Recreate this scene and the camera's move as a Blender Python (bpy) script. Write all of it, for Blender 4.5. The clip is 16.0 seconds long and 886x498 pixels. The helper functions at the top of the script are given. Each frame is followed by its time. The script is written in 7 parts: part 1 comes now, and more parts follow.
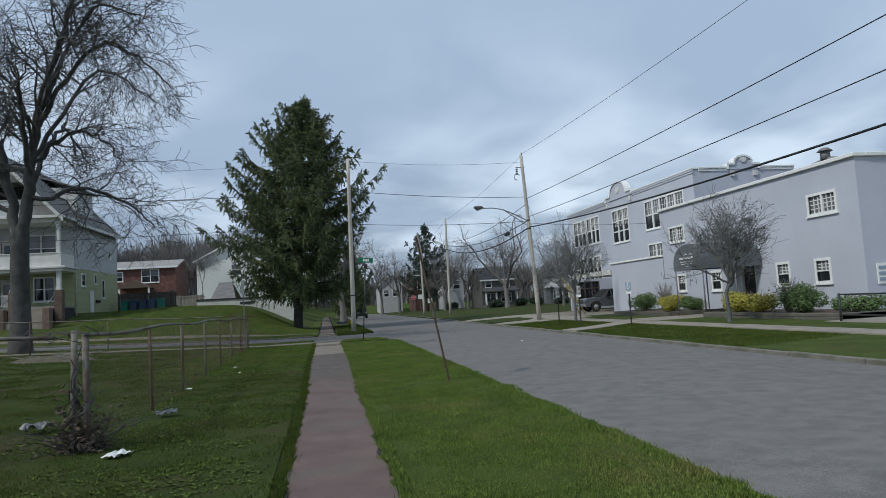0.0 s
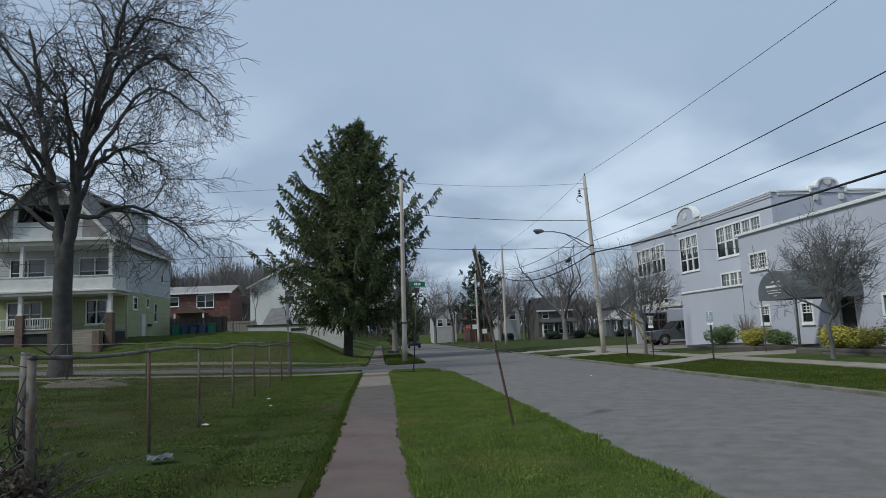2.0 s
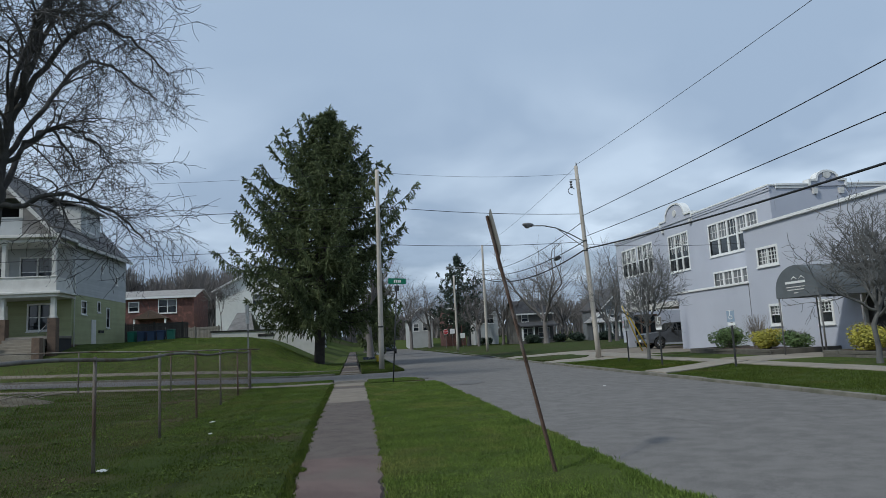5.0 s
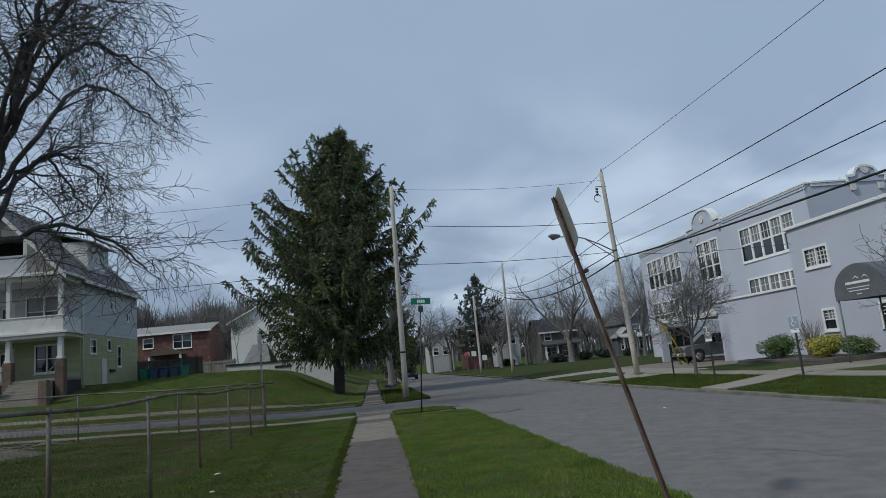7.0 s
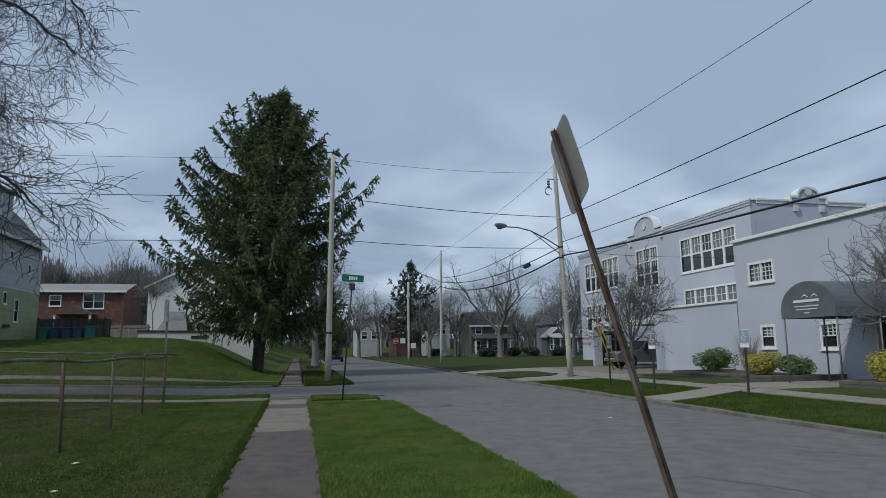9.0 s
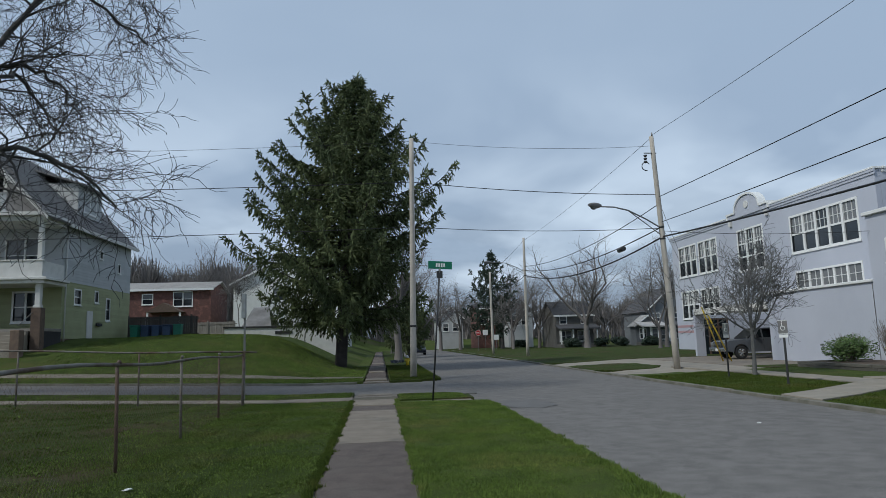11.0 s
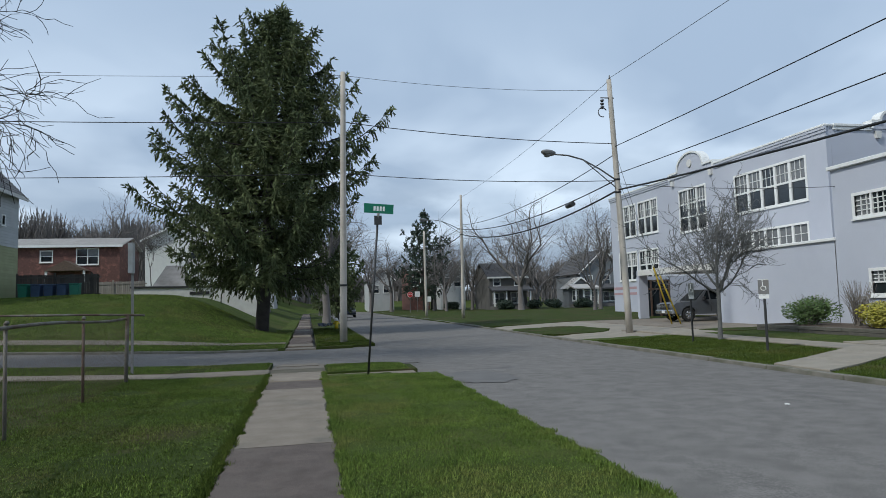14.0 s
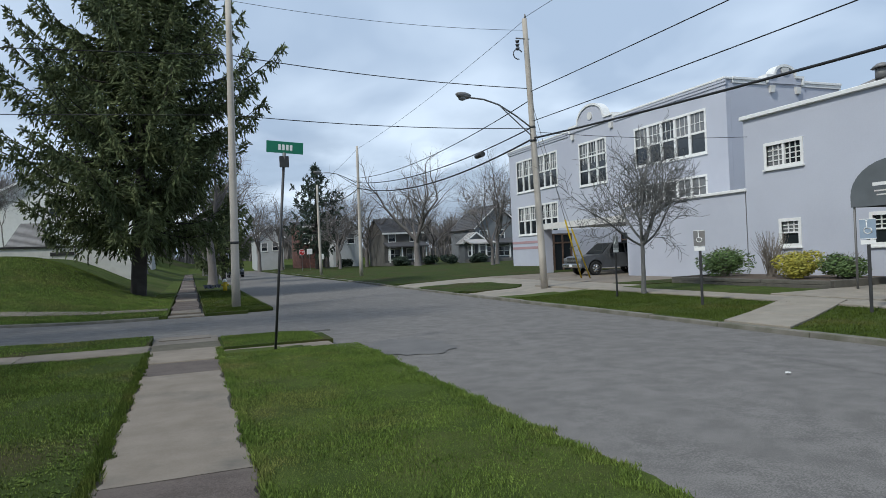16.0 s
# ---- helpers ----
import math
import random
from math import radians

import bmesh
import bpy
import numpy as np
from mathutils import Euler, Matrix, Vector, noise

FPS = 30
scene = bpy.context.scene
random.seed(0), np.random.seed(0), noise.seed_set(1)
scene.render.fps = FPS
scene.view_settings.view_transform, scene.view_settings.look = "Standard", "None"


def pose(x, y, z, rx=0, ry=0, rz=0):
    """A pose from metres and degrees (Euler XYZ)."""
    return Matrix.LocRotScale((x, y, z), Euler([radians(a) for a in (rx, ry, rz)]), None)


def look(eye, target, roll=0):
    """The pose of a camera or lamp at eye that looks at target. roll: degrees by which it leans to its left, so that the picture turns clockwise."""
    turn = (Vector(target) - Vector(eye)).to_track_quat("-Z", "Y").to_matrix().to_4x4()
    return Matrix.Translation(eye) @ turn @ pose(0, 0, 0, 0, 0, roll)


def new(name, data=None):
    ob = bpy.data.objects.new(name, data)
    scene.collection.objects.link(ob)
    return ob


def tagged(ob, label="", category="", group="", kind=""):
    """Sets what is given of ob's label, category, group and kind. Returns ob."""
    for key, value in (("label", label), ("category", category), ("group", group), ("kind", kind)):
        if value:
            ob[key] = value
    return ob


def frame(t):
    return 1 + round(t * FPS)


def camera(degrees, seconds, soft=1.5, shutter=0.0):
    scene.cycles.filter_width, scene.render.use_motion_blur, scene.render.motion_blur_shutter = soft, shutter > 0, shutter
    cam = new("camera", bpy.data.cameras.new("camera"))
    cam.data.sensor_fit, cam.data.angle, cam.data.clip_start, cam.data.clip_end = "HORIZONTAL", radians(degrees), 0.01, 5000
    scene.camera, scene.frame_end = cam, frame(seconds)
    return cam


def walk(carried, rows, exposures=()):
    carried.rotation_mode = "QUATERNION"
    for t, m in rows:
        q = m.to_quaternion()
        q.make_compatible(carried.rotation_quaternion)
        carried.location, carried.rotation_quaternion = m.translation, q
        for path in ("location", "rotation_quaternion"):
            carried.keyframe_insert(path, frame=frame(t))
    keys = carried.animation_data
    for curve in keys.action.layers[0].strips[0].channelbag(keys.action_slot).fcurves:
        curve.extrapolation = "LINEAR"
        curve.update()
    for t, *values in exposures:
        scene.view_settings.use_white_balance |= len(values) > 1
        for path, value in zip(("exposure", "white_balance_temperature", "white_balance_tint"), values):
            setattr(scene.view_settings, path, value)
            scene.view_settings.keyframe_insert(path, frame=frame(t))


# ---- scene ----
cam = camera(67.0, 16.0, soft=0.8)
PATH = [
    (0, (-0.063, 0.524, 1.735), (0.291, 2.486, 1.891), -3.5),
    (0.5, (0.102, 1.283, 1.696), (0.35, 3.261, 1.865), -3.6),
    (1, (0.181, 1.967, 1.67), (0.478, 3.939, 1.815), -2.9),
    (1.5, (0.172, 2.558, 1.651), (0.357, 4.533, 1.905), -5.2),
    (2, (0.232, 3.146, 1.626), (0.428, 5.12, 1.881), -2.5),
    (2.5, (0.369, 3.778, 1.628), (0.536, 5.753, 1.89), -7.7),
    (3, (0.318, 4.401, 1.596), (0.452, 6.378, 1.864), -3.5),
    (3.5, (0.241, 5.072, 1.592), (0.445, 7.043, 1.864), -5.2),
    (4, (0.219, 5.788, 1.597), (0.393, 7.763, 1.855), -4.4),
    (4.2, (0.216, 6.061, 1.599), (0.437, 8.036, 1.829), -3.4),
    (6.3, (0.215, 8.737, 1.665), (0.53, 10.682, 2.007), -2.3),
    (6.5, (0.187, 8.957, 1.667), (0.553, 10.895, 2.001), -0.8),
    (7, (0.089, 9.476, 1.683), (0.325, 11.433, 2.019), -5.6),
    (7.5, (0.061, 10.041, 1.683), (0.245, 12.005, 2.013), -0.8),
    (8, (0.137, 10.603, 1.685), (0.388, 12.562, 2.001), -2.7),
    (8.5, (0.204, 11.117, 1.693), (0.523, 13.078, 1.918), -2.1),
    (9, (0.288, 11.678, 1.707), (0.706, 13.612, 1.997), -0.8),
    (9.5, (0.343, 12.297, 1.708), (0.605, 14.255, 2.019), -1.1),
    (11.8, (0.119, 15.081, 1.814), (0.286, 17.067, 1.979), -1.0),
    (12, (0.113, 15.336, 1.815), (0.307, 17.324, 1.911), 0.6),
    (12.5, (0.136, 15.96, 1.795), (0.462, 17.932, 1.85), -0.6),
    (13, (0.213, 16.617, 1.777), (0.549, 18.587, 1.855), -0.8),
    (13.5, (0.26, 17.205, 1.769), (0.647, 19.167, 1.774), 1.0),
    (13.8, (0.292, 17.568, 1.753), (0.639, 19.525, 1.972), -0.8),
    (14, (0.318, 17.81, 1.747), (0.715, 19.765, 1.9), -1.6),
    (14.5, (0.298, 18.388, 1.741), (0.678, 20.348, 1.843), 2.5),
    (15, (0.263, 19.073, 1.761), (0.656, 21.025, 1.953), -1.4),
    (15.5, (0.172, 19.755, 1.758), (0.764, 21.665, 1.807), 1.5),
    (16, (0.17, 20.456, 1.793), (0.88, 22.326, 1.804), -2.5),
]
EXPOSURES = [(0.0, 0.24, 6250, 5), (2.0, 0.14, 6250, 5), (4.2, 0.25, 6200, 5), (6.5, -0.08, 6150, 5), (8.5, 0.11, 6150, 5), (9.5, -0.14, 6150, 5), (12.0, 0.42, 6250, 5), (12.5, 0.54, 6250, 5), (13.1, 0.41, 6250, 5), (13.5, 0.51, 6250, 5), (14.0, 0.34, 6250, 5), (16.0, 0.46, 6300, 6)]
walk(cam, [(t, look(eye, target, roll)) for t, eye, target, roll in PATH], EXPOSURES)

# ---- sky and sun ----
SUN_ELEV, SUN_AZ = radians(46), radians(-116)          # thin cloud, sun to the left and a little behind
world = bpy.data.worlds.new("sky")
scene.world = world
world.use_nodes = True
wn, wl = world.node_tree.nodes, world.node_tree.links
wn.clear()
w_out, w_bg = wn.new("ShaderNodeOutputWorld"), wn.new("ShaderNodeBackground")
w_sky = wn.new("ShaderNodeTexSky")
w_sky.sky_type, w_sky.sun_disc = "NISHITA", False
w_sky.sun_elevation, w_sky.sun_rotation = SUN_ELEV, SUN_AZ
w_sky.air_density, w_sky.dust_density = 1.0, 2.0
w_tc = wn.new("ShaderNodeTexCoord")
w_sep = wn.new("ShaderNodeSeparateXYZ")
wl.new(w_tc.outputs["Generated"], w_sep.inputs[0])
# project the direction onto a flat cloud deck
w_max = wn.new("ShaderNodeMath"); w_max.operation = "MAXIMUM"; w_max.inputs[1].default_value = 0.0
wl.new(w_sep.outputs["Z"], w_max.inputs[0])
w_add = wn.new("ShaderNodeMath"); w_add.operation = "ADD"; w_add.inputs[1].default_value = 0.30
wl.new(w_max.outputs[0], w_add.inputs[0])
w_div = wn.new("ShaderNodeVectorMath"); w_div.operation = "DIVIDE"
w_comb = wn.new("ShaderNodeCombineXYZ")
for i in range(3):
    wl.new(w_add.outputs[0], w_comb.inputs[i])
wl.new(w_tc.outputs["Generated"], w_div.inputs[0])
wl.new(w_comb.outputs[0], w_div.inputs[1])
w_n1 = wn.new("ShaderNodeTexNoise")
w_n1.inputs["Scale"].default_value, w_n1.inputs["Detail"].default_value, w_n1.inputs["Roughness"].default_value = 1.7, 4, 0.45
w_n1.inputs["Distortion"].default_value = 0.3
wl.new(w_div.outputs[0], w_n1.inputs["Vector"])
w_r1 = wn.new("ShaderNodeValToRGB")
w_r1.color_ramp.elements[0].position, w_r1.color_ramp.elements[1].position = 0.41, 0.61
w_r1.color_ramp.elements[0].color = (0.29, 0.35, 0.455, 1)
w_r1.color_ramp.elements[1].color = (0.60, 0.665, 0.765, 1)
wl.new(w_n1.outputs["Fac"], w_r1.inputs[0])
# high veil: even blue-grey overhead, broken cloud towards the horizon
w_r2 = wn.new("ShaderNodeValToRGB")
w_r2.color_ramp.elements[0].position, w_r2.color_ramp.elements[1].position = 0.10, 0.40
w_r2.color_ramp.elements[0].color = (0, 0, 0, 1)
w_r2.color_ramp.elements[1].color = (0.93, 0.93, 0.93, 1)
wl.new(w_sep.outputs["Z"], w_r2.inputs[0])
w_mix = wn.new("ShaderNodeMix"); w_mix.data_type = "RGBA"
wl.new(w_r2.outputs[0], w_mix.inputs["Factor"])
wl.new(w_r1.outputs[0], w_mix.inputs["A"])
w_mix.inputs["B"].default_value = (0.315, 0.385, 0.50, 1)
w_bank = wn.new("ShaderNodeValToRGB")
w_bank.color_ramp.elements[0].position, w_bank.color_ramp.elements[1].position = 0.0, 0.24
w_bank.color_ramp.elements[0].color, w_bank.color_ramp.elements[1].color = (0.3, 0.3, 0.3, 1), (0, 0, 0, 1)
for at_, v_ in ((0.05, 0.95), (0.12, 0.75)):
    w_bank.color_ramp.elements.new(at_).color = (v_, v_, v_, 1)
wl.new(w_sep.outputs["Z"], w_bank.inputs[0])
w_n2 = wn.new("ShaderNodeTexNoise")
w_n2.inputs["Scale"].default_value, w_n2.inputs["Detail"].default_value = 2.6, 5
wl.new(w_div.outputs[0], w_n2.inputs["Vector"])
w_r3 = wn.new("ShaderNodeMapRange")
w_r3.inputs["From Min"].default_value, w_r3.inputs["From Max"].default_value = 0.42, 0.56
wl.new(w_n2.outputs["Fac"], w_r3.inputs["Value"])
w_bf = wn.new("ShaderNodeMath"); w_bf.operation = "MULTIPLY"
wl.new(w_bank.outputs[0], w_bf.inputs[0]); wl.new(w_r3.outputs["Result"], w_bf.inputs[1])
w_mb = wn.new("ShaderNodeMix"); w_mb.data_type = "RGBA"
w_mb.inputs["B"].default_value = (0.225, 0.275, 0.365, 1)
wl.new(w_bf.outputs[0], w_mb.inputs["Factor"]); wl.new(w_mix.outputs["Result"], w_mb.inputs["A"])
w_sc = wn.new("ShaderNodeMix"); w_sc.data_type = "RGBA"; w_sc.blend_type = "MULTIPLY"
w_sc.inputs["Factor"].default_value = 1.0
w_sc.inputs["B"].default_value = (0.09, 0.09, 0.09, 1)
wl.new(w_sky.outputs[0], w_sc.inputs["A"])
w_m2 = wn.new("ShaderNodeMix"); w_m2.data_type = "RGBA"
w_m2.inputs["Factor"].default_value = 0.88
wl.new(w_sc.outputs["Result"], w_m2.inputs["A"])
wl.new(w_mb.outputs["Result"], w_m2.inputs["B"])
wl.new(w_m2.outputs["Result"], w_bg.inputs["Color"])
w_bg.inputs["Strength"].default_value = 1.15
wl.new(w_bg.outputs[0], w_out.inputs[0])

sun_data = bpy.data.lights.new("sun", "SUN")
sun_data.energy, sun_data.angle, sun_data.color = 1.9, radians(4), (1.0, 0.96, 0.90)
sun = new("sun", sun_data)
sun.matrix_world = look((0, 0, 60), (60 * math.cos(SUN_ELEV) * -math.sin(SUN_AZ), 60 * -math.cos(SUN_ELEV) * math.cos(SUN_AZ), 60 - 60 * math.sin(SUN_ELEV)))

# ---- materials ----
def material(name, c1, c2=None, scale=3.0, fine=60.0, rough=0.8, bump=0.15, metal=0.0, spread=0.15, dist=0.02, c3=None, spot=0.62, vary=0.0, spec=0.5, fw=0.45):
    """Two-scale noise between c1 and c2, optional blotches c3, fine relief."""
    m = bpy.data.materials.new(name)
    m.use_nodes = True
    n, l = m.node_tree.nodes, m.node_tree.links
    b = n["Principled BSDF"]
    b.inputs["Roughness"].default_value, b.inputs["Metallic"].default_value = rough, metal
    b.inputs["Specular IOR Level"].default_value = spec
    if c2 is None:
        c2 = tuple(max(0.0, v * (1 - spread)) for v in c1)
    tc = n.new("ShaderNodeTexCoord")
    n1 = n.new("ShaderNodeTexNoise"); n1.inputs["Scale"].default_value = scale; n1.inputs["Detail"].default_value = 6
    n2 = n.new("ShaderNodeTexNoise"); n2.inputs["Scale"].default_value = fine; n2.inputs["Detail"].default_value = 3
    l.new(tc.outputs["Object"], n1.inputs["Vector"]); l.new(tc.outputs["Object"], n2.inputs["Vector"])
    ad = n.new("ShaderNodeMath"); ad.operation = "MULTIPLY_ADD"; ad.inputs[1].default_value = fw
    l.new(n2.outputs["Fac"], ad.inputs[0]); l.new(n1.outputs["Fac"], ad.inputs[2])
    r = n.new("ShaderNodeMapRange"); r.inputs["From Min"].default_value = 0.275 + 0.5 * fw; r.inputs["From Max"].default_value = 0.725 + 0.5 * fw
    l.new(ad.outputs[0], r.inputs["Value"])
    mx = n.new("ShaderNodeMix"); mx.data_type = "RGBA"
    mx.inputs["A"].default_value, mx.inputs["B"].default_value = (*c1, 1), (*c2, 1)
    l.new(r.outputs["Result"], mx.inputs["Factor"])
    out = mx.outputs["Result"]
    if c3:
        n3 = n.new("ShaderNodeTexNoise"); n3.inputs["Scale"].default_value = scale * 0.37; n3.inputs["Detail"].default_value = 8; n3.inputs["Roughness"].default_value = 0.65
        l.new(tc.outputs["Object"], n3.inputs["Vector"])
        r3 = n.new("ShaderNodeMapRange"); r3.inputs["From Min"].default_value = spot - 0.1; r3.inputs["From Max"].default_value = spot + 0.06
        l.new(n3.outputs["Fac"], r3.inputs["Value"])
        m3 = n.new("ShaderNodeMix"); m3.data_type = "RGBA"; m3.inputs["B"].default_value = (*c3, 1)
        l.new(r3.outputs["Result"], m3.inputs["Factor"]); l.new(out, m3.inputs["A"])
        out = m3.outputs["Result"]
    if vary:
        oi = n.new("ShaderNodeObjectInfo"); ge = n.new("ShaderNodeNewGeometry")
        sm = n.new("ShaderNodeMath"); sm.operation = "ADD"
        l.new(oi.outputs["Random"], sm.inputs[0]); l.new(ge.outputs["Random Per Island"], sm.inputs[1])
        fr = n.new("ShaderNodeMath"); fr.operation = "FRACT"; l.new(sm.outputs[0], fr.inputs[0])
        vr = n.new("ShaderNodeMapRange"); vr.inputs["To Min"].default_value, vr.inputs["To Max"].default_value = 1 - vary, 1 + vary
        l.new(fr.outputs[0], vr.inputs["Value"])
        hs = n.new("ShaderNodeHueSaturation"); l.new(vr.outputs["Result"], hs.inputs["Value"]); l.new(out, hs.inputs["Color"])
        out = hs.outputs["Color"]
    l.new(out, b.inputs["Base Color"])
    if bump:
        bp = n.new("ShaderNodeBump"); bp.inputs["Strength"].default_value = bump; bp.inputs["Distance"].default_value = dist
        l.new(ad.outputs[0], bp.inputs["Height"]); l.new(bp.outputs[0], b.inputs["Normal"])
    return m


def glass_material(name, tint=(0.02, 0.025, 0.03), rough=0.06):
    m = bpy.data.materials.new(name)
    m.use_nodes = True
    b = m.node_tree.nodes["Principled BSDF"]
    b.inputs["Base Color"].default_value = (*tint, 1)
    b.inputs["Roughness"].default_value = rough
    b.inputs["Specular IOR Level"].default_value = 0.7
    return m


M_GRASS = material("grass", (0.030, 0.044, 0.011), (0.052, 0.073, 0.016), 0.9, 70, 0.95, 0.9, c3=(0.066, 0.052, 0.028), spot=0.60, spec=0.1, fw=1.2)
M_VERGE = material("verge_turf", (0.040, 0.060, 0.013), (0.082, 0.108, 0.026), 1.2, 70, 0.95, 0.9, c3=(0.075, 0.080, 0.026), spot=0.62, spec=0.1, fw=1.2)
M_GRASS_FAR = material("far_grass", (0.046, 0.066, 0.016), (0.072, 0.092, 0.028), 0.25, 9, 1.0, 0.5, c3=(0.085, 0.078, 0.042), spot=0.62, spec=0.05)
M_BLADE = material("grass_blade", (0.066, 0.108, 0.018), (0.140, 0.194, 0.038), 1.3, 40, 0.8, 0.0, c3=(0.170, 0.172, 0.052), spot=0.61, vary=0.55, spec=0.2)
M_BLADE_DULL = material("dull_grass_blade", (0.040, 0.062, 0.010), (0.070, 0.098, 0.017), 1.1, 40, 0.85, 0.0, c3=(0.088, 0.090, 0.022), spot=0.62, vary=0.5, spec=0.12)
M_WEED = material("weed_leaf", (0.060, 0.092, 0.018), (0.105, 0.140, 0.032), 2, 30, 0.85, 0.0, vary=0.4, spec=0.15)
M_ASPHALT = material("asphalt", (0.116, 0.109, 0.102), (0.194, 0.182, 0.170), 3.2, 70, 0.92, 0.35, c3=(0.134, 0.125, 0.116), spot=0.64, fw=2.0, dist=0.008, spec=0.25)
M_ASPHALT2 = material("dark_asphalt_patch", (0.098, 0.093, 0.089), (0.146, 0.139, 0.132), 1.5, 50, 0.9, 0.5, dist=0.01)
M_PATH = material("red_brown_path", (0.084, 0.054, 0.047), (0.156, 0.108, 0.095), 1.6, 70, 0.93, 0.6, c3=(0.115, 0.095, 0.078), spot=0.6, fw=1.9, dist=0.008)
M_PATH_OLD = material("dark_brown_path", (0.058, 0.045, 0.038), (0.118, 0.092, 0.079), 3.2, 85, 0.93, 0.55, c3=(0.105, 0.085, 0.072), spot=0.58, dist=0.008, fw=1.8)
M_CONCRETE = material("concrete", (0.215, 0.188, 0.150), (0.290, 0.258, 0.210), 1.6, 45, 0.9, 0.3, c3=(0.20, 0.182, 0.155), spot=0.6, dist=0.008)
M_WALK = material("old_walk_concrete", (0.155, 0.128, 0.098), (0.215, 0.183, 0.147), 2.2, 60, 0.93, 0.4, c3=(0.118, 0.104, 0.084), spot=0.64, dist=0.008, vary=0.1)
M_KERB = material("kerb_stone", (0.135, 0.126, 0.106), (0.205, 0.192, 0.164), 2.5, 40, 0.9, 0.4, c3=(0.10, 0.10, 0.07), spot=0.54)
M_STUCCO = material("lilac_grey_stucco", (0.435, 0.452, 0.515), (0.478, 0.497, 0.56), 0.35, 22, 0.92, 0.35, c3=(0.42, 0.436, 0.505), spot=0.6)
M_WHITE = material("white_paint", (0.78, 0.78, 0.76), (0.70, 0.70, 0.68), 3, 40, 0.6, 0.1)
M_TRIM = material("off_white_trim", (0.66, 0.65, 0.62), (0.55, 0.54, 0.51), 2.5, 30, 0.7, 0.15)
M_GLASS = glass_material("window_glass")
M_GLASS2 = glass_material("pale_blind_glass", (0.16, 0.165, 0.17), 0.25)
# shared near-black; in the attic balcony it paints the shade of the recess
M_DARK = material("near_black", (0.02, 0.02, 0.022), (0.03, 0.03, 0.03), 2, 20, 0.9, 0.1)
M_POLE = material("weathered_pole_wood", (0.41, 0.372, 0.32), (0.52, 0.475, 0.415), 1.2, 35, 0.9, 0.5, c3=(0.34, 0.30, 0.25), spot=0.62)
M_WIRE = material("black_cable", (0.012, 0.012, 0.013), None, 5, 20, 0.6, 0.0)
M_STEEL = material("galvanised_steel", (0.22, 0.215, 0.21), (0.16, 0.158, 0.155), 3, 50, 0.6, 0.15, 0.35, c3=(0.20, 0.16, 0.12), spot=0.64)
M_RUST = material("rusty_steel", (0.072, 0.045, 0.034), (0.130, 0.083, 0.060), 6, 60, 0.85, 0.4, 0.2, c3=(0.19, 0.16, 0.14), spot=0.66)
M_OLDSTEEL = material("old_fence_steel", (0.125, 0.115, 0.098), (0.19, 0.178, 0.155), 4, 40, 0.8, 0.3, 0.1, c3=(0.085, 0.055, 0.038), spot=0.55)
M_ALU = material("dull_aluminium", (0.40, 0.41, 0.40), (0.33, 0.335, 0.33), 3, 30, 0.55, 0.1, 0.5, c3=(0.30, 0.29, 0.26), spot=0.62)
M_SIGNGREEN = material("street_sign_green", (0.0, 0.16, 0.085), (0.0, 0.135, 0.07), 3, 20, 0.4, 0.05)
M_BLACK = material("black_paint", (0.02, 0.02, 0.022), (0.035, 0.035, 0.035), 4, 30, 0.5, 0.1)
M_BARK = material("grey_bark", (0.052, 0.049, 0.046), (0.092, 0.088, 0.082), 2.5, 30, 0.95, 1.0, c3=(0.036, 0.034, 0.032), spot=0.6, dist=0.05)
# bark colour darkened to hold the shade beneath the boughs
M_SPRUCEBARK = material("shaded_spruce_bark", (0.026, 0.023, 0.021), (0.046, 0.040, 0.036), 3, 30, 0.95, 1.0, dist=0.05)
M_TWIG = material("twig_bark", (0.044, 0.041, 0.040), (0.078, 0.073, 0.070), 2, 20, 0.95, 0.2)
M_TWIG2 = material("pale_twig_bark", (0.15, 0.13, 0.11), (0.22, 0.195, 0.165), 2, 20, 0.95, 0.2)
M_TWIG3 = material("grey_twig_bark", (0.095, 0.094, 0.090), (0.15, 0.148, 0.142), 2, 20, 0.95, 0.2)
M_NEEDLE = material("spruce_needles", (0.047, 0.066, 0.030), (0.128, 0.150, 0.064), 0.6, 9, 0.85, 0.0, vary=0.4, spec=0.25)
M_NEEDLE2 = material("far_conifer_needles", (0.022, 0.038, 0.026), (0.045, 0.065, 0.042), 0.5, 9, 0.85, 0.0, vary=0.35)
M_LEAF_G = material("shrub_leaf_green", (0.06, 0.115, 0.03), (0.11, 0.165, 0.05), 3, 20, 0.7, 0.0, vary=0.35)
M_LEAF_Y = material("forsythia_yellow", (0.42, 0.36, 0.04), (0.30, 0.30, 0.06), 3, 20, 0.7, 0.0, vary=0.3)
M_SIDING_W = material("pale_grey_siding", (0.46, 0.475, 0.48), (0.40, 0.415, 0.42), 1.2, 25, 0.7, 0.15, vary=0.05)
M_SIDING_G = material("yellow_green_siding", (0.34, 0.36, 0.20), (0.29, 0.31, 0.165), 1.2, 25, 0.75, 0.15, vary=0.06)
M_SHINGLE = material("grey_roof_shingle", (0.20, 0.19, 0.185), (0.28, 0.27, 0.26), 2, 25, 0.92, 0.5, vary=0.12)
M_SHINGLE_D = material("dark_roof_shingle", (0.055, 0.055, 0.06), (0.085, 0.085, 0.09), 2, 25, 0.9, 0.5, vary=0.12)
M_ROOFPALE = material("pale_roof_metal", (0.46, 0.44, 0.42), (0.38, 0.36, 0.34), 1.5, 20, 0.7, 0.2)
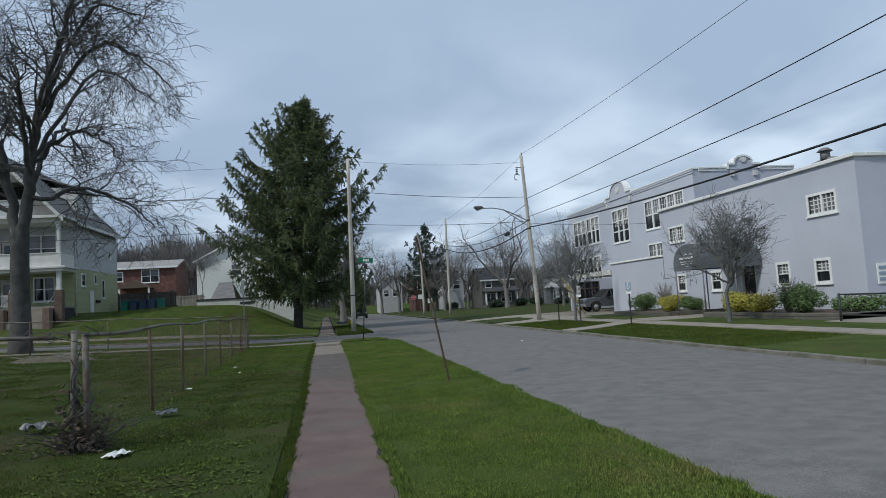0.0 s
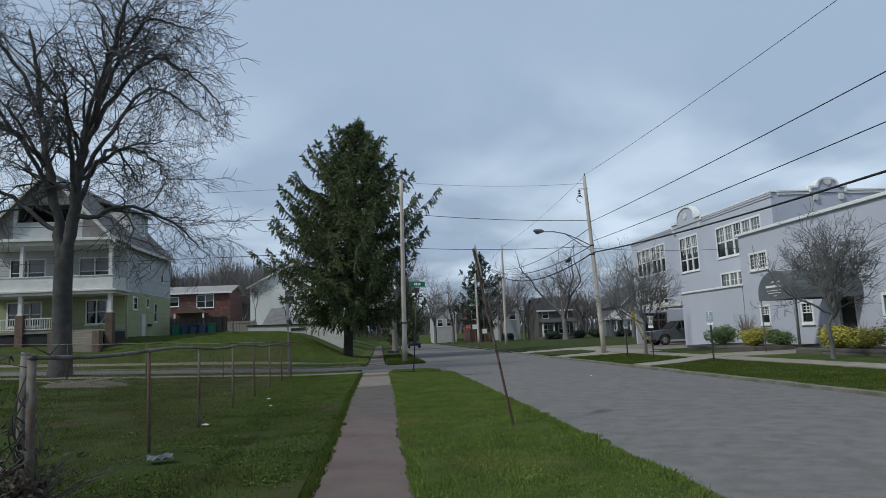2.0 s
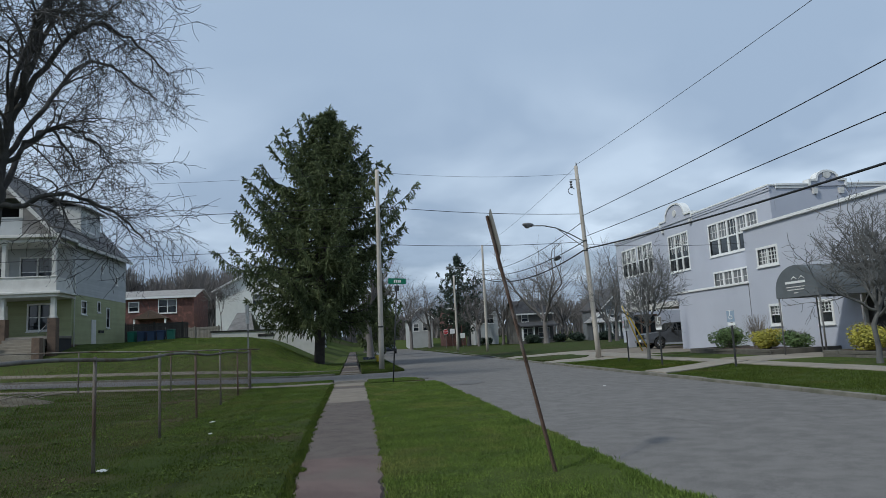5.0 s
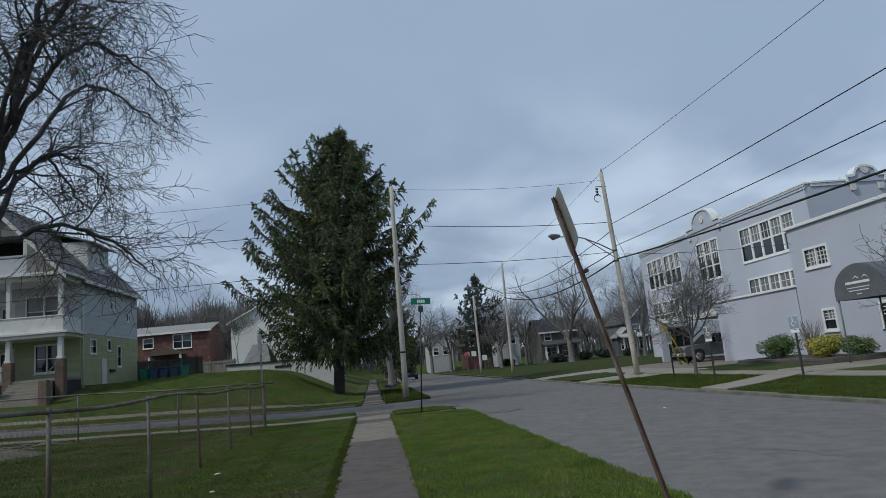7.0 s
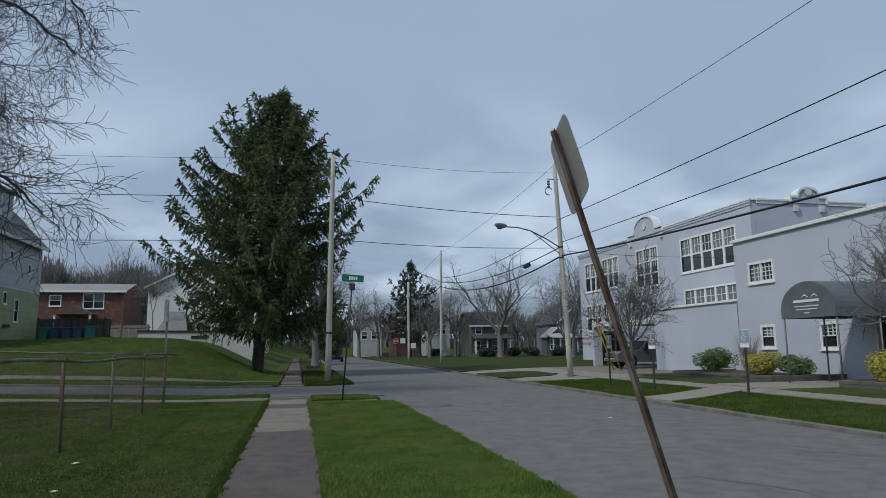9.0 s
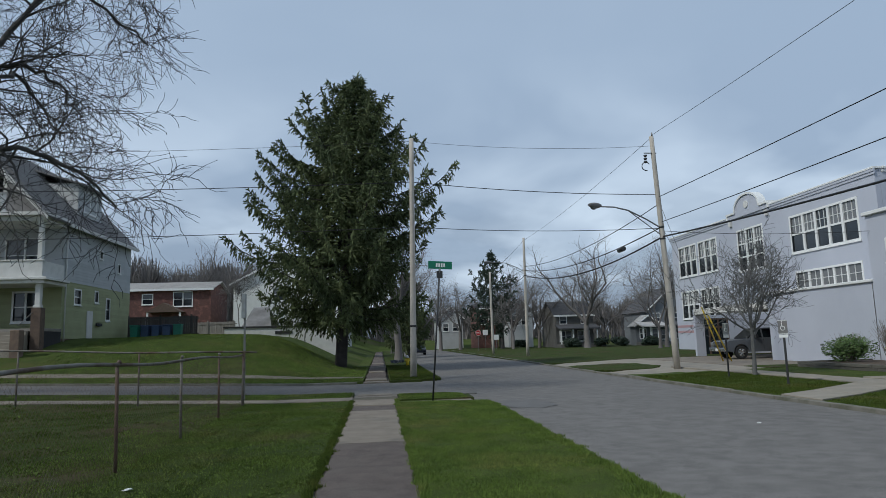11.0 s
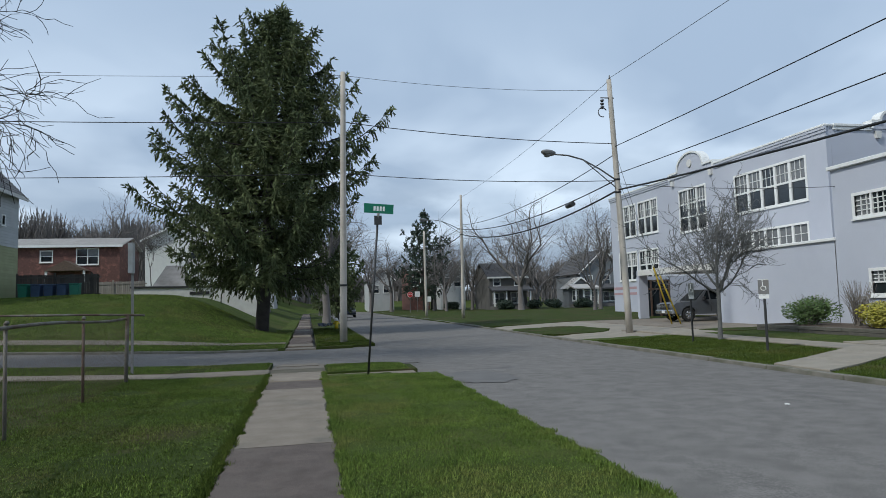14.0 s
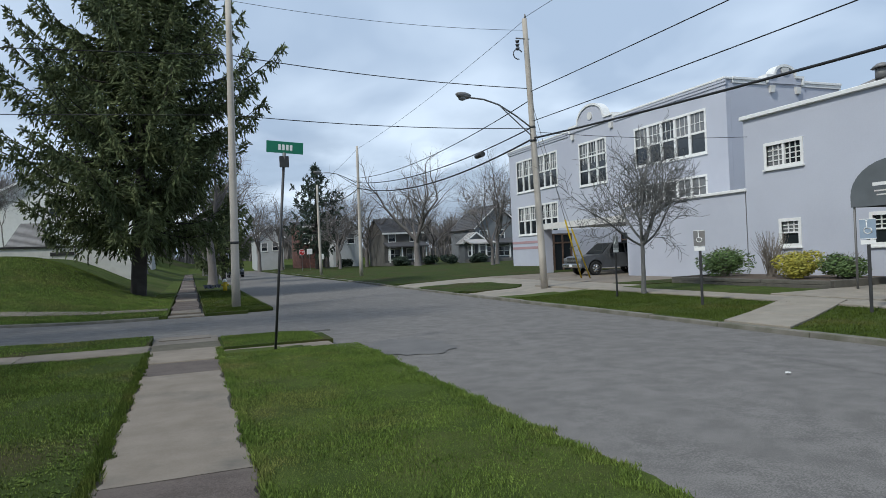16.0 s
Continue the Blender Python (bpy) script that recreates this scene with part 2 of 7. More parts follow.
M_BRICK = material("red_brick", (0.135, 0.064, 0.053), (0.098, 0.047, 0.041), 5, 40, 0.9, 0.5, c3=(0.24, 0.11, 0.085), spot=0.62)
M_BROWNBRICK = material("brown_brick", (0.16, 0.11, 0.08), (0.10, 0.07, 0.055), 5, 40, 0.9, 0.5, vary=0.2)
M_FENCEWOOD = material("weathered_fence_wood", (0.30, 0.275, 0.24), (0.21, 0.19, 0.165), 2, 25, 0.9, 0.3, vary=0.15)
M_FENCEDARK = material("dark_fence_wood", (0.085, 0.078, 0.07), (0.055, 0.05, 0.045), 2, 25, 0.9, 0.3, vary=0.2)
M_BIN_G = material("green_bin_plastic", (0.03, 0.21, 0.145), (0.024, 0.17, 0.115), 3, 30, 0.5, 0.05)
M_BIN_B = material("blue_bin_plastic", (0.05, 0.088, 0.17), (0.04, 0.07, 0.14), 3, 30, 0.5, 0.05)
M_YELLOW = material("yellow_plastic", (0.62, 0.45, 0.02), (0.52, 0.37, 0.02), 3, 30, 0.5, 0.05)
M_RED = material("red_paint", (0.45, 0.02, 0.02), (0.38, 0.02, 0.02), 3, 30, 0.5, 0.05)
M_TRUCK = material("grey_car_paint", (0.11, 0.118, 0.13), (0.13, 0.138, 0.15), 1, 10, 0.3, 0.0, 0.3)
M_CARDARK = material("dark_car_paint", (0.02, 0.024, 0.035), (0.03, 0.035, 0.05), 1, 10, 0.3, 0.0, 0.3)
M_TYRE = material("tyre_rubber", (0.018, 0.018, 0.018), None, 8, 40, 0.9, 0.2)
M_CHROME = material("bright_metal", (0.62, 0.62, 0.63), (0.5, 0.5, 0.51), 4, 30, 0.25, 0.0, 0.9)
M_CANVAS = material("grey_green_canvas", (0.125, 0.138, 0.148), (0.10, 0.112, 0.12), 2, 60, 0.9, 0.2)
M_BLUE_SIGN = material("faded_blue_sign", (0.22, 0.29, 0.37), (0.27, 0.33, 0.40), 4, 30, 0.5, 0.05)
M_STONEWALL = material("timber_edging", (0.085, 0.08, 0.068), (0.135, 0.125, 0.105), 2.5, 30, 0.95, 0.5, vary=0.2)
M_MULCH = material("mulch_bed", (0.075, 0.055, 0.04), (0.12, 0.09, 0.065), 4, 50, 0.95, 0.8)
M_LITTER = material("white_litter", (0.72, 0.72, 0.70), (0.62, 0.62, 0.60), 8, 40, 0.8, 0.1)
M_DIRT = material("bare_soil", (0.075, 0.066, 0.044), (0.115, 0.10, 0.072), 3, 40, 0.97, 0.6)
M_DULLHOUSE = material("grey_brown_siding", (0.105, 0.10, 0.094), (0.145, 0.14, 0.13), 1, 15, 0.85, 0.2, vary=0.06)
M_DARKHOUSE = material("slate_siding", (0.135, 0.145, 0.155), (0.175, 0.185, 0.195), 1, 15, 0.8, 0.2, vary=0.06)
# bark paled so that the colour carries the distance haze
M_WOODS = material("hazed_woods_bark", (0.125, 0.112, 0.106), (0.185, 0.168, 0.158), 0.3, 6, 0.95, 0.0, vary=0.25)
M_BROWNROOF = material("brown_roof_shingle", (0.17, 0.105, 0.07), (0.23, 0.15, 0.10), 2, 25, 0.92, 0.5, vary=0.12)
M_DARKBRICK = material("dark_red_brick", (0.085, 0.042, 0.036), (0.060, 0.032, 0.030), 5, 40, 0.9, 0.5)
M_PINKBAND = material("rose_paint_band", (0.42, 0.27, 0.285), (0.36, 0.235, 0.25), 2, 20, 0.8, 0.1)

# ---- building helpers ----
def clamp01(v):
    return max(0.0, min(1.0, v))


def smooth(v):
    v = clamp01(v)
    return v * v * (3 - 2 * v)


def ground_z(x, y):
    """Height of the land: level along the street, rising to the left, a grassy bank across the side street."""
    z = 0.035 * max(0.0, -x - 3.0) * smooth((45 + x) / 20 + 1.2)
    z += (2.05 + 0.3 * smooth((x + 18) / 6)) * smooth((y - 47.0) / 15.0) * smooth((-x - 1.0) / 7.4)
    z += 0.16 * smooth((x - 12.0) / 6.0) - 0.05 * smooth((x - 10.5) / 0.6)
    return z


def mesh_ob(name, bm, mat):
    me = bpy.data.meshes.new(name)
    bm.to_mesh(me)
    bm.free()
    me.materials.append(mat)
    return new(name, me)


def part(name, bm, mat, parent, label=""):
    ob = mesh_ob(name, bm, mat)
    ob.parent = parent
    if label:
        tagged(ob, label)
    return ob


def share(name, me, parent, m):
    """A piece on an existing mesh."""
    ob = new(name, me)
    ob.parent = parent
    ob.matrix_basis = m
    return ob


def data_ob(name, verts, faces, mat, parent=None, smooth_faces=False):
    me = bpy.data.meshes.new(name)
    me.from_pydata(verts, [], faces)
    if smooth_faces:
        me.shade_smooth()
    me.materials.append(mat)
    ob = new(name, me)
    ob.parent = parent
    return ob


def thing(name, loc, label, category, group="", rz=0.0, rx=0.0, ry=0.0):
    ob = new(name)
    ob.empty_display_size = 0.2
    ob.matrix_basis = pose(*loc, rx, ry, rz)
    return tagged(ob, label, category, group)


def structure(ob, label, category):
    return tagged(ob, label, category, "", "structure")


def box(bm, x0, x1, y0, y1, z0, z1, bevel=0.0):
    r = bmesh.ops.create_cube(bm, size=1.0)
    vs = r["verts"]
    for v in vs:
        v.co = Vector(((x0 + x1) / 2 + v.co.x * (x1 - x0), (y0 + y1) / 2 + v.co.y * (y1 - y0), (z0 + z1) / 2 + v.co.z * (z1 - z0)))
    if bevel:
        es = list({e for v in vs for e in v.link_edges})
        bmesh.ops.bevel(bm, geom=es, offset=bevel, segments=1, affect="EDGES")
    return bm


def boxes(*specs, bevel=0.0):
    bm = bmesh.new()
    for s in specs:
        box(bm, *s, bevel=bevel)
    return bm


def tube(bm, pts, radii, n=6, cap=True):
    """A tapered tube along points."""
    rings = []
    for i, p in enumerate(pts):
        p = Vector(p)
        a = Vector(pts[max(0, i - 1)]); b = Vector(pts[min(len(pts) - 1, i + 1)])
        d = (b - a).normalized()
        u = d.cross(Vector((0, 0, 1)) if abs(d.z) < 0.95 else Vector((1, 0, 0))).normalized()
        w = d.cross(u)
        r = radii[i] if isinstance(radii, (list, tuple)) else radii
        rings.append([bm.verts.new(p + (u * math.cos(2 * math.pi * k / n) + w * math.sin(2 * math.pi * k / n)) * r) for k in range(n)])
    for a, b in zip(rings, rings[1:]):
        for k in range(n):
            f = bm.faces.new((a[k], a[(k + 1) % n], b[(k + 1) % n], b[k])); f.smooth = True
    if cap:
        bm.faces.new(rings[0][::-1]); bm.faces.new(rings[-1])
    return bm


def tubes(*specs, n=6):
    bm = bmesh.new()
    for pts, r in specs:
        tube(bm, pts, r, n)
    return bm


def prism(pts, axis, a, b, bm=None):
    """A polygon drawn in the plane across an axis, pushed from a to b. pts: (u, v) with v mostly up."""
    bm = bm or bmesh.new()
    def co(u, v, w):
        return (w, u, v) if axis == "x" else (u, w, v) if axis == "y" else (u, v, w)
    A = [bm.verts.new(co(u, v, a)) for u, v in pts]
    B = [bm.verts.new(co(u, v, b)) for u, v in pts]
    bm.faces.new(A); bm.faces.new(B[::-1])
    for i in range(len(pts)):
        j = (i + 1) % len(pts)
        bm.faces.new((A[i], B[i], B[j], A[j]))
    bmesh.ops.recalc_face_normals(bm, faces=bm.faces[:])
    return bm


def sag(a, b, drop, n=18):
    a, b = Vector(a), Vector(b)
    return [a.lerp(b, i / n) - Vector((0, 0, 4 * drop * (i / n) * (1 - i / n))) for i in range(n + 1)]


def holes_wall(bm, plane, at, thick, u0, u1, z0, z1, openings):
    """A wall with real openings. plane 'x': wall at x=at..at+thick, u along y. Openings: (u0, u1, z0, z1)."""
    us = sorted({u0, u1, *[o[0] for o in openings], *[o[1] for o in openings]})
    zs = sorted({z0, z1, *[o[2] for o in openings], *[o[3] for o in openings]})
    def solid(i, j):
        if not (0 <= i < len(us) - 1 and 0 <= j < len(zs) - 1):
            return False
        uc, zc = (us[i] + us[i + 1]) / 2, (zs[j] + zs[j + 1]) / 2
        return not any(o[0] < uc < o[1] and o[2] < zc < o[3] for o in openings)
    def co(u, z, d):
        return (at + d, u, z) if plane == "x" else (u, at + d, z)
    cache = {}
    def V(u, z, d):
        k = (u, z, d)
        if k not in cache:
            cache[k] = bm.verts.new(co(u, z, d))
        return cache[k]
    for i in range(len(us) - 1):
        for j in range(len(zs) - 1):
            if not solid(i, j):
                continue
            a, b, c, d = us[i], us[i + 1], zs[j], zs[j + 1]
            for t in (0, thick):
                bm.faces.new((V(a, c, t), V(b, c, t), V(b, d, t), V(a, d, t)))
            for ok, (p, q) in ((solid(i - 1, j), ((a, c), (a, d))), (solid(i + 1, j), ((b, c), (b, d))),
                               (solid(i, j - 1), ((a, c), (b, c))), (solid(i, j + 1), ((a, d), (b, d)))):
                if not ok:
                    bm.faces.new((V(*p, 0), V(*q, 0), V(*q, thick), V(*p, thick)))
    bmesh.ops.recalc_face_normals(bm, faces=bm.faces[:])
    return bm


def window(parent, plane, at, u0, u1, z0, z1, face, cols=1, rows=2, mull=0.05, casing=0.12, sill=True, glass=None, name="window", sash=None):
    """A window set into an opening. face: -1 or +1, the outward direction along the plane's axis. cols: sash bays; rows/sash: panes in each bay."""
    def B(bm, d0, d1, a, b, c, d):
        lo, hi = sorted((at + face * d0, at + face * d1))
        if plane == "x":
            box(bm, lo, hi, a, b, c, d)
        else:
            box(bm, a, b, lo, hi, c, d)
    w = new(name)
    w.empty_display_size = 0.1
    w.parent = parent
    bm = bmesh.new()
    for a, b, c, d in ((u0 - casing, u0, z0 - casing, z1 + casing), (u1, u1 + casing, z0 - casing, z1 + casing), (u0, u1, z1, z1 + casing), (u0, u1, z0 - casing, z0)):
        B(bm, -0.12, 0.035, a, b, c, d)
    part("frame", bm, M_WHITE, w)
    bm = bmesh.new()
    step = (u1 - u0) / cols
    for i in range(1, cols):
        B(bm, -0.12, 0.02, u0 + i * step - mull, u0 + i * step + mull, z0, z1)
    for i in range(cols):
        a, b = u0 + i * step, u0 + (i + 1) * step
        for j in range(1, rows):
            zz = z0 + (z1 - z0) * j / rows
            B(bm, -0.10, -0.01, a, b, zz - mull * 0.6, zz + mull * 0.6)
        if sash:
            sc, sr, half = sash
            zlo = z0 + (z1 - z0) * (0.5 if half else 0)
            for k in range(1, sc):
                uu = a + (b - a) * k / sc
                B(bm, -0.095, -0.03, uu - 0.018, uu + 0.018, zlo, z1)
            for k in range(1, sr):
                zz = zlo + (z1 - zlo) * k / sr
                B(bm, -0.095, -0.03, a, b, zz - 0.018, zz + 0.018)
    if len(bm.verts):
        part("muntin", bm, M_WHITE, w)
    else:
        bm.free()
    for i in range(cols):
        for j in range(rows):
            bm = bmesh.new()
            za, zb = z0 + (z1 - z0) * j / rows, z0 + (z1 - z0) * (j + 1) / rows
            B(bm, -0.09, -0.075, u0 + i * step, u0 + (i + 1) * step, za, zb)
            g = glass or M_GLASS
            if glass is None and j == rows - 1 and random.random() < 0.75:
                g = M_GLASS2
            part("pane", bm, g, w)
    if sill:
        bm = bmesh.new()
        B(bm, -0.05, 0.09, u0 - casing - 0.04, u1 + casing + 0.04, z0 - casing - 0.06, z0 - casing)
        part("sill", bm, M_WHITE, w)
    return w

# ---- ground, roads, walks ----
def sheet(name, xs, ys, zf, mat, skirt=0.0, inside=None, warp=None):
    """A height sheet on a grid, with an optional skirt down its border."""
    verts, faces, idx = [], [], {}
    for i, x in enumerate(xs):
        for j, y in enumerate(ys):
            idx[i, j] = len(verts)
            wx = x + (warp(x, y) if warp else 0.0)
            verts.append((wx, y, zf(x, y)))
    for i in range(len(xs) - 1):
        for j in range(len(ys) - 1):
            if inside and not inside((xs[i] + xs[i + 1]) / 2, (ys[j] + ys[j + 1]) / 2):
                continue
            faces.append((idx[i, j], idx[i + 1, j], idx[i + 1, j + 1], idx[i, j + 1]))
    if skirt:
        count = {}
        for f in faces:
            for k in range(4):
                e = (f[k], f[(k + 1) % 4])
                count[e] = count.get(e, 0) + 1
        low = {}
        for a, b in [e for e in count if (e[1], e[0]) not in count]:
            for v in (a, b):
                if v not in low:
                    low[v] = len(verts)
                    verts.append((verts[v][0], verts[v][1], verts[v][2] - skirt))
            faces.append((b, a, low[a], low[b]))
    return data_ob(name, verts, faces, mat, None, False)


def steps(a, b, d):
    n = max(1, int(math.ceil((b - a) / d)))
    return [a + (b - a) * i / n for i in range(n + 1)]


def wob(x, y, s=1.0):
    return noise.noise(Vector((x * s, y * s, 3.1)))


ROAD_Z = -0.11
far_x = [-1500, -700, -300, -150] + steps(-80, 80, 8) + [150, 300, 700, 1500]
far_y = [-400, -150] + steps(-60, 180, 8) + [260, 400, 800, 1800]
structure(sheet("ground", far_x, far_y, lambda x, y: ground_z(x, y) - 0.42 + 2.6 * smooth((y - 145) / 45), M_GRASS_FAR), "dull green open ground reaching the horizon", "ground")

# the street, and the side street that climbs to the left
KX0, KX1 = 3.35, 11.3
structure(sheet("road", steps(KX0 - 3.0, 12.4, 0.8), steps(-40, 170, 2.0), lambda x, y: ROAD_Z - 0.03 * abs(x - 7.6) / 3.6 + 0.008 * wob(x, y, 0.4), M_ASPHALT, 0.1), "worn grey asphalt street with pale patches", "road")
BY0, BY1 = 39.0, 45.6
structure(sheet("side_street", steps(-80, 3.6, 2.0), steps(38.2, 46.4, 0.8), lambda x, y: ground_z(x, 42) + ROAD_Z + 0.006, M_ASPHALT, 0.1), "narrow grey asphalt side street", "road")


def lawn(name, x0, x1, y0, y1, label, edge=None, mat=None, dx=0.5, dy=0.5, lift=0.0, warp=None):
    xs, ys = steps(x0, x1, dx), steps(y0, y1, dy)
    def zf(x, y):
        return ground_z(x, y) + lift + 0.02 * wob(x, y, 0.9) + 0.012 * wob(x, y, 3.0)
    return structure(sheet(name, xs, ys, zf, mat or M_GRASS, 0.35, edge, warp), label, "lawn")


def corner(cx, cy, r, sx, sy):
    """True inside a rounded corner: centre and the quadrant that is cut."""
    def f(x, y):
        if (x - cx) * sx > 0 and (y - cy) * sy > 0:
            return math.hypot(x - cx, y - cy) < r
        return True
    return f


lawn("fenced_lawn", -60, -0.68, -12, 35.8, "patchy green lawn with weeds and bare soil", dx=0.9)
lawn("verge", 0.68, KX0, -12, 34.75, "green grass strip between path and street", corner(1.35, 32.75, 2.0, 1, 1), mat=M_VERGE, dx=0.15, dy=0.15,
     warp=lambda x, y: smooth((x - 2.6) / 0.75) * (0.10 * wob(3.0, y, 0.8) + 0.07 * wob(7.0, y, 3.5)))
lawn("corner_verge", -60, -0.75, 36.6, BY0, "narrow grass strip beside the side street", dx=1.0, dy=0.4)
lawn("corner_verge", 0.75, 3.1, 35.3, 37.6, "small worn grass patch on the street corner", corner(1.6, 36.2, 1.5, 1, 1), dx=0.2, dy=0.2)
lawn("bank_lawn", -70, -0.62, BY1 + 0.15, 110, "smooth green grassy bank", mat=M_VERGE, dx=1.0, dy=1.0)
lawn("far_verge", 0.62, 3.1, BY1 + 0.15, 150, "worn grass strip with the utility pole", corner(1.4, 47.6, 1.8, 1, -1), dx=0.25, dy=0.5)
lawn("opposite_verge", KX1 + 0.15, 15.3, -30, 31.0, "green grass verge along the kerb", mat=M_VERGE, dx=0.6)
lawn("opposite_verge", KX1 + 0.15, 15.3, 31.0, 44.6, "green grass verge with a young tree", lambda x, y: y < 44.6 - 0.45 * max(0, x - 13.5), mat=M_VERGE, dx=0.4)
lawn("island_verge", KX1 + 0.3, 15.6, 48.8, 56.0, "grass island between two driveways", lambda x, y: math.hypot((x - 13.5) / 2.2, (y - 52.4) / 3.7) < 1.05, dx=0.25, dy=0.25)
lawn("park_lawn", KX1 + 0.4, 70, 60.5, 175, "wide green lawn by the far houses", lambda x, y: y > 66 or x < 30, dx=2.0, dy=2.0)
lawn("building_lawn", 18.0, 31.4, 43.8, 46.0, "thin grass strip by the building", dx=0.8)
lawn("building_lawn", 16.65, 22.7, -30, 23.0, "grass beside the building", mat=M_VERGE, dx=0.8)
lawn("building_lawn", 16.65, 19.12, 36.1, 43.4, "narrow lawn between walk and planting bed", mat=M_VERGE, dx=0.4)
lawn("building_lawn", 16.65, 19.12, 23.05, 32.4, "narrow lawn between walk and planting bed", mat=M_VERGE, dx=0.4)


def slab(name, x0, x1, y0, y1, z, mat, jitter=0.0, thick=0.14, slope=None):
    """One paving slab with a softened edge."""
    bm = bmesh.new()
    box(bm, x0, x1, y0, y1, z - thick, z, bevel=0.012)
    for v in bm.verts:
        v.co.z += (slope(v.co.x, v.co.y) if slope else 0.0) + random.uniform(-jitter, jitter)
    return mesh_ob(name, bm, mat)


def ragged_path(name, y0, y1, half, mat, label, z=0.012):
    """The old path: level, with edges eaten by grass."""
    ys = steps(y0, y1, 0.07)
    verts, faces = [], []
    for y in ys:
        hl = half(y) + 0.10 * wob(1.0, y, 1.7) + 0.05 * wob(5.0, y, 5.0)
        hr = half(y) + 0.09 * wob(9.0, y, 1.6) + 0.045 * wob(13.0, y, 4.6)
        for k, u in enumerate((-hl, -hl + 0.03, -hl * 0.4, 0, hr * 0.4, hr - 0.03, hr)):
            verts.append((u, y, z - (0.03 if k in (0, 6) else 0) + 0.006 * wob(u, y, 1.5)))
    for i in range(len(ys) - 1):
        for k in range(6):
            a = i * 7 + k
            faces.append((a, a + 1, a + 8, a + 7))
    return structure(data_ob(name, verts, faces, mat), label, "path")


pathing = ragged_path("path", -12, 17.2, lambda y: 0.53 + 0.12 * smooth((y - 15.5) / 6), M_PATH, "red-brown worn path with grass-eaten edges")
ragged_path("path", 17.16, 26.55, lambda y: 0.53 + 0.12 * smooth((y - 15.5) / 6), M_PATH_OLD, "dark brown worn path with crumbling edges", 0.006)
ragged_path("pavement", 26.5, 32.2, lambda y: 0.62, M_WALK, "old beige concrete walk with grass-eaten edges", 0.010)
soil = structure(sheet("path_base", [-0.75, 0.75], [-12, 37.0], lambda x, y: -0.03, M_DIRT), "bare soil under the path edges", "ground")
pave = structure(mesh_ob("pavement", boxes((-0.6, 0.6, 38.2, 38.9, -0.1, -0.06)), M_WALK), "grey concrete walk slabs of the street corner", "pavement")
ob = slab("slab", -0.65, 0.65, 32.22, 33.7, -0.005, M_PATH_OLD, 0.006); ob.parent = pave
ob = slab("slab", -0.66, 0.7, 33.72, 35.5, 0.01, M_WALK, 0.006); ob.parent = pave
ob = slab("slab", -0.72, 0.78, 35.52, 38.9, -0.03, M_WALK, 0.004, slope=lambda x, y: -0.06 * (y - 35.5) / 3.4); ob.parent = pave
for k in range(22):
    a = -0.7 - 2.4 * k
    ob = slab("slab", a - 2.38, a, 35.42, 36.55, 0.02, M_WALK, 0.008, slope=lambda x, y: ground_z(x, y)); ob.parent = pave
ob = slab("slab", 0.72, 3.0, 34.6, 35.4, -0.045, M_WALK, 0.006); ob.parent = pave
far_pave = structure(mesh_ob("pavement", boxes((-0.6, 0.6, 45.7, 46.6, -0.12, -0.05)), M_WALK), "old grey concrete walk beyond the side street", "pavement")
for k in range(58):
    a = 46.65 + 1.6 * k
    # four slabs in five darkened for overgrowth and the spruce's shade
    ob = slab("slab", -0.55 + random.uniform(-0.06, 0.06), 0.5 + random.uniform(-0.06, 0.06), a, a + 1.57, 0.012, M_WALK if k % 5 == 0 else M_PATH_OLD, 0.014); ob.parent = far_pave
for k in range(24):
    a = -0.7 - 2.4 * k
    ob = slab("slab", a - 2.38, a, 48.6, 49.7, 0.03, M_WALK, 0.008, slope=lambda x, y: ground_z(x, y)); ob.parent = far_pave
right_pave = structure(mesh_ob("pavement", boxes((15.35, 16.6, -30, -29, -0.05, 0.10)), M_CONCRETE), "pale concrete walk and drives before the building", "pavement")
for k in range(50):
    a = -29 + 1.55 * k
    ob = slab("slab", 15.35, 16.6, a, a + 1.53, 0.085, M_CONCRETE, 0.004); ob.parent = right_pave
for k in range(3):
    a = 11.45 + 1.6 * k
    ob = slab("slab", a, a + 1.58, 30.6, 32.4, 0.05, M_CONCRETE, 0.003, slope=lambda x, y: ground_z(x, y)); ob.parent = right_pave
    for v in ob.data.vertices:
        v.co.y += 0.52 * (v.co.x - 11.4)
for k in range(4):
    a = 16.65 + 1.54 * k
    ob = slab("slab", a, a + 1.52, 32.5, 36.0, 0.12, M_CONCRETE, 0.005); ob.parent = right_pave
structure(sheet("driveway", steps(KX1 + 0.1, 31.4, 0.8), steps(43.5, 66, 0.8), lambda x, y: ground_z(x, y) - 0.035 - 0.12 * smooth((13 - x) / 1.6), M_CONCRETE, 0.2), "pale worn concrete driveway before the carport", "driveway")
structure(sheet("parking_pad", steps(18.2, 31.3, 1.0), steps(46.2, 64, 1.0), lambda x, y: ground_z(x, y) - 0.015, M_WALK, 0.1), "grey worn concrete pad under the carport", "driveway")
structure(sheet("parking_pad", steps(18.4, 40, 1.0), steps(-30, 25, 2.0), lambda x, y: ground_z(x, y) + 0.02, M_CONCRETE, 0.1, lambda x, y: x > 22.9 or y < 23), "pale concrete yard beside the building", "driveway")
structure(sheet("planting_bed", steps(19.3, 22.75, 0.5), steps(23.2, 43.4, 0.5), lambda x, y: 0.30 + 0.04 * wob(x, y, 1.5), M_MULCH, 0.3, lambda x, y: not 32.6 < y < 36.0), "brown mulched planting bed", "bed")

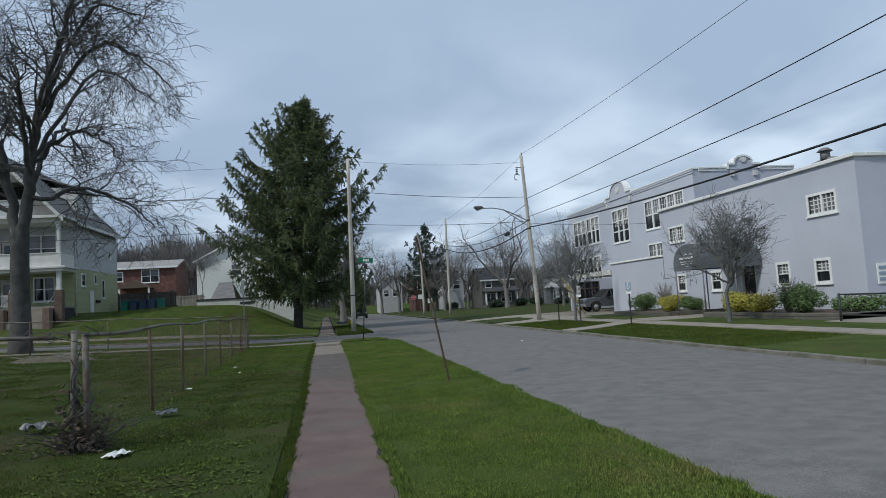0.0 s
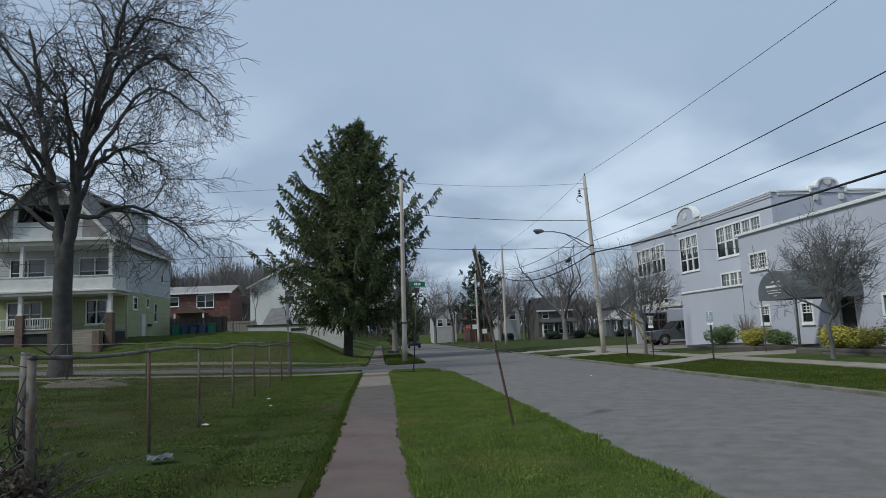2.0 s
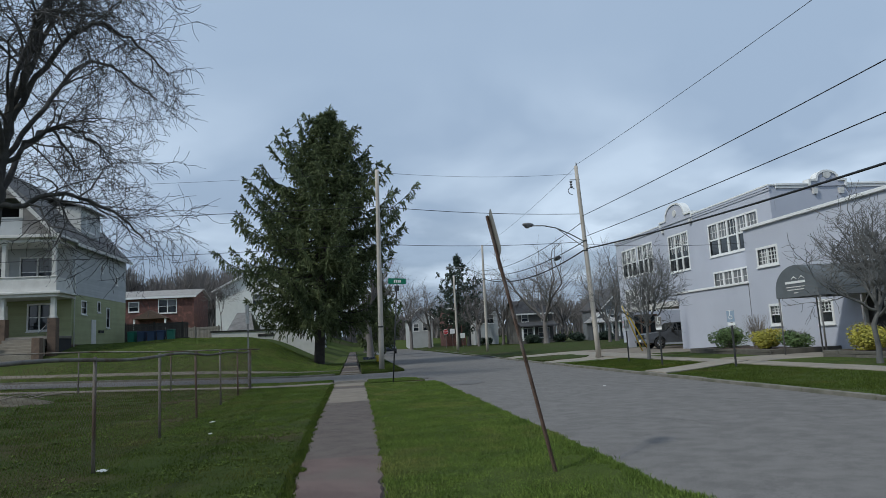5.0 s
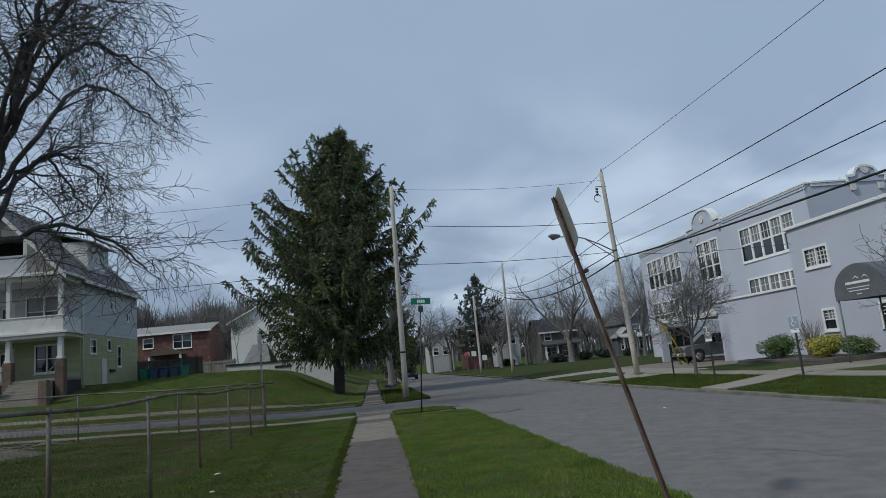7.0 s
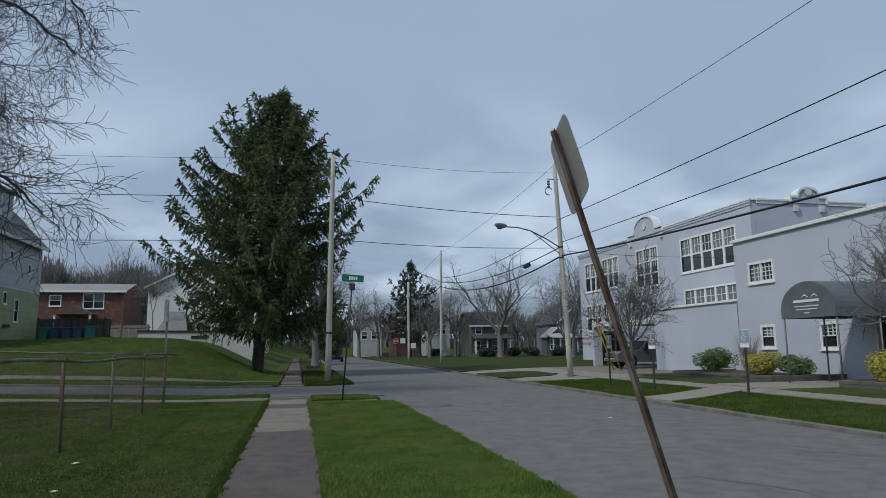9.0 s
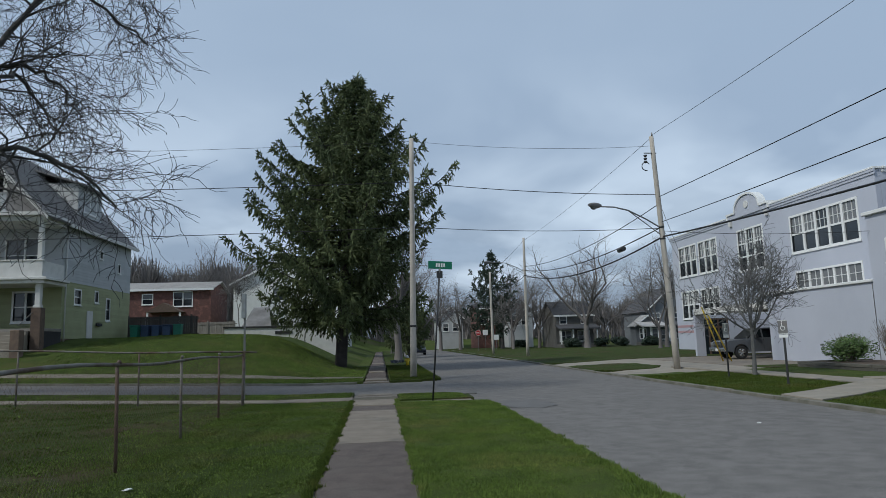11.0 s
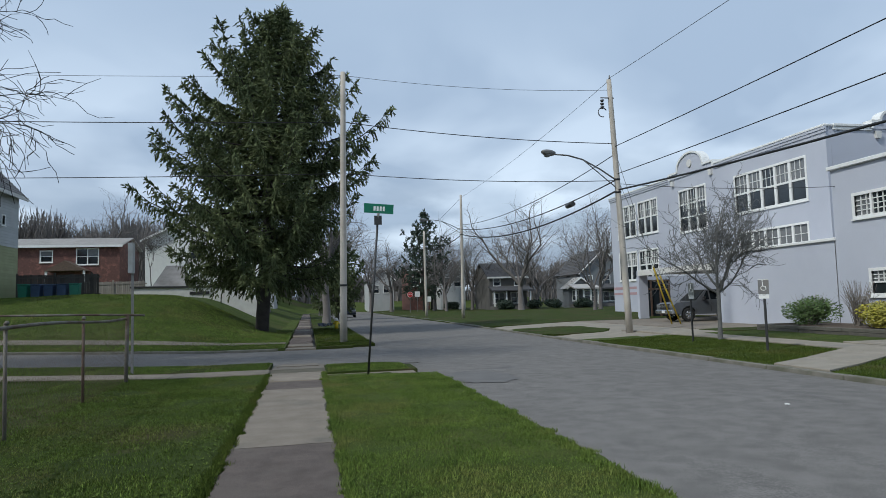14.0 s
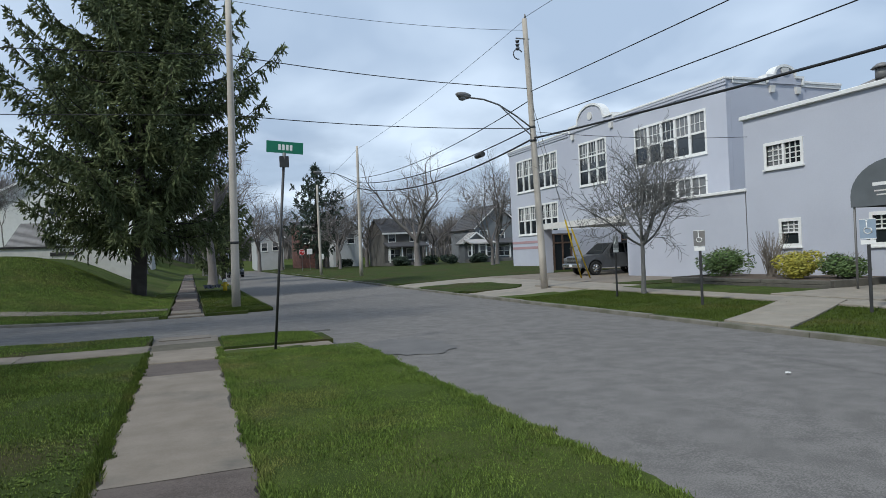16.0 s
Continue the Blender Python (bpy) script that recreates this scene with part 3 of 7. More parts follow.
# kerbs
def kerb(x_of, y0, y1, label, d=2.4):
    k = structure(new("kerb"), label, "kerb")
    y = y0
    while y < y1 - 0.05:
        e = min(y + d, y1)
        xa, xb = x_of(y), x_of(e)
        bm = bmesh.new()
        box(bm, -0.08, 0.08, 0.008, e - y - 0.008, -0.3, 0.0, bevel=0.015)
        ob = part("kerb_stone", bm, M_KERB, k)
        ob.matrix_basis = pose((xa), y, random.uniform(-0.012, 0.012) - (0.055 if 30 < y < 33 or 43 < y < 60 else 0.035), 0, 0, -math.degrees(math.atan2(xb - xa, e - y)))
        y = e
    return k


kerb(lambda y: KX1 + 0.015 * max(0, y - 40), -30, 150, "low worn concrete kerb along the opposite verge")
kerb(lambda y: 3.15, 48.5, 140, "low worn concrete kerb of the far verge")
k2 = structure(new("kerb"), "low concrete kerb of the side street", "kerb")
for k in range(26):
    a = -0.9 - 2.4 * k
    bm = boxes((-2.39, 0, -0.08, 0.08, -0.3, 0.0), bevel=0.015)
    for v in bm.verts:
        v.co.z += ground_z(a + v.co.x, BY1) - 0.005
    ob = part("kerb_stone", bm, M_KERB, k2)
    ob.location = (a, BY1 + 0.05, 0)

# ---- the grey stuccoed hall across the street ----
XM, XW = 31.5, 22.8
hall = thing("community_hall", (0, 0, 0), "lilac-grey stuccoed two-storey hall with white windows and curved gables", "building")
WINS_M = [  # u0, u1, z0, z1, cols, rows
    (73.2, 76.6, 7.55, 10.45, 3), (77.3, 80.9, 7.55, 10.45, 3),
    (73.4, 76.7, 3.3, 5.85, 3), (77.4, 80.9, 3.3, 5.85, 3),
    (65.6, 69.3, 7.0, 10.35, 3),
    (54.6, 61.7, 7.6, 10.2, 5),
    (54.7, 61.5, 4.8, 5.98, 5)]
M_TOP = 11.75
bm = holes_wall(bmesh.new(), "x", XM, 0.35, 52.7, 82.6, -0.1, M_TOP, [w[:4] for w in WINS_M] + [(63.0, 67.4, 0.1, 2.75)])
part("front_wall", bm, M_STUCCO, hall)
part("side_wall", holes_wall(bmesh.new(), "y", 52.7, 0.35, XM + 0.36, 41.2, -0.1, M_TOP, []), M_STUCCO, hall)
part("side_wall", boxes((XM + 0.36, 41.2, 82.25, 82.6, -0.1, M_TOP)), M_STUCCO, hall)
part("back_wall", boxes((40.85, 41.2, 53.06, 82.24, -0.1, M_TOP)), M_STUCCO, hall)
part("roof", boxes((XM + 0.36, 40.8, 53.06, 82.2, M_TOP - 0.7, M_TOP - 0.5)), M_SHINGLE_D, hall)
for u0, u1, z0, z1, c in WINS_M:
    if z1 - z0 < 1.5:
        window(hall, "x", XM, u0, u1, z0, z1, -1, c, 1, mull=0.09, casing=0.14, sash=(2, 2, False))
    elif c == 5:
        window(hall, "x", XM, u0, u1, z0, z1, -1, c, 2, mull=0.11, casing=0.16, sash=(3, 2, True))
    else:
        window(hall, "x", XM, u0, u1, z0, z1, -1, c, 2 if u0 > 70 else 3, mull=0.10, casing=0.16, sash=(3, 2, True))
# parapet copings, run between the curved gables
for a, b in ((52.6, 64.2), (71.0, 82.7)):
    part("coping", boxes((XM - 0.16, XM + 0.5, a, b, M_TOP, M_TOP + 0.14), bevel=0.02), M_WHITE, hall)
    part("moulding", boxes((XM - 0.12, XM - 0.002, a, b, M_TOP - 0.16, M_TOP), (XM - 0.07, XM - 0.002, a, b, M_TOP - 0.34, M_TOP - 0.17)), M_STUCCO, hall)
for a, b in ((XM + 0.5, 34.8), (37.8, 41.3)):
    part("coping", boxes((a, b, 52.55, 53.15, M_TOP, M_TOP + 0.16), (a, b, 52.62, 52.7, M_TOP - 0.22, M_TOP), bevel=0.02), M_WHITE, hall)


def gable(axis, at, c, w, z, h):
    """A curved mission gable: shoulders, then a half-round head, with a white rim and a round boss."""
    def outline(grow):
        e = w * 0.2
        p = [(-w / 2 - grow, 0), (-w / 2 - grow, 0.4 + grow), (-w / 2 + e, 0.4 + grow)]
        r = w / 2 - e - 0.06 + grow
        p += [(-r * math.cos(a), 0.6 + (h - 0.6 + grow) * math.sin(a)) for a in [math.pi * k / 20 for k in range(21)]]
        p += [(w / 2 - e, 0.4 + grow), (w / 2 + grow, 0.4 + grow), (w / 2 + grow, 0)]
        return [(c + u, z + v) for u, v in p]
    g = new("gable"); g.parent = hall
    part("gable_wall", prism(outline(0.0), axis, at - 0.1, at + 0.4), M_STUCCO, g)
    rim = bmesh.new()
    o, i = outline(0.14), outline(-0.02)
    for k in range(len(o) - 1):
        q = [o[k], o[k + 1], i[k + 1], i[k]]
        if abs(o[k][0] - o[k + 1][0]) + abs(o[k][1] - o[k + 1][1]) > 0.02:
            prism(q, axis, at - 0.2, at + 0.5, rim)
    part("rim", rim, M_WHITE, g)
    boss = [(c + 0.32 * math.cos(2 * math.pi * k / 20), z + 0.9 + 0.32 * math.sin(2 * math.pi * k / 20)) for k in range(20)]
    part("boss", prism(boss, axis, at - 0.18, at - 0.101), M_TRIM, g)
    for s in (-1, 1):
        u = c + s * (w / 2 - 0.35)
        part("bracket", prism([(u - 0.22, z - 0.15), (u + 0.22, z - 0.15), (u + 0.16, z - 0.6), (u - 0.16, z - 0.6)], axis, at - 0.18, at), M_TRIM, g)


gable("x", XM, 67.4, 6.3, M_TOP - 0.15, 1.75)
gable("y", 52.7, 36.3, 2.9, M_TOP - 0.1, 1.1)
# the one-storey annexe and carport before the main block
A_TOP = 3.86
part("annexe_wall", boxes((XW, XW + 0.3, 42.9, 51.4, -0.1, A_TOP), (XW + 0.3, XM - 0.01, 51.1, 51.4, -0.1, A_TOP), bevel=0.01), M_STUCCO, hall)
part("annexe_roof", boxes((XW + 0.3, XM - 0.01, 42.9, 51.09, A_TOP - 0.3, A_TOP - 0.1)), M_SHINGLE_D, hall)
part("annexe_coping", boxes((XW - 0.1, XW + 0.45, 42.8, 51.5, A_TOP, A_TOP + 0.14), bevel=0.02), M_WHITE, hall)
part("carport_roof", boxes((XW + 0.05, XM - 0.02, 51.52, 60.6, 3.12, 3.38)), M_TRIM, hall)
part("fin_wall", boxes((XW - 0.02, 23.45, 60.62, 60.9, -0.1, 3.42)), M_STUCCO, hall)
part("porch_wall", holes_wall(bmesh.new(), "y", 64.0, 0.25, 24.5, XM - 0.02, -0.1, 3.1, [(24.8, 27.1, 0.08, 2.85)]), M_STUCCO, hall)
lobby = new("lobby_door"); lobby.parent = hall
part("door_glass", boxes((24.85, 27.05, 64.1, 64.13, 0.1, 2.8)), M_GLASS, lobby)
part("door_frame", boxes(*[(x - 0.06, x + 0.06, 64.02, 64.16, 0.08, 2.85) for x in (24.86, 25.55, 26.3, 27.04)], (24.92, 26.98, 64.03, 64.15, 2.1, 2.22), (24.92, 26.98, 64.03, 64.15, 2.74, 2.85)), M_RUST, lobby)
part("carport_fascia", boxes((XW - 0.05, XW + 0.04, 51.5, 60.7, 3.05, 3.45), bevel=0.01), M_TRIM, hall)
door = new("entrance_door"); door.parent = hall
part("door_glass", boxes((XM + 0.1, XM + 0.13, 63.05, 67.35, 0.15, 2.7)), M_GLASS, door)
part("door_frame", boxes(*[(XM + 0.05, XM + 0.17, y - 0.05, y + 0.05, 0.1, 2.75) for y in (63.05, 64.1, 65.2, 66.3, 67.35)], (XM + 0.05, XM + 0.17, 63, 67.4, 2.15, 2.25)), M_RUST, door)
for z in (1.9, 2.45):
    part("painted_band", boxes((XM - 0.02, XM - 0.002, 75.5, 82.55, z - 0.12, z + 0.12)), M_PINKBAND, hall)
# the lower wing towards the camera
W_TOP = 6.92
WINS_W = [(40.0, 41.65, 4.78, 5.62, 2, 1), (40.25, 41.05, 1.55, 2.45, 1, 2), (36.35, 37.15, 1.5, 2.45, 1, 2),
          (30.45, 31.25, 1.6, 2.55, 1, 2), (27.7, 28.5, 1.62, 2.55, 1, 2), (26.95, 28.6, 4.8, 5.6, 2, 1)]
bm = holes_wall(bmesh.new(), "x", XW, 0.35, 25.6, 42.85, -0.1, W_TOP, [w[:4] for w in WINS_W] + [(33.1, 34.3, 0.1, 2.7)])
part("wing_wall", bm, M_STUCCO, hall)
part("wing_wall", boxes((XW + 0.351, 58, 25.6, 25.95, -0.1, W_TOP)), M_STUCCO, hall)
part("wing_wall", boxes((XW + 0.351, 58, 42.5, 42.85, A_TOP - 0.2, W_TOP)), M_STUCCO, hall)
part("wing_roof", boxes((XW + 0.36, 57.9, 25.96, 42.48, W_TOP - 0.5, W_TOP - 0.3)), M_SHINGLE_D, hall)
part("wing_coping", boxes((XW - 0.14, XW + 0.5, 25.5, 42.95, W_TOP, W_TOP + 0.17), (XW + 0.5, 58, 25.46, 26.05, W_TOP, W_TOP + 0.17), bevel=0.02), M_WHITE, hall)
bm = bmesh.new()
base = [bm.verts.new(c) for c in ((41.3, 43.5, 10.3), (60, 43.5, 10.3), (60, 59, 10.3), (41.3, 59, 10.3))]
top = [bm.verts.new(c) for c in ((43.4, 51.2, 12.25), (58, 51.2, 12.25))]
for f in ((base[0], base[1], top[1], top[0]), (base[2], base[3], top[0], top[1]), (base[3], base[0], top[0]), (base[1], base[2], top[1]), base[::-1]):
    bm.faces.new(f)
part("raised_roof", bm, M_SHINGLE, hall)
part("rear_wall", boxes((41.4, 59.9, 43.6, 58.9, W_TOP - 0.6, 10.3)), M_STUCCO, hall)
vent = new("roof_vent"); vent.parent = hall
part("stack", tubes(([(43.3, 51.2, 12.0), (43.3, 51.2, 12.7)], 0.4), n=12), M_STEEL, vent)
part("cowl", tubes(([(43.3, 51.2, 12.7), (43.3, 51.2, 13.0)], [0.65, 0.3]), n=12), M_STEEL, vent)
for u0, u1, z0, z1, c, r in WINS_W:
    window(hall, "x", XW, u0, u1, z0, z1, -1, c, r, casing=0.13, sash=(3, 4 if r == 1 else 3, r != 1))
wdoor = new("wing_door"); wdoor.parent = hall
part("door_leaf", boxes((XW + 0.12, XW + 0.17, 33.15, 34.25, 0.12, 2.65), (XW + 0.1, XW + 0.12, 33.3, 34.1, 1.2, 2.4)), M_DARK, wdoor)
part("door_frame", boxes((XW - 0.02, XW + 0.2, 33.02, 33.12, 0.1, 2.8), (XW - 0.02, XW + 0.2, 34.28, 34.38, 0.1, 2.8), (XW - 0.02, XW + 0.2, 33.12, 34.28, 2.68, 2.8)), M_TRIM, wdoor)
part("seam", boxes((XW - 0.012, XW - 0.002, 42.865, 42.885, 0, A_TOP)), M_STEEL, hall)
lampw = new("wall_lamp"); lampw.parent = hall
part("lamp_body", boxes((XW - 0.28, XW, 32.9, 33.35, 5.05, 5.25), bevel=0.03), M_STEEL, lampw)
notice = new("wall_notice"); notice.parent = hall
part("notice_board", boxes((23.3, 23.95, 25.55, 25.595, 1.35, 2.25)), M_WHITE, notice)
for k in range(3):
    part("notice_bar", boxes((23.36, 23.88, 25.53, 25.549, 1.48 + 0.25 * k, 1.62 + 0.25 * k)), M_BLUE_SIGN, notice)

# barrel canopy over the wing's entrance
canopy = thing("entrance_canopy", (0, 0, 0), "grey-green canvas barrel canopy on slim steel posts", "canopy")
CY, CR, CZ = 33.85, 1.4, 2.95
X0 = 19.3
bm = bmesh.new()
arc = [(CY + CR * math.cos(math.pi * k / 16), CZ + 1.05 * math.sin(math.pi * k / 16)) for k in range(17)]
for (a, b) in zip(arc, arc[1:]):
    vs = [bm.verts.new(c) for c in ((X0, *a), (XW - 0.02, *a), (XW - 0.02, *b), (X0, *b))]
    bm.faces.new(vs)
bmesh.ops.remove_doubles(bm, verts=bm.verts[:], dist=0.001)
bmesh.ops.solidify(bm, geom=bm.faces[:], thickness=0.02)
part("barrel", bm, M_CANVAS, canopy)
part("front_face", prism(arc + [(CY - CR, CZ - 0.32), (CY + CR, CZ - 0.32)], "x", X0 - 0.03, X0), M_CANVAS, canopy)
for s in (-1, 1):
    part("side_valance", boxes((X0, XW - 0.02, CY + s * CR - 0.01, CY + s * CR + 0.01, CZ - 0.32, CZ)), M_CANVAS, canopy)
for x in (X0 + 0.05, 21.2):
    for s in (-1, 1):
        part("post", tubes(([(x, CY + s * (CR - 0.05), 0.1), (x, CY + s * (CR - 0.05), CZ)], 0.035), n=8), M_STEEL, canopy)
# emblem: plain roof chevrons and bars
em = boxes((X0 - 0.05, X0 - 0.031, CY - 0.66, CY + 0.66, CZ + 0.27, CZ + 0.37))
for u in (-0.45, 0.05):
    prism([(CY + u - 0.2, CZ + 0.45), (CY + u, CZ + 0.58), (CY + u + 0.2, CZ + 0.45), (CY + u, CZ + 0.53)], "x", X0 - 0.05, X0 - 0.031, em)
part("emblem", em, M_WHITE, canopy, "pale emblem of roof shapes and a bar")
for k, (w, z) in enumerate(((0.62, 0.12), (0.55, 0.0), (0.14, -0.14))):
    part("emblem_bar", boxes((X0 - 0.045, X0 - 0.031, CY - w, CY + w, CZ + z - 0.02, CZ + z + 0.02)), M_TRIM, canopy)
# timber edging of the planting beds
for y0, y1 in ((36.0, 43.5), (23.2, 32.5)):
    wall = thing("retaining_wall", (0, 0, 0), "low dark timber edging round a mulched planting bed", "garden wall", "planting bed edges")
    for j in range(2):
        z = 0.08 + 0.14 * j
        y = y0
        while y < y1 - 0.1:
            e = min(y1, y + 2.5 + 0.3 * (j % 2))
            ob = part("sleeper", boxes((-0.08, 0.08, 0.005, e - y - 0.005, 0, 0.135), bevel=0.012), M_STONEWALL, wall)
            ob.location = (19.25 + random.uniform(-0.015, 0.015), y, z)
            y = e
    part("sleeper", boxes((19.34, 22.78, y1 - 0.15, y1, 0.1, 0.36), bevel=0.012), M_STONEWALL, wall)
    part("sleeper", boxes((19.34, 22.78, y0, y0 + 0.15, 0.1, 0.36), bevel=0.012), M_STONEWALL, wall)

# ---- poles, wires, street furniture ----
def utility_pole(base, top, r0, r1, label, bands=()):
    p = thing("utility_pole", base, label, "utility pole", "utility poles")
    d = Vector(top) - Vector(base)
    part("shaft", tubes(([d * (k / 8) for k in range(9)], [r0 + (r1 - r0) * k / 8 for k in range(9)]), n=12), M_POLE, p)
    for z in bands:
        f = z / d.z
        part("band", tubes(([d * (f - 0.004), d * (f + 0.004)], r0 + (r1 - r0) * f + 0.012), n=12), M_BLACK, p)
    return p, d


def at_height(base, top, z):
    b, t = Vector(base), Vector(top)
    return b + (t - b) * ((z - b.z) / (t.z - b.z))


PL = ((1.85, 48.3, -0.05), (2.0, 47.9, 12.25))
PR = ((15.05, 47.0, 0.0), (14.4, 46.6, 11.95))
PF = ((14.6, 79.4, 0.0), (14.6, 79.0, 11.65))
PM = ((13.3, 92.0, 0.0), (13.2, 91.8, 9.6))
PN = ((15.4, -6.0, 0.0), (15.2, -6.0, 12.0))
PS = ((-46.0, 49.5, 1.5), (-46.0, 49.5, 13.5))
polel, _ = utility_pole(*PL, 0.17, 0.11, "tall slim bare grey-brown wooden pole", (2.6,))
poler, _ = utility_pole(*PR, 0.165, 0.11, "weathered wooden utility pole with street lamp and cables", (6.6, 7.2))
utility_pole(*PF, 0.17, 0.11, "weathered wooden utility pole by the far lawn", (7.9,))
utility_pole(*PM, 0.16, 0.11, "weathered wooden utility pole far down the street")
utility_pole(*PN, 0.18, 0.12, "weathered wooden utility pole beside the kerb")
utility_pole(*PS, 0.17, 0.12, "weathered wooden utility pole by the side street")
# fittings of the lamp pole, in the pole's own space
o = Vector(PR[0])
part("crossarm", boxes((-1.12, -0.45, -0.44, -0.39, 11.03, 11.08), bevel=0.01), M_STEEL, poler)
part("insulator", tubes(([(-0.62, -0.42, 11.95), (-0.62, -0.42, 12.15)], [0.05, 0.03]), n=8), M_STEEL, poler)
ins = bmesh.new()
for k in range(3):
    tube(ins, [(-1.05, -0.42, 10.95 - 0.16 * k), (-1.05, -0.42, 10.85 - 0.16 * k)], [0.10, 0.06], 8)
part("surge_arrester", ins, M_BLACK, poler)
part("cutout_loop", tubes(([(-1.05 + 0.22 * math.cos(a), -0.42, 10.35 + 0.22 * math.sin(a)) for a in [0.5 + 0.45 * k for k in range(11)]], 0.025), n=5), M_BLACK, poler)


def lamp_arm(parent, start, brace, end):
    a = new("lamp_arm"); a.parent = parent
    s, e, b = Vector(start), Vector(end), Vector(brace)
    mid = s.lerp(e, 0.55) + Vector((0, 0, 0.32))
    pts = [s, s.lerp(mid, 0.5) + Vector((0, 0, 0.05)), mid, mid.lerp(e, 0.5) + Vector((0, 0, 0.07)), e]
    part("arm_tube", tubes((pts, 0.035), ([b, b.lerp(mid, 0.55), mid], 0.025), n=6), M_STEEL, a)
    d = (e - s).normalized()
    h = bmesh.new()
    bmesh.ops.create_uvsphere(h, u_segments=12, v_segments=8, radius=1.0)
    for v in h.verts:
        v.co = Vector((v.co.x * 0.42, v.co.y * 0.19, v.co.z * 0.14 * (1.2 if v.co.z < 0 else 0.8)))
    ob = part("lamp_head", h, M_STEEL, a)
    ob.matrix_basis = Matrix.Translation(e + d * 0.3) @ Matrix.Rotation(math.atan2(d.y, d.x), 4, "Z")
    l = bmesh.new()
    bmesh.ops.create_uvsphere(l, u_segments=12, v_segments=6, radius=1.0)
    for v in l.verts:
        v.co = Vector((v.co.x * 0.17, v.co.y * 0.14, v.co.z * 0.12))
    ob = part("lamp_lens", l, M_GLASS2, a)
    ob.location = e + d * 0.38 + Vector((0, 0, -0.13))


lamp_arm(poler, (-0.38, -0.2, 7.15), (-0.35, -0.2, 6.75), (-4.2, -2.0, 7.95))
pf2 = bpy.data.objects["utility_pole.002"]
lamp_arm(pf2, (-0.1, 0, 8.4), (-0.1, 0, 8.1), (-3.6, -1.5, 9.1))
# yellow guards on the two guy wires
for k, (gx, gy) in enumerate(((19.9, 51.6), (20.25, 51.3))):
    guy = thing("guy_wire", (0, 0, 0), "steel guy wire with a bright yellow plastic guard", "guy wire", "guy wires of the lamp pole")
    a, b = Vector((gx, gy, 0.12)), at_height(*PR, 8.6 - 1.3 * k)
    part("strand", tubes(([a, b], 0.012), n=4), M_STEEL, guy)
    part("guard", tubes(([a, a.lerp(b, 0.36)], 0.042), n=8), M_YELLOW, guy)


def cable(a, b, drop, r, label="thin dark overhead cable strung between poles"):
    bm = bmesh.new()
    tube(bm, sag(a, b, drop), r, 5)
    ob = mesh_ob("overhead_cable", bm, M_WIRE)
    return tagged(ob, label, "cable", "overhead cables")


AL, AR, AF, AM, AN, AS = (lambda z, P=P: at_height(*P, z) for P in (PL, PR, PF, PM, PN, PS))
cable(AR(12.0), AN(11.95), 0.5, 0.011)
cable(AR(8.75), AN(9.1), 0.35, 0.019)
cable(AR(7.45), AN(7.6), 0.35, 0.019)
cable(AR(6.7), AN(6.35), 0.75, 0.042, "thick black bundled telephone cable between poles")
for z, zl, zs, r, d in ((11.45, 12.1, 12.6, 0.009, 0.25), (8.9, 9.95, 10.5, 0.019, 0.18), (7.15, 7.6, 8.0, 0.017, 0.18)):
    cable(AR(z), AL(zl), d, r)
    cable(AL(zl), AS(zs), d * 2.5, r)
cable(AR(8.4), AF(8.8), 0.7, 0.022)
cable(AR(7.2), AF(8.4), 0.75, 0.03)
cable(AR(6.7), AF(7.9), 1.0, 0.045, "thick black bundled telephone cable between poles")
cable(AR(11.9), AF(11.4), 0.3, 0.010)
cable(AF(7.9), AM(7.6), 0.5, 0.04, "thick black bundled telephone cable between poles")
cable(AF(8.6), AM(8.6), 0.4, 0.02)
cable(AF(11.4), AM(9.5), 0.2, 0.012)
cable(AM(8.6), (11.5, 140, 9), 0.5, 0.02)
cable(AM(7.6), (11.5, 140, 8), 0.5, 0.03)
cable(AR(7.0), (22.9, 42.6, 6.2), 0.15, 0.012)
cl = thing("cable_splice", (0, 0, 0), "black cylindrical splice case hung on the cables", "splice case")
q0, q1 = Vector(sag(AR(7.2), AF(8.4), 0.75)[3]), Vector(sag(AR(7.2), AF(8.4), 0.75)[4])
part("case", tubes(([q0 - Vector((0, 0, 0.15)), q0.lerp(q1, 0.45) - Vector((0, 0, 0.15))], 0.14), n=10), M_BLACK, cl)

# leaning road sign, seen from behind
post = thing("road_sign", (2.52, 15.05, 0.0), "leaning rusty road sign with its dull metal back showing", "road sign")
S0, S1 = Vector((0, 0, 0)), Vector((-0.385, 1.19, 3.30))
ax = (S1 - S0).normalized()
SW = Vector((0.05, 1.0, 0)).normalized()       # across the plate
SW = (SW - ax * SW.dot(ax)).normalized()
SN = ax.cross(SW)
PSIDE = 1 if SN.x > 0 else -1
def bar(bm, a, b, u, w, hu, hw):
    vs = [bm.verts.new(p + u * su * hu + w * sw * hw) for p in (a, b) for su, sw in ((-1, -1), (1, -1), (1, 1), (-1, 1))]
    for f in ((0, 1, 2, 3), (7, 6, 5, 4), (0, 4, 5, 1), (1, 5, 6, 2), (2, 6, 7, 3), (3, 7, 4, 0)):
        bm.faces.new([vs[i] for i in f])
bm = bmesh.new()
bar(bm, S0 - ax * 0.2, S1, SW, SN, 0.011, 0.022)
for s in (-1, 1):
    bar(bm, S0 - ax * 0.2, S1, SW, SN, 0.034, 0.004)
bmesh.ops.recalc_face_normals(bm, faces=bm.faces[:])
part("post", bm, M_RUST, post)
bm = bmesh.new()
c = S0 + ax * 3.22
ring = []
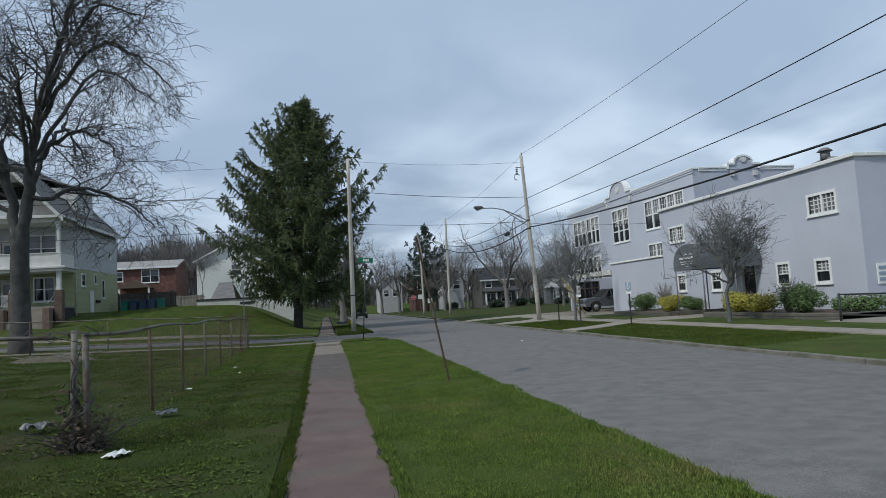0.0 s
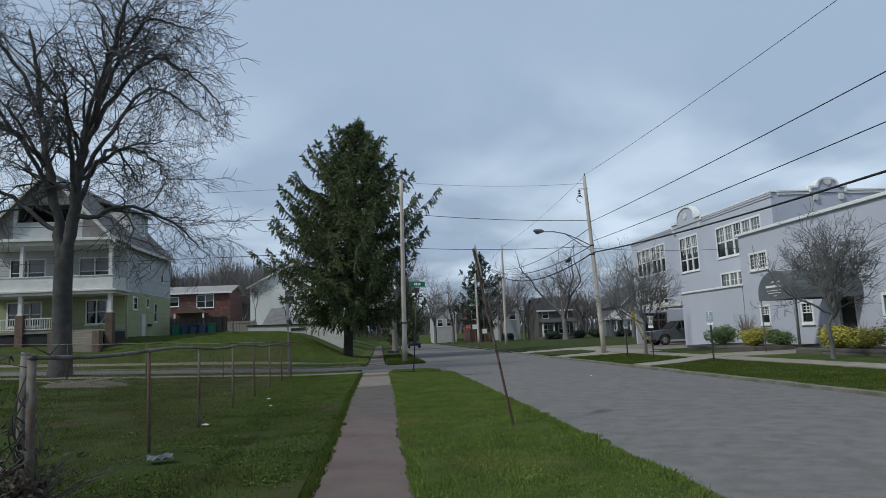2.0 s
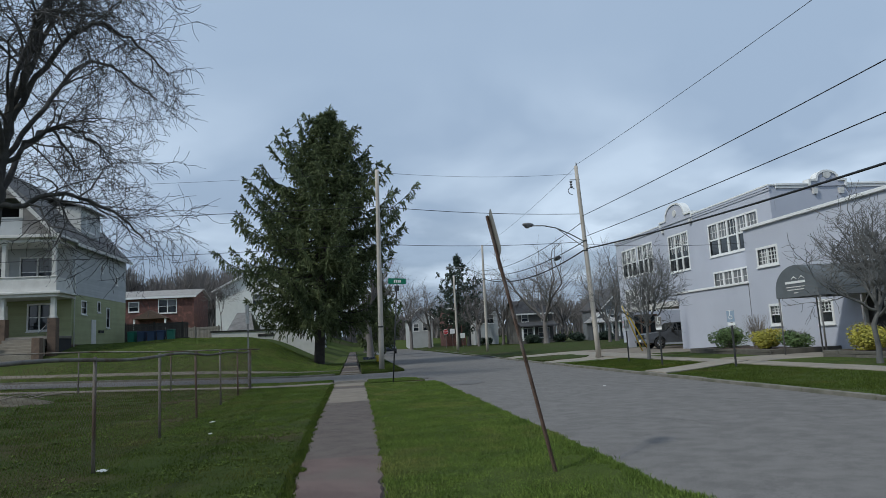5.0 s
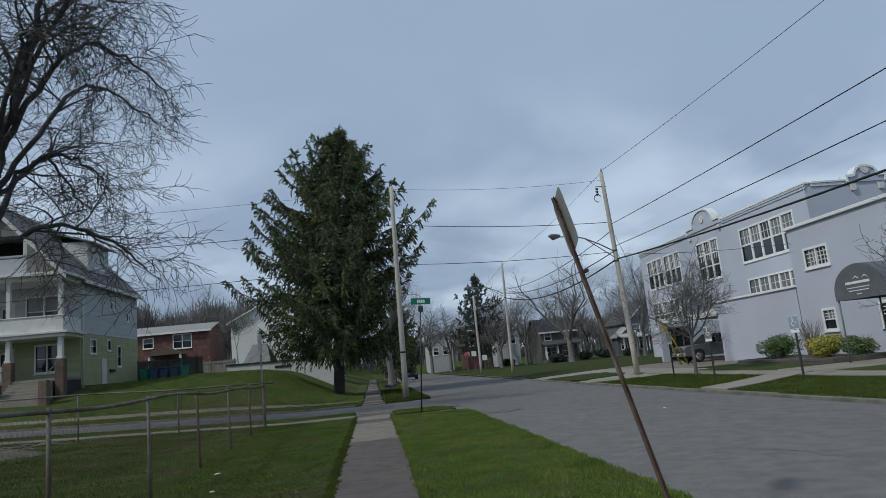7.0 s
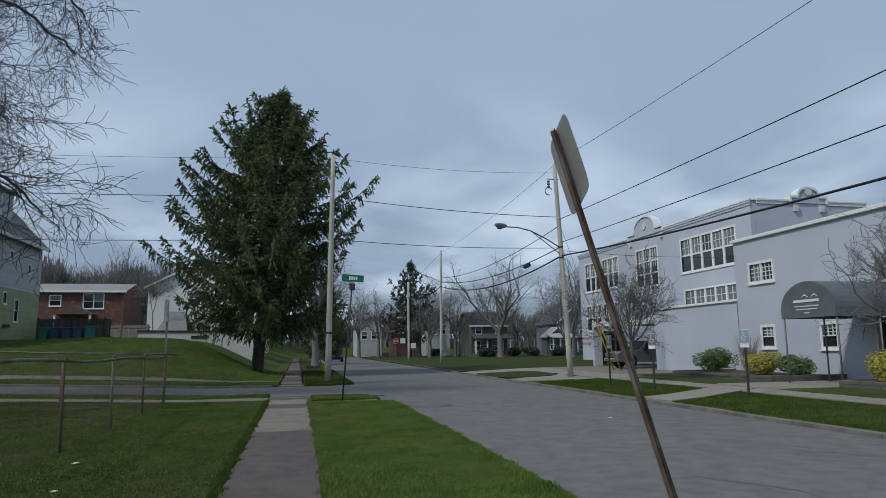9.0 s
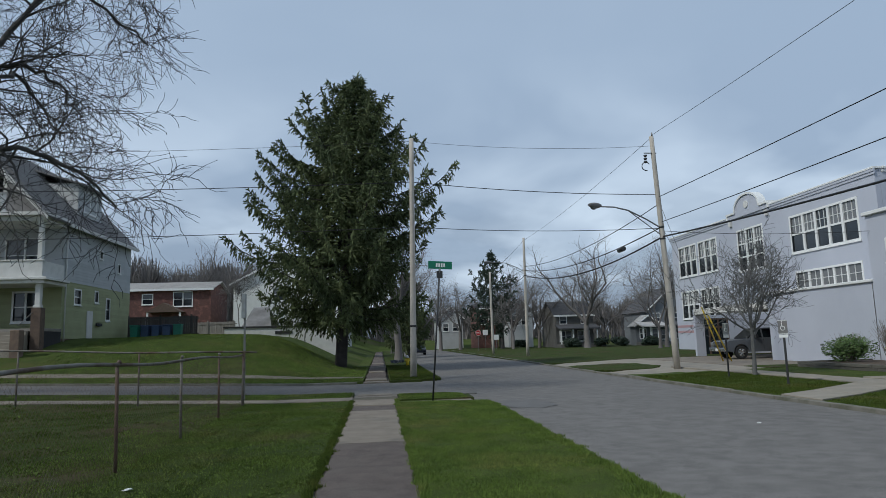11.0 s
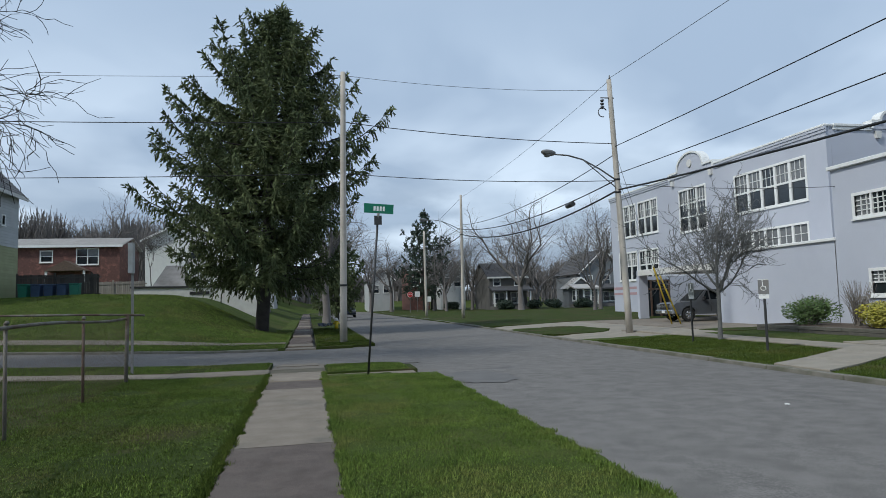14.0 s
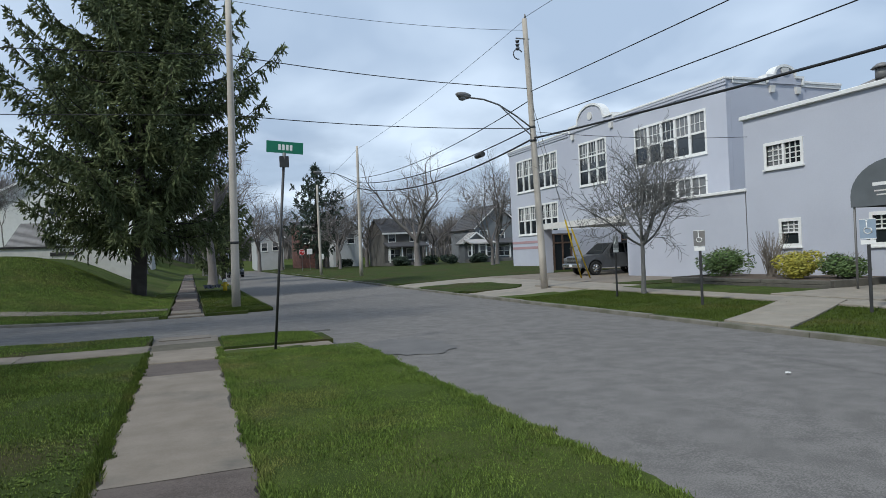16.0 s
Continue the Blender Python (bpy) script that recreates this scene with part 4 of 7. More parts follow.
for k in range(24):
    a = 2 * math.pi * k / 24
    ux, uz = math.cos(a), math.sin(a)
    # rounded rectangle outline
    e = 0.28
    px_, pz_ = math.copysign(abs(ux) ** e, ux) * 0.225, math.copysign(abs(uz) ** e, uz) * 0.33
    ring.append((px_, pz_))
front = [bm.verts.new(c + SW * u + ax * v + SN * PSIDE * 0.030) for u, v in ring]
back = [bm.verts.new(c + SW * u + ax * v + SN * PSIDE * 0.034) for u, v in ring]
bm.faces.new(front[::-1]); bm.faces.new(back)
for k in range(24):
    bm.faces.new((front[k], front[(k + 1) % 24], back[(k + 1) % 24], back[k]))
bmesh.ops.recalc_face_normals(bm, faces=bm.faces[:])
part("plate", bm, M_ALU, post)
for d_ in (3.07, 3.37):
    q = S0 + ax * d_
    part("bolt", tubes(([q - SN * 0.03, q - SN * 0.015], 0.012), n=6), M_STEEL, post)

# street-name sign on the corner
sn = thing("street_name_sign", (1.72, 34.3, 0.0), "green street name plate on a slim dark leaning post", "street sign")
part("post", tubes(([(0, 0, -0.1), (0.27, -0.42, 3.72)], 0.027), n=8), M_BLACK, sn)
part("bracket", tubes(([(0.27, -0.42, 3.70), (0.285, -0.44, 3.90)], 0.035), n=8), M_STEEL, sn)
pl = part("plate", boxes((-0.36, 0.36, -0.004, 0.004, -0.115, 0.115), bevel=0.003), M_SIGNGREEN, sn)
pl.matrix_basis = pose(0.30, -0.45, 4.0, 0, 3, 4)
for u in (-0.13, -0.055, 0.02, 0.095):
    ob = part("letter_bar", boxes((u, u + 0.05, -0.007, -0.0045, -0.055, 0.055)), M_WHITE, pl)
pc = part("clamp", boxes((-0.09, 0.09, -0.02, 0.02, -0.11, 0.11), bevel=0.003), M_BLACK, sn)
pc.matrix_basis = pose(0.275, -0.44, 3.72, 0, 0, 3)

# parking signs on dark posts
def parking_sign(x, y, h, turn, plate=M_BLUE_SIGN):
    s = thing("parking_sign", (x, y, ground_z(x, y)), "faded blue parking sign with white wheelchair mark on dark post", "road sign", "parking signs along the kerb", rz=turn)
    part("post", boxes((-0.035, 0.035, -0.02, 0.02, -0.1, h), bevel=0.004), M_BLACK, s)
    p = part("plate", boxes((-0.16, 0.16, -0.032, -0.026, h - 0.08, h + 0.38), bevel=0.002), plate, s)
    part("plate_rim", boxes((-0.16, 0.16, -0.034, -0.0325, h + 0.365, h + 0.38), (-0.16, 0.16, -0.034, -0.0325, h - 0.08, h - 0.065)), M_WHITE, s)
    w = bmesh.new()
    ringp = [(0.075 * math.cos(a), -0.036, h + 0.12 + 0.075 * math.sin(a)) for a in [2.2 + 0.35 * k for k in range(14)]]
    tube(w, ringp, 0.012, 4)
    tube(w, [(-0.02, -0.036, h + 0.30), (-0.02, -0.036, h + 0.17), (0.055, -0.036, h + 0.16), (0.085, -0.036, h + 0.07)], 0.014, 4)
    tube(w, [(-0.022, -0.036, h + 0.315), (-0.02, -0.036, h + 0.345)], 0.022, 6)
    part("wheelchair_mark", w, M_WHITE, s)
    part("small_plate", boxes((-0.15, 0.15, -0.032, -0.026, h - 0.2, h - 0.1), bevel=0.002), M_WHITE, s)
    return s


parking_sign(14.55, 31.2, 1.75, -62)
parking_sign(13.7, 35.6, 1.75, -60, M_STEEL)
parking_sign(14.1, 40.2, 1.75, 20, M_ALU)

# hydrant and tarped bin by the far walk
hy = thing("fire_hydrant", (2.2, 64.5, 0.0), "yellow fire hydrant with a pale cap by the walk", "hydrant")
part("barrel", tubes(([(0, 0, 0), (0, 0, 0.5)], [0.13, 0.12]), ([(0, 0, 0.5), (0, 0, 0.55)], 0.17), n=12), M_YELLOW, hy)
part("bonnet", tubes(([(0, 0, 0.55), (0, 0, 0.68), (0, 0, 0.76)], [0.15, 0.11, 0.03]), n=12), M_TRIM, hy)
for s in (-1, 1):
    part("nozzle", tubes(([(0, 0, 0.38), (s * 0.22, 0, 0.38)], 0.07), n=8), M_YELLOW, hy)


def bin_thing(name, x, y, z, mat, label, s=1.0):
    b = thing(name, (x, y, z), label, "wheelie bin", "bins by the fence", rz=random.uniform(-6, 6))
    bm = prism([(-0.26 * s, 0.06), (0.26 * s, 0.06), (0.31 * s, 0.98 * s), (-0.31 * s, 0.98 * s)], "y", -0.3 * s, 0.3 * s)
    bmesh.ops.bevel(bm, geom=bm.edges[:], offset=0.03, segments=1, affect="EDGES")
    part("body", bm, mat, b)
    part("lid", boxes((-0.33 * s, 0.33 * s, -0.35 * s, 0.33 * s, 0.98 * s, 1.05 * s), bevel=0.02), mat, b)
    for q in (-1, 1):
        part("wheel", tubes(([(q * 0.24 * s, 0.28 * s, 0.1), (q * 0.3 * s, 0.28 * s, 0.1)], 0.1), n=10), M_TYRE, b)
    return b


for k, m in enumerate((M_BIN_G, M_BIN_B, M_BIN_B, M_BIN_B, M_BIN_G)):
    bin_thing("wheelie_bin", -18.6 + 0.8 * k, 68.1, ground_z(-18.6 + 0.8 * k, 68.1) - 0.02, m,
              "green plastic wheelie bin against a dark fence" if m is M_BIN_G else "blue plastic wheelie bin against a dark fence")

# stop sign far along, and small signs
st = thing("stop_sign", (15.4, 118.0, 0.0), "red octagonal stop sign on a steel post", "road sign")
part("post", boxes((-0.03, 0.03, -0.02, 0.02, 0, 2.7)), M_STEEL, st)
octo = [(0.42 * math.cos(math.pi / 8 + k * math.pi / 4), 2.75 + 0.42 * math.sin(math.pi / 8 + k * math.pi / 4)) for k in range(8)]
part("rim", prism([(u * 1.08, 2.75 + (v - 2.75) * 1.08) for u, v in octo], "y", -0.03, -0.022), M_WHITE, st)
part("plate", prism(octo, "y", -0.036, -0.0305), M_RED, st)
cu = bpy.data.curves.new("word", "FONT")
cu.body, cu.size, cu.align_x, cu.align_y = "STOP", 0.3, "CENTER", "CENTER"
cu.extrude = 0.002
cu.materials.append(M_WHITE)
wd = new("word", cu); wd.parent = st; wd.matrix_basis = pose(0, -0.04, 2.75, 90, 0, 0)
for x, h in ((16.6, 2.9), (18.3, 2.1)):
    s = thing("road_sign", (x, 118.5, 0.0), "small white road sign on a steel post", "road sign", "far road signs")
    part("post", boxes((-0.03, 0.03, -0.02, 0.02, 0, h)), M_STEEL, s)
    part("plate", boxes((-0.4, 0.4, -0.03, -0.022, h - 0.5, h + 0.3), bevel=0.002), M_WHITE, s)
bs = thing("road_sign", (-4.25, 36.9, ground_z(-4.2, 36.9)), "road sign on a tall grey post seen edge on", "road sign")
part("post", boxes((-0.03, 0.03, -0.02, 0.02, -0.1, 3.1)), M_STEEL, bs)
part("plate", boxes((-0.06, 0.06, -0.26, -0.022, 2.65, 3.45), bevel=0.004), M_ALU, bs)

# ---- chain-link fence ----
fence = thing("chain_link_fence", (0, 0, 0), "old rusty chain-link fence with a bent top rail", "fence")
def fence_x(y):
    """The fence drifts away from the path."""
    return -3.27 - 0.025 * (y - 10)


RUST_MIX = [M_OLDSTEEL, M_RUST, M_OLDSTEEL, M_OLDSTEEL, M_RUST, M_OLDSTEEL, M_RUST, M_OLDSTEEL]
FY = [10.4, 14.2, 17.4, 21.0, 24.5, 28.0, 31.5, 34.85]
RH = 1.56
for k, y in enumerate(FY):
    FX = fence_x(y)
    g = ground_z(FX, y)
    r = 0.045 if k in (0, 7) else 0.027
    part("fence_post", tubes(([(FX, y, g - 0.1), (FX + random.uniform(-0.03, 0.03), y, g + RH + 0.02)], r), n=8), RUST_MIX[k], fence)
    part("post_cap", tubes(([(FX, y, g + RH), (FX, y, g + RH + 0.05)], [r + 0.015, 0.02]), n=8), M_OLDSTEEL, fence)
part("fence_post", tubes(([(-3.62, 10.85, -0.1), (-3.58, 10.85, RH + 0.08)], 0.045), n=8), M_OLDSTEEL, fence)
BX = [-3.5 - 3.4 * k for k in range(1, 13)]
for x in BX:
    for y in (34.9, 10.2):
        if y < 20 and x < -24:
            continue
        g = ground_z(x, y)
        part("fence_post", tubes(([(x, y, g - 0.1), (x, y, g + RH)], 0.027), n=8), random.choice(RUST_MIX), fence)
def rail(pts):
    return tubes((pts, 0.03), n=6)
part("top_rail", rail([(fence_x(y), y, ground_z(-3.5, y) + RH - 0.05 * smooth((y - 22) / 8) + 0.03 * math.sin(y * 0.9)) for y in steps(10.4, 34.85, 0.8)]), M_OLDSTEEL, fence)
part("top_rail", rail([(x, 34.9, ground_z(x, 34.9) + RH + 0.02 * math.sin(x * 1.1)) for x in steps(-44, -3.5, 0.8)]), M_OLDSTEEL, fence)
part("top_rail", rail([(x, 10.2, ground_z(x, 10.2) + RH + 0.03 * math.sin(x * 0.7)) for x in steps(-27, -3.6, 0.8)]), M_OLDSTEEL, fence)


def link_mesh(p0, p1):
    """Diagonal wires between two ends, following the ground."""
    p0, p1 = Vector(p0), Vector(p1)
    L = (p1 - p0).length
    d = (p1 - p0) / L
    nrm = Vector((-d.y, d.x, 0)) * 0.0015
    verts, faces = [], []
    n = int(L / 0.11)
    h = RH - 0.08
    for i in range(-int(h / 0.11), n):
        for s in (0, 1):
            a, b = i * 0.11, i * 0.11 + h
            za, zb = 0.04, 0.04 + h
            if s:
                za, zb = zb, za
            fa = clamp01((0 - a) / (b - a)) if a < 0 else 0.0
            fb = clamp01((L - a) / (b - a)) if b > L else 1.0
            if fb - fa < 0.02:
                continue
            for f0, f1 in ((fa, fb),):
                u0, u1 = a + (b - a) * f0, a + (b - a) * f1
                q0, q1 = p0 + d * u0, p0 + d * u1
                q0.z = ground_z(q0.x, q0.y) + za + (zb - za) * f0
                q1.z = ground_z(q1.x, q1.y) + za + (zb - za) * f1
                w = Vector((0, 0, 0.0015))
                o = len(verts)
                for q in (q0, q1):
                    verts += [tuple(q + nrm), tuple(q - nrm * 0.5 + w), tuple(q - nrm * 0.5 - w)]
                faces += [(o, o + 1, o + 4, o + 3), (o + 1, o + 2, o + 5, o + 4), (o + 2, o, o + 3, o + 5)]
    return verts, faces


for a, b in zip(FY, FY[1:]):
    data_ob("wire_mesh", *link_mesh((fence_x(a) + 0.03, a, 0), (fence_x(b) + 0.03, b, 0)), M_RUST, fence)
ends = [-3.5] + BX
for a, b in zip(ends[:8], ends[1:9]):
    data_ob("wire_mesh", *link_mesh((a, 34.93, 0), (b, 34.93, 0)), M_RUST, fence)
for a, b in zip(ends[:3], ends[1:4]):
    data_ob("wire_mesh", *link_mesh((a, 10.23, 0), (b, 10.23, 0)), M_RUST, fence)

# iron rail by the building's yard
ir = thing("iron_rail", (0, 0, 0), "black iron pipe rail on posts beside the concrete yard", "railing")
for y in (22.4, 20.0, 17.6, 15.2):
    part("post", tubes(([(18.6, y, 0.0), (18.6, y, 1.15)], 0.04), n=8), M_BLACK, ir)
for z in (1.1, 0.35):
    part("rail", tubes(([(18.6, 22.4, z), (18.6, 15.2, z)], 0.03), n=8), M_BLACK, ir)

# ---- houses ----
def clapboards(bm, plane, at, face, u0, u1, z0, z1, pitch=0.16, skip=()):
    """Overlapping boards on a wall face, left out over openings."""
    z = z0
    while z < z1 - 0.01:
        e = min(z + pitch, z1)
        segs = [(u0, u1)]
        for a, b, c, d in skip:
            if c < e and d > z:
                segs = [s for p, q in segs for s in ((p, min(q, a)), (max(p, b), q)) if s[1] - s[0] > 0.02]
        for a, b in segs:
            lo, hi = at + face * 0.004, at + face * 0.028
            if plane == "x":
                vs = [(lo, a, z), (hi, a, z), (lo, a, e), (lo, b, z), (hi, b, z), (lo, b, e)]
            else:
                vs = [(a, lo, z), (a, hi, z), (a, lo, e), (b, lo, z), (b, hi, z), (b, lo, e)]
            v = [bm.verts.new(p) for p in vs]
            for f in ((0, 1, 2), (3, 5, 4), (1, 4, 5, 2), (0, 3, 4, 1)):
                bm.faces.new([v[i] for i in f])
        z = e
    bmesh.ops.recalc_face_normals(bm, faces=bm.faces[:])
    return bm


def shingled(quad, mat, parent, rows=16, name="roof"):
    """A roof slope as overlapping courses. quad: eave a, eave b, ridge b, ridge a."""
    a, b, c, d = (Vector(p) for p in quad)
    nrm = (b - a).cross(d - a).normalized()
    if nrm.z < 0:
        nrm = -nrm
    bm = bmesh.new()
    line = [(0.0, -0.08)]
    for k in range(rows):
        line += [(k / rows, 0.05), ((k + 1) / rows, 0.015)]
    line.append((1.0, -0.08))
    A = [bm.verts.new(a.lerp(d, f) + nrm * h) for f, h in line]
    B = [bm.verts.new(b.lerp(c, f) + nrm * h) for f, h in line]
    for i in range(len(line)):
        j = (i + 1) % len(line)
        bm.faces.new((A[i], A[j], B[j], B[i]))
    bm.faces.new(A[::-1]); bm.faces.new(B)
    bmesh.ops.recalc_face_normals(bm, faces=bm.faces[:])
    return part(name, bm, mat, parent)


# the porch house on the bank
HX0, HX1, HY0, HY1 = -29.4, -19.85, 58.6, 70.2
HZ, F1, E1, E2 = 1.6, 3.2, 6.05, 10.0
house = thing("porch_house", (0, 0, 0), "old pale grey and yellow-green house with stacked white porches", "house")
side_wins = [(60.4, 61.3, 4.9, 5.8), (63.6, 64.1, 5.2, 5.9), (65.6, 66.2, 4.0, 5.5), (64.2, 64.6, 8.4, 8.9), (67.6, 68.0, 7.7, 8.3)]
part("side_wall", holes_wall(bmesh.new(), "x", HX1 - 0.25, 0.25, HY0, HY1, F1 - 0.6, E2, side_wins), M_SIDING_W, house)
front_wins = [(-22.7, -21.3, 3.75, 5.5), (-28.6, -26.2, 3.75, 5.5)]
front_up = [(-23.3, -21.1, 6.9, 8.9), (-28.5, -26.0, 6.9, 8.9)]
fdoor = [(-25.2, -24.2, 3.22, 5.4), (-25.1, -24.2, 6.35, 8.5)]
part("front_wall", holes_wall(bmesh.new(), "y", HY0, 0.25, HX0, HX1 - 0.26, F1 - 0.6, E2, front_wins + front_up + fdoor), M_SIDING_W, house)
part("back_wall", boxes((HX0, HX1 - 0.26, HY1 - 0.25, HY1, F1 - 0.6, E2)), M_SIDING_W, house)
part("side_wall", boxes((HX0, HX0 + 0.25, HY0 + 0.26, HY1 - 0.26, F1 - 0.6, E2)), M_SIDING_W, house)
part("foundation", boxes((HX0 + 0.05, HX1 - 0.05, HY0 + 0.05, HY1 - 0.05, 0.4, F1 - 0.6)), M_BROWNBRICK, house)
part("lower_siding", clapboards(bmesh.new(), "x", HX1, 1, HY0, HY1, F1 - 0.6, 6.25, 0.2, side_wins), M_SIDING_G, house)
part("upper_siding", clapboards(bmesh.new(), "x", HX1, 1, HY0, HY1, 6.25, E2, 0.2, side_wins), M_SIDING_W, house)
part("lower_siding", clapboards(bmesh.new(), "y", HY0, -1, HX0, HX1, F1, 6.1, 0.2, front_wins + fdoor), M_SIDING_G, house)
part("upper_siding", clapboards(bmesh.new(), "y", HY0, -1, HX0, HX1, 6.1, E2, 0.2, front_up + fdoor), M_SIDING_W, house)
for w in side_wins:
    window(house, "x", HX1, *w, 1, 1, 2 if w[3] - w[2] > 0.8 else 1, casing=0.09)
window(house, "y", HY0, *front_wins[0], -1, 2, 2, casing=0.12)
window(house, "y", HY0, *front_wins[1], -1, 3, 2, casing=0.12)
for w in front_up:
    window(house, "y", HY0, *w, -1, 2, 2, casing=0.1)
sd = new("side_door"); sd.parent = house
part("door_leaf", boxes((HX1 + 0.03, HX1 + 0.07, 62.3, 63.2, HZ + 0.6, 4.5)), M_TRIM, sd)
part("meter_box", boxes((HX1 + 0.03, HX1 + 0.15, 63.8, 64.7, 3.5, 3.7)), M_DARK, house)
part("downpipe", tubes(([(HX1 + 0.1, HY0 + 0.3, 2.4), (HX1 + 0.1, HY0 + 0.3, E2)], 0.05), n=8), M_TRIM, house)
for k, (a, b, c, d) in enumerate(fdoor):
    dr = new("front_door"); dr.parent = house
    part("door_leaf", boxes((a, b, HY0 + 0.1, HY0 + 0.15, c, d)), M_TRIM, dr)
    part("door_pane", boxes((a + 0.2, b - 0.2, HY0 + 0.06, HY0 + 0.099, c + 1.1, d - 0.25)), M_GLASS, dr)
    part("door_casing", boxes((a - 0.12, a, HY0 - 0.05, HY0 + 0.1, c, d + 0.12), (b, b + 0.12, HY0 - 0.05, HY0 + 0.1, c, d + 0.12), (a, b, HY0 - 0.05, HY0 + 0.1, d, d + 0.12)), M_TRIM, dr)
# stacked porches; their white trim is dulled to off-white for its shade
PY = 55.8
porch = new("porch"); porch.parent = house
part("lower_floor", boxes((HX0, HX1 + 0.1, PY, HY0 - 0.03, F1 - 0.18, F1)), M_FENCEWOOD, porch)
part("lower_roof", boxes((HX0 - 0.3, HX1 + 0.5, PY - 0.35, HY0 - 0.035, E1, E1 + 0.16), (HX0 - 0.15, HX1 + 0.3, PY - 0.2, HY0 - 0.035, E1 - 0.22, E1), bevel=0.02), M_TRIM, porch)
part("upper_rail", boxes((HX0, HX1 + 0.1, PY, PY + 0.12, E1 + 0.16, E1 + 1.15), (HX1 - 0.02, HX1 + 0.1, PY + 0.12, HY0 - 0.03, E1 + 0.16, E1 + 1.15), (HX0 - 0.05, HX1 + 0.16, PY - 0.05, PY + 0.17, E1 + 1.15, E1 + 1.23), bevel=0.01), M_TRIM, porch)
part("upper_roof", boxes((HX0 - 0.35, HX1 + 0.4, PY - 0.4, HY0 - 0.035, E2 - 0.1, E2 + 0.12), (HX0 - 0.1, HX1 + 0.2, PY - 0.1, HY0 - 0.035, E2 - 0.4, E2 - 0.1), bevel=0.02), M_TRIM, porch)
for x in (HX1 - 0.1, HX1 - 3.3, HX1 - 6.5, HX0 + 0.2):
    part("upper_column", boxes((x - 0.13, x + 0.13, PY, PY + 0.26, E1 + 1.2, E2 - 0.4), (x - 0.18, x + 0.18, PY - 0.04, PY + 0.3, E2 - 0.55, E2 - 0.4), bevel=0.015), M_TRIM, porch)
    part("lower_column", boxes((x - 0.15, x + 0.15, PY, PY + 0.3, F1 + 1.2, E1 - 0.2), (x - 0.2, x + 0.2, PY - 0.04, PY + 0.34, F1 + 1.2, F1 + 1.35), bevel=0.015), M_TRIM, porch)
    part("pier", boxes((x - 0.28, x + 0.28, PY - 0.1, PY + 0.45, HZ - 0.6, F1 + 1.2), bevel=0.02), M_BROWNBRICK, porch)
for a, b in ((HX0 + 0.5, HX1 - 6.8), (HX1 - 6.2, HX1 - 3.65)):
    part("handrail", boxes((a, b, PY + 0.08, PY + 0.16, F1 + 0.9, F1 + 0.98), (a, b, PY + 0.08, PY + 0.16, F1 + 0.12, F1 + 0.18)), M_TRIM, porch)
    n = int((b - a) / 0.16)
    for k in range(n):
        x = a + (k + 0.5) * (b - a) / n
        part("baluster", boxes((x - 0.02, x + 0.02, PY + 0.1, PY + 0.14, F1 + 0.18, F1 + 0.9)), M_TRIM, porch)
# plain near-black panels below the porch floor
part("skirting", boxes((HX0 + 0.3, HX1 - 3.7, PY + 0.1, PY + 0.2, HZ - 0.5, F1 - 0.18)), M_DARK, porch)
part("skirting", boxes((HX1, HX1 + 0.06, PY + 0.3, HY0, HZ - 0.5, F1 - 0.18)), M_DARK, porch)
steps_p = new("porch_steps"); steps_p.parent = house
for k in range(6):
    part("step", boxes((HX1 - 3.1, HX1 - 0.5, PY - 0.3 * (k + 1), PY - 0.3 * k + 0.02, HZ - 0.5, F1 - 0.2 * (k + 1)), bevel=0.015), M_CONCRETE, steps_p)
for x in (HX1 - 3.35, HX1 - 0.3):
    part("stair_pier", boxes((x - 0.25, x + 0.25, PY - 1.9, PY - 1.35, HZ - 0.7, F1 - 0.15), bevel=0.02), M_BROWNBRICK, steps_p)
    part("stair_rail", tubes(([(x, PY - 1.6, F1 + 0.1), (x, PY + 0.1, F1 + 1.0)], 0.03), n=6), M_STEEL, steps_p)
# main roof with dormer, attic balcony
XC, RZ = (HX0 + HX1) / 2, 15.4
shingled(((HX1 + 0.45, PY - 0.35, E2 - 0.15), (HX1 + 0.45, HY1 + 0.4, E2 - 0.15), (XC, HY1 + 0.4, RZ), (XC, PY - 0.35, RZ)), M_SHINGLE, house, 26)
shingled(((HX0 - 0.45, PY - 0.35, E2 - 0.15), (HX0 - 0.45, HY1 + 0.4, E2 - 0.15), (XC, HY1 + 0.4, RZ), (XC, PY - 0.35, RZ)), M_SHINGLE, house, 26)
for sg, xe in ((-1, HX0 - 0.45), (1, HX1 + 0.45)):
    part("bargeboard", prism([(xe, E2 - 0.42), (xe, E2 - 0.1), (XC, RZ + 0.05), (XC, RZ - 0.3)], "y", PY - 0.44, PY - 0.37), M_TRIM, house)
for y in (HY0 - 0.02, HY1 - 0.02):
    part("gable_wall", prism([(HX0, E2), (HX1, E2), (XC, RZ - 0.15)], "y", y, y + 0.2), M_SIDING_W, house)
part("fascia", boxes((HX1 + 0.4, HX1 + 0.5, HY0 - 0.2, HY1 + 0.4, E2 - 0.32, E2 - 0.08)), M_TRIM, house)
att = new("attic_balcony"); att.parent = house
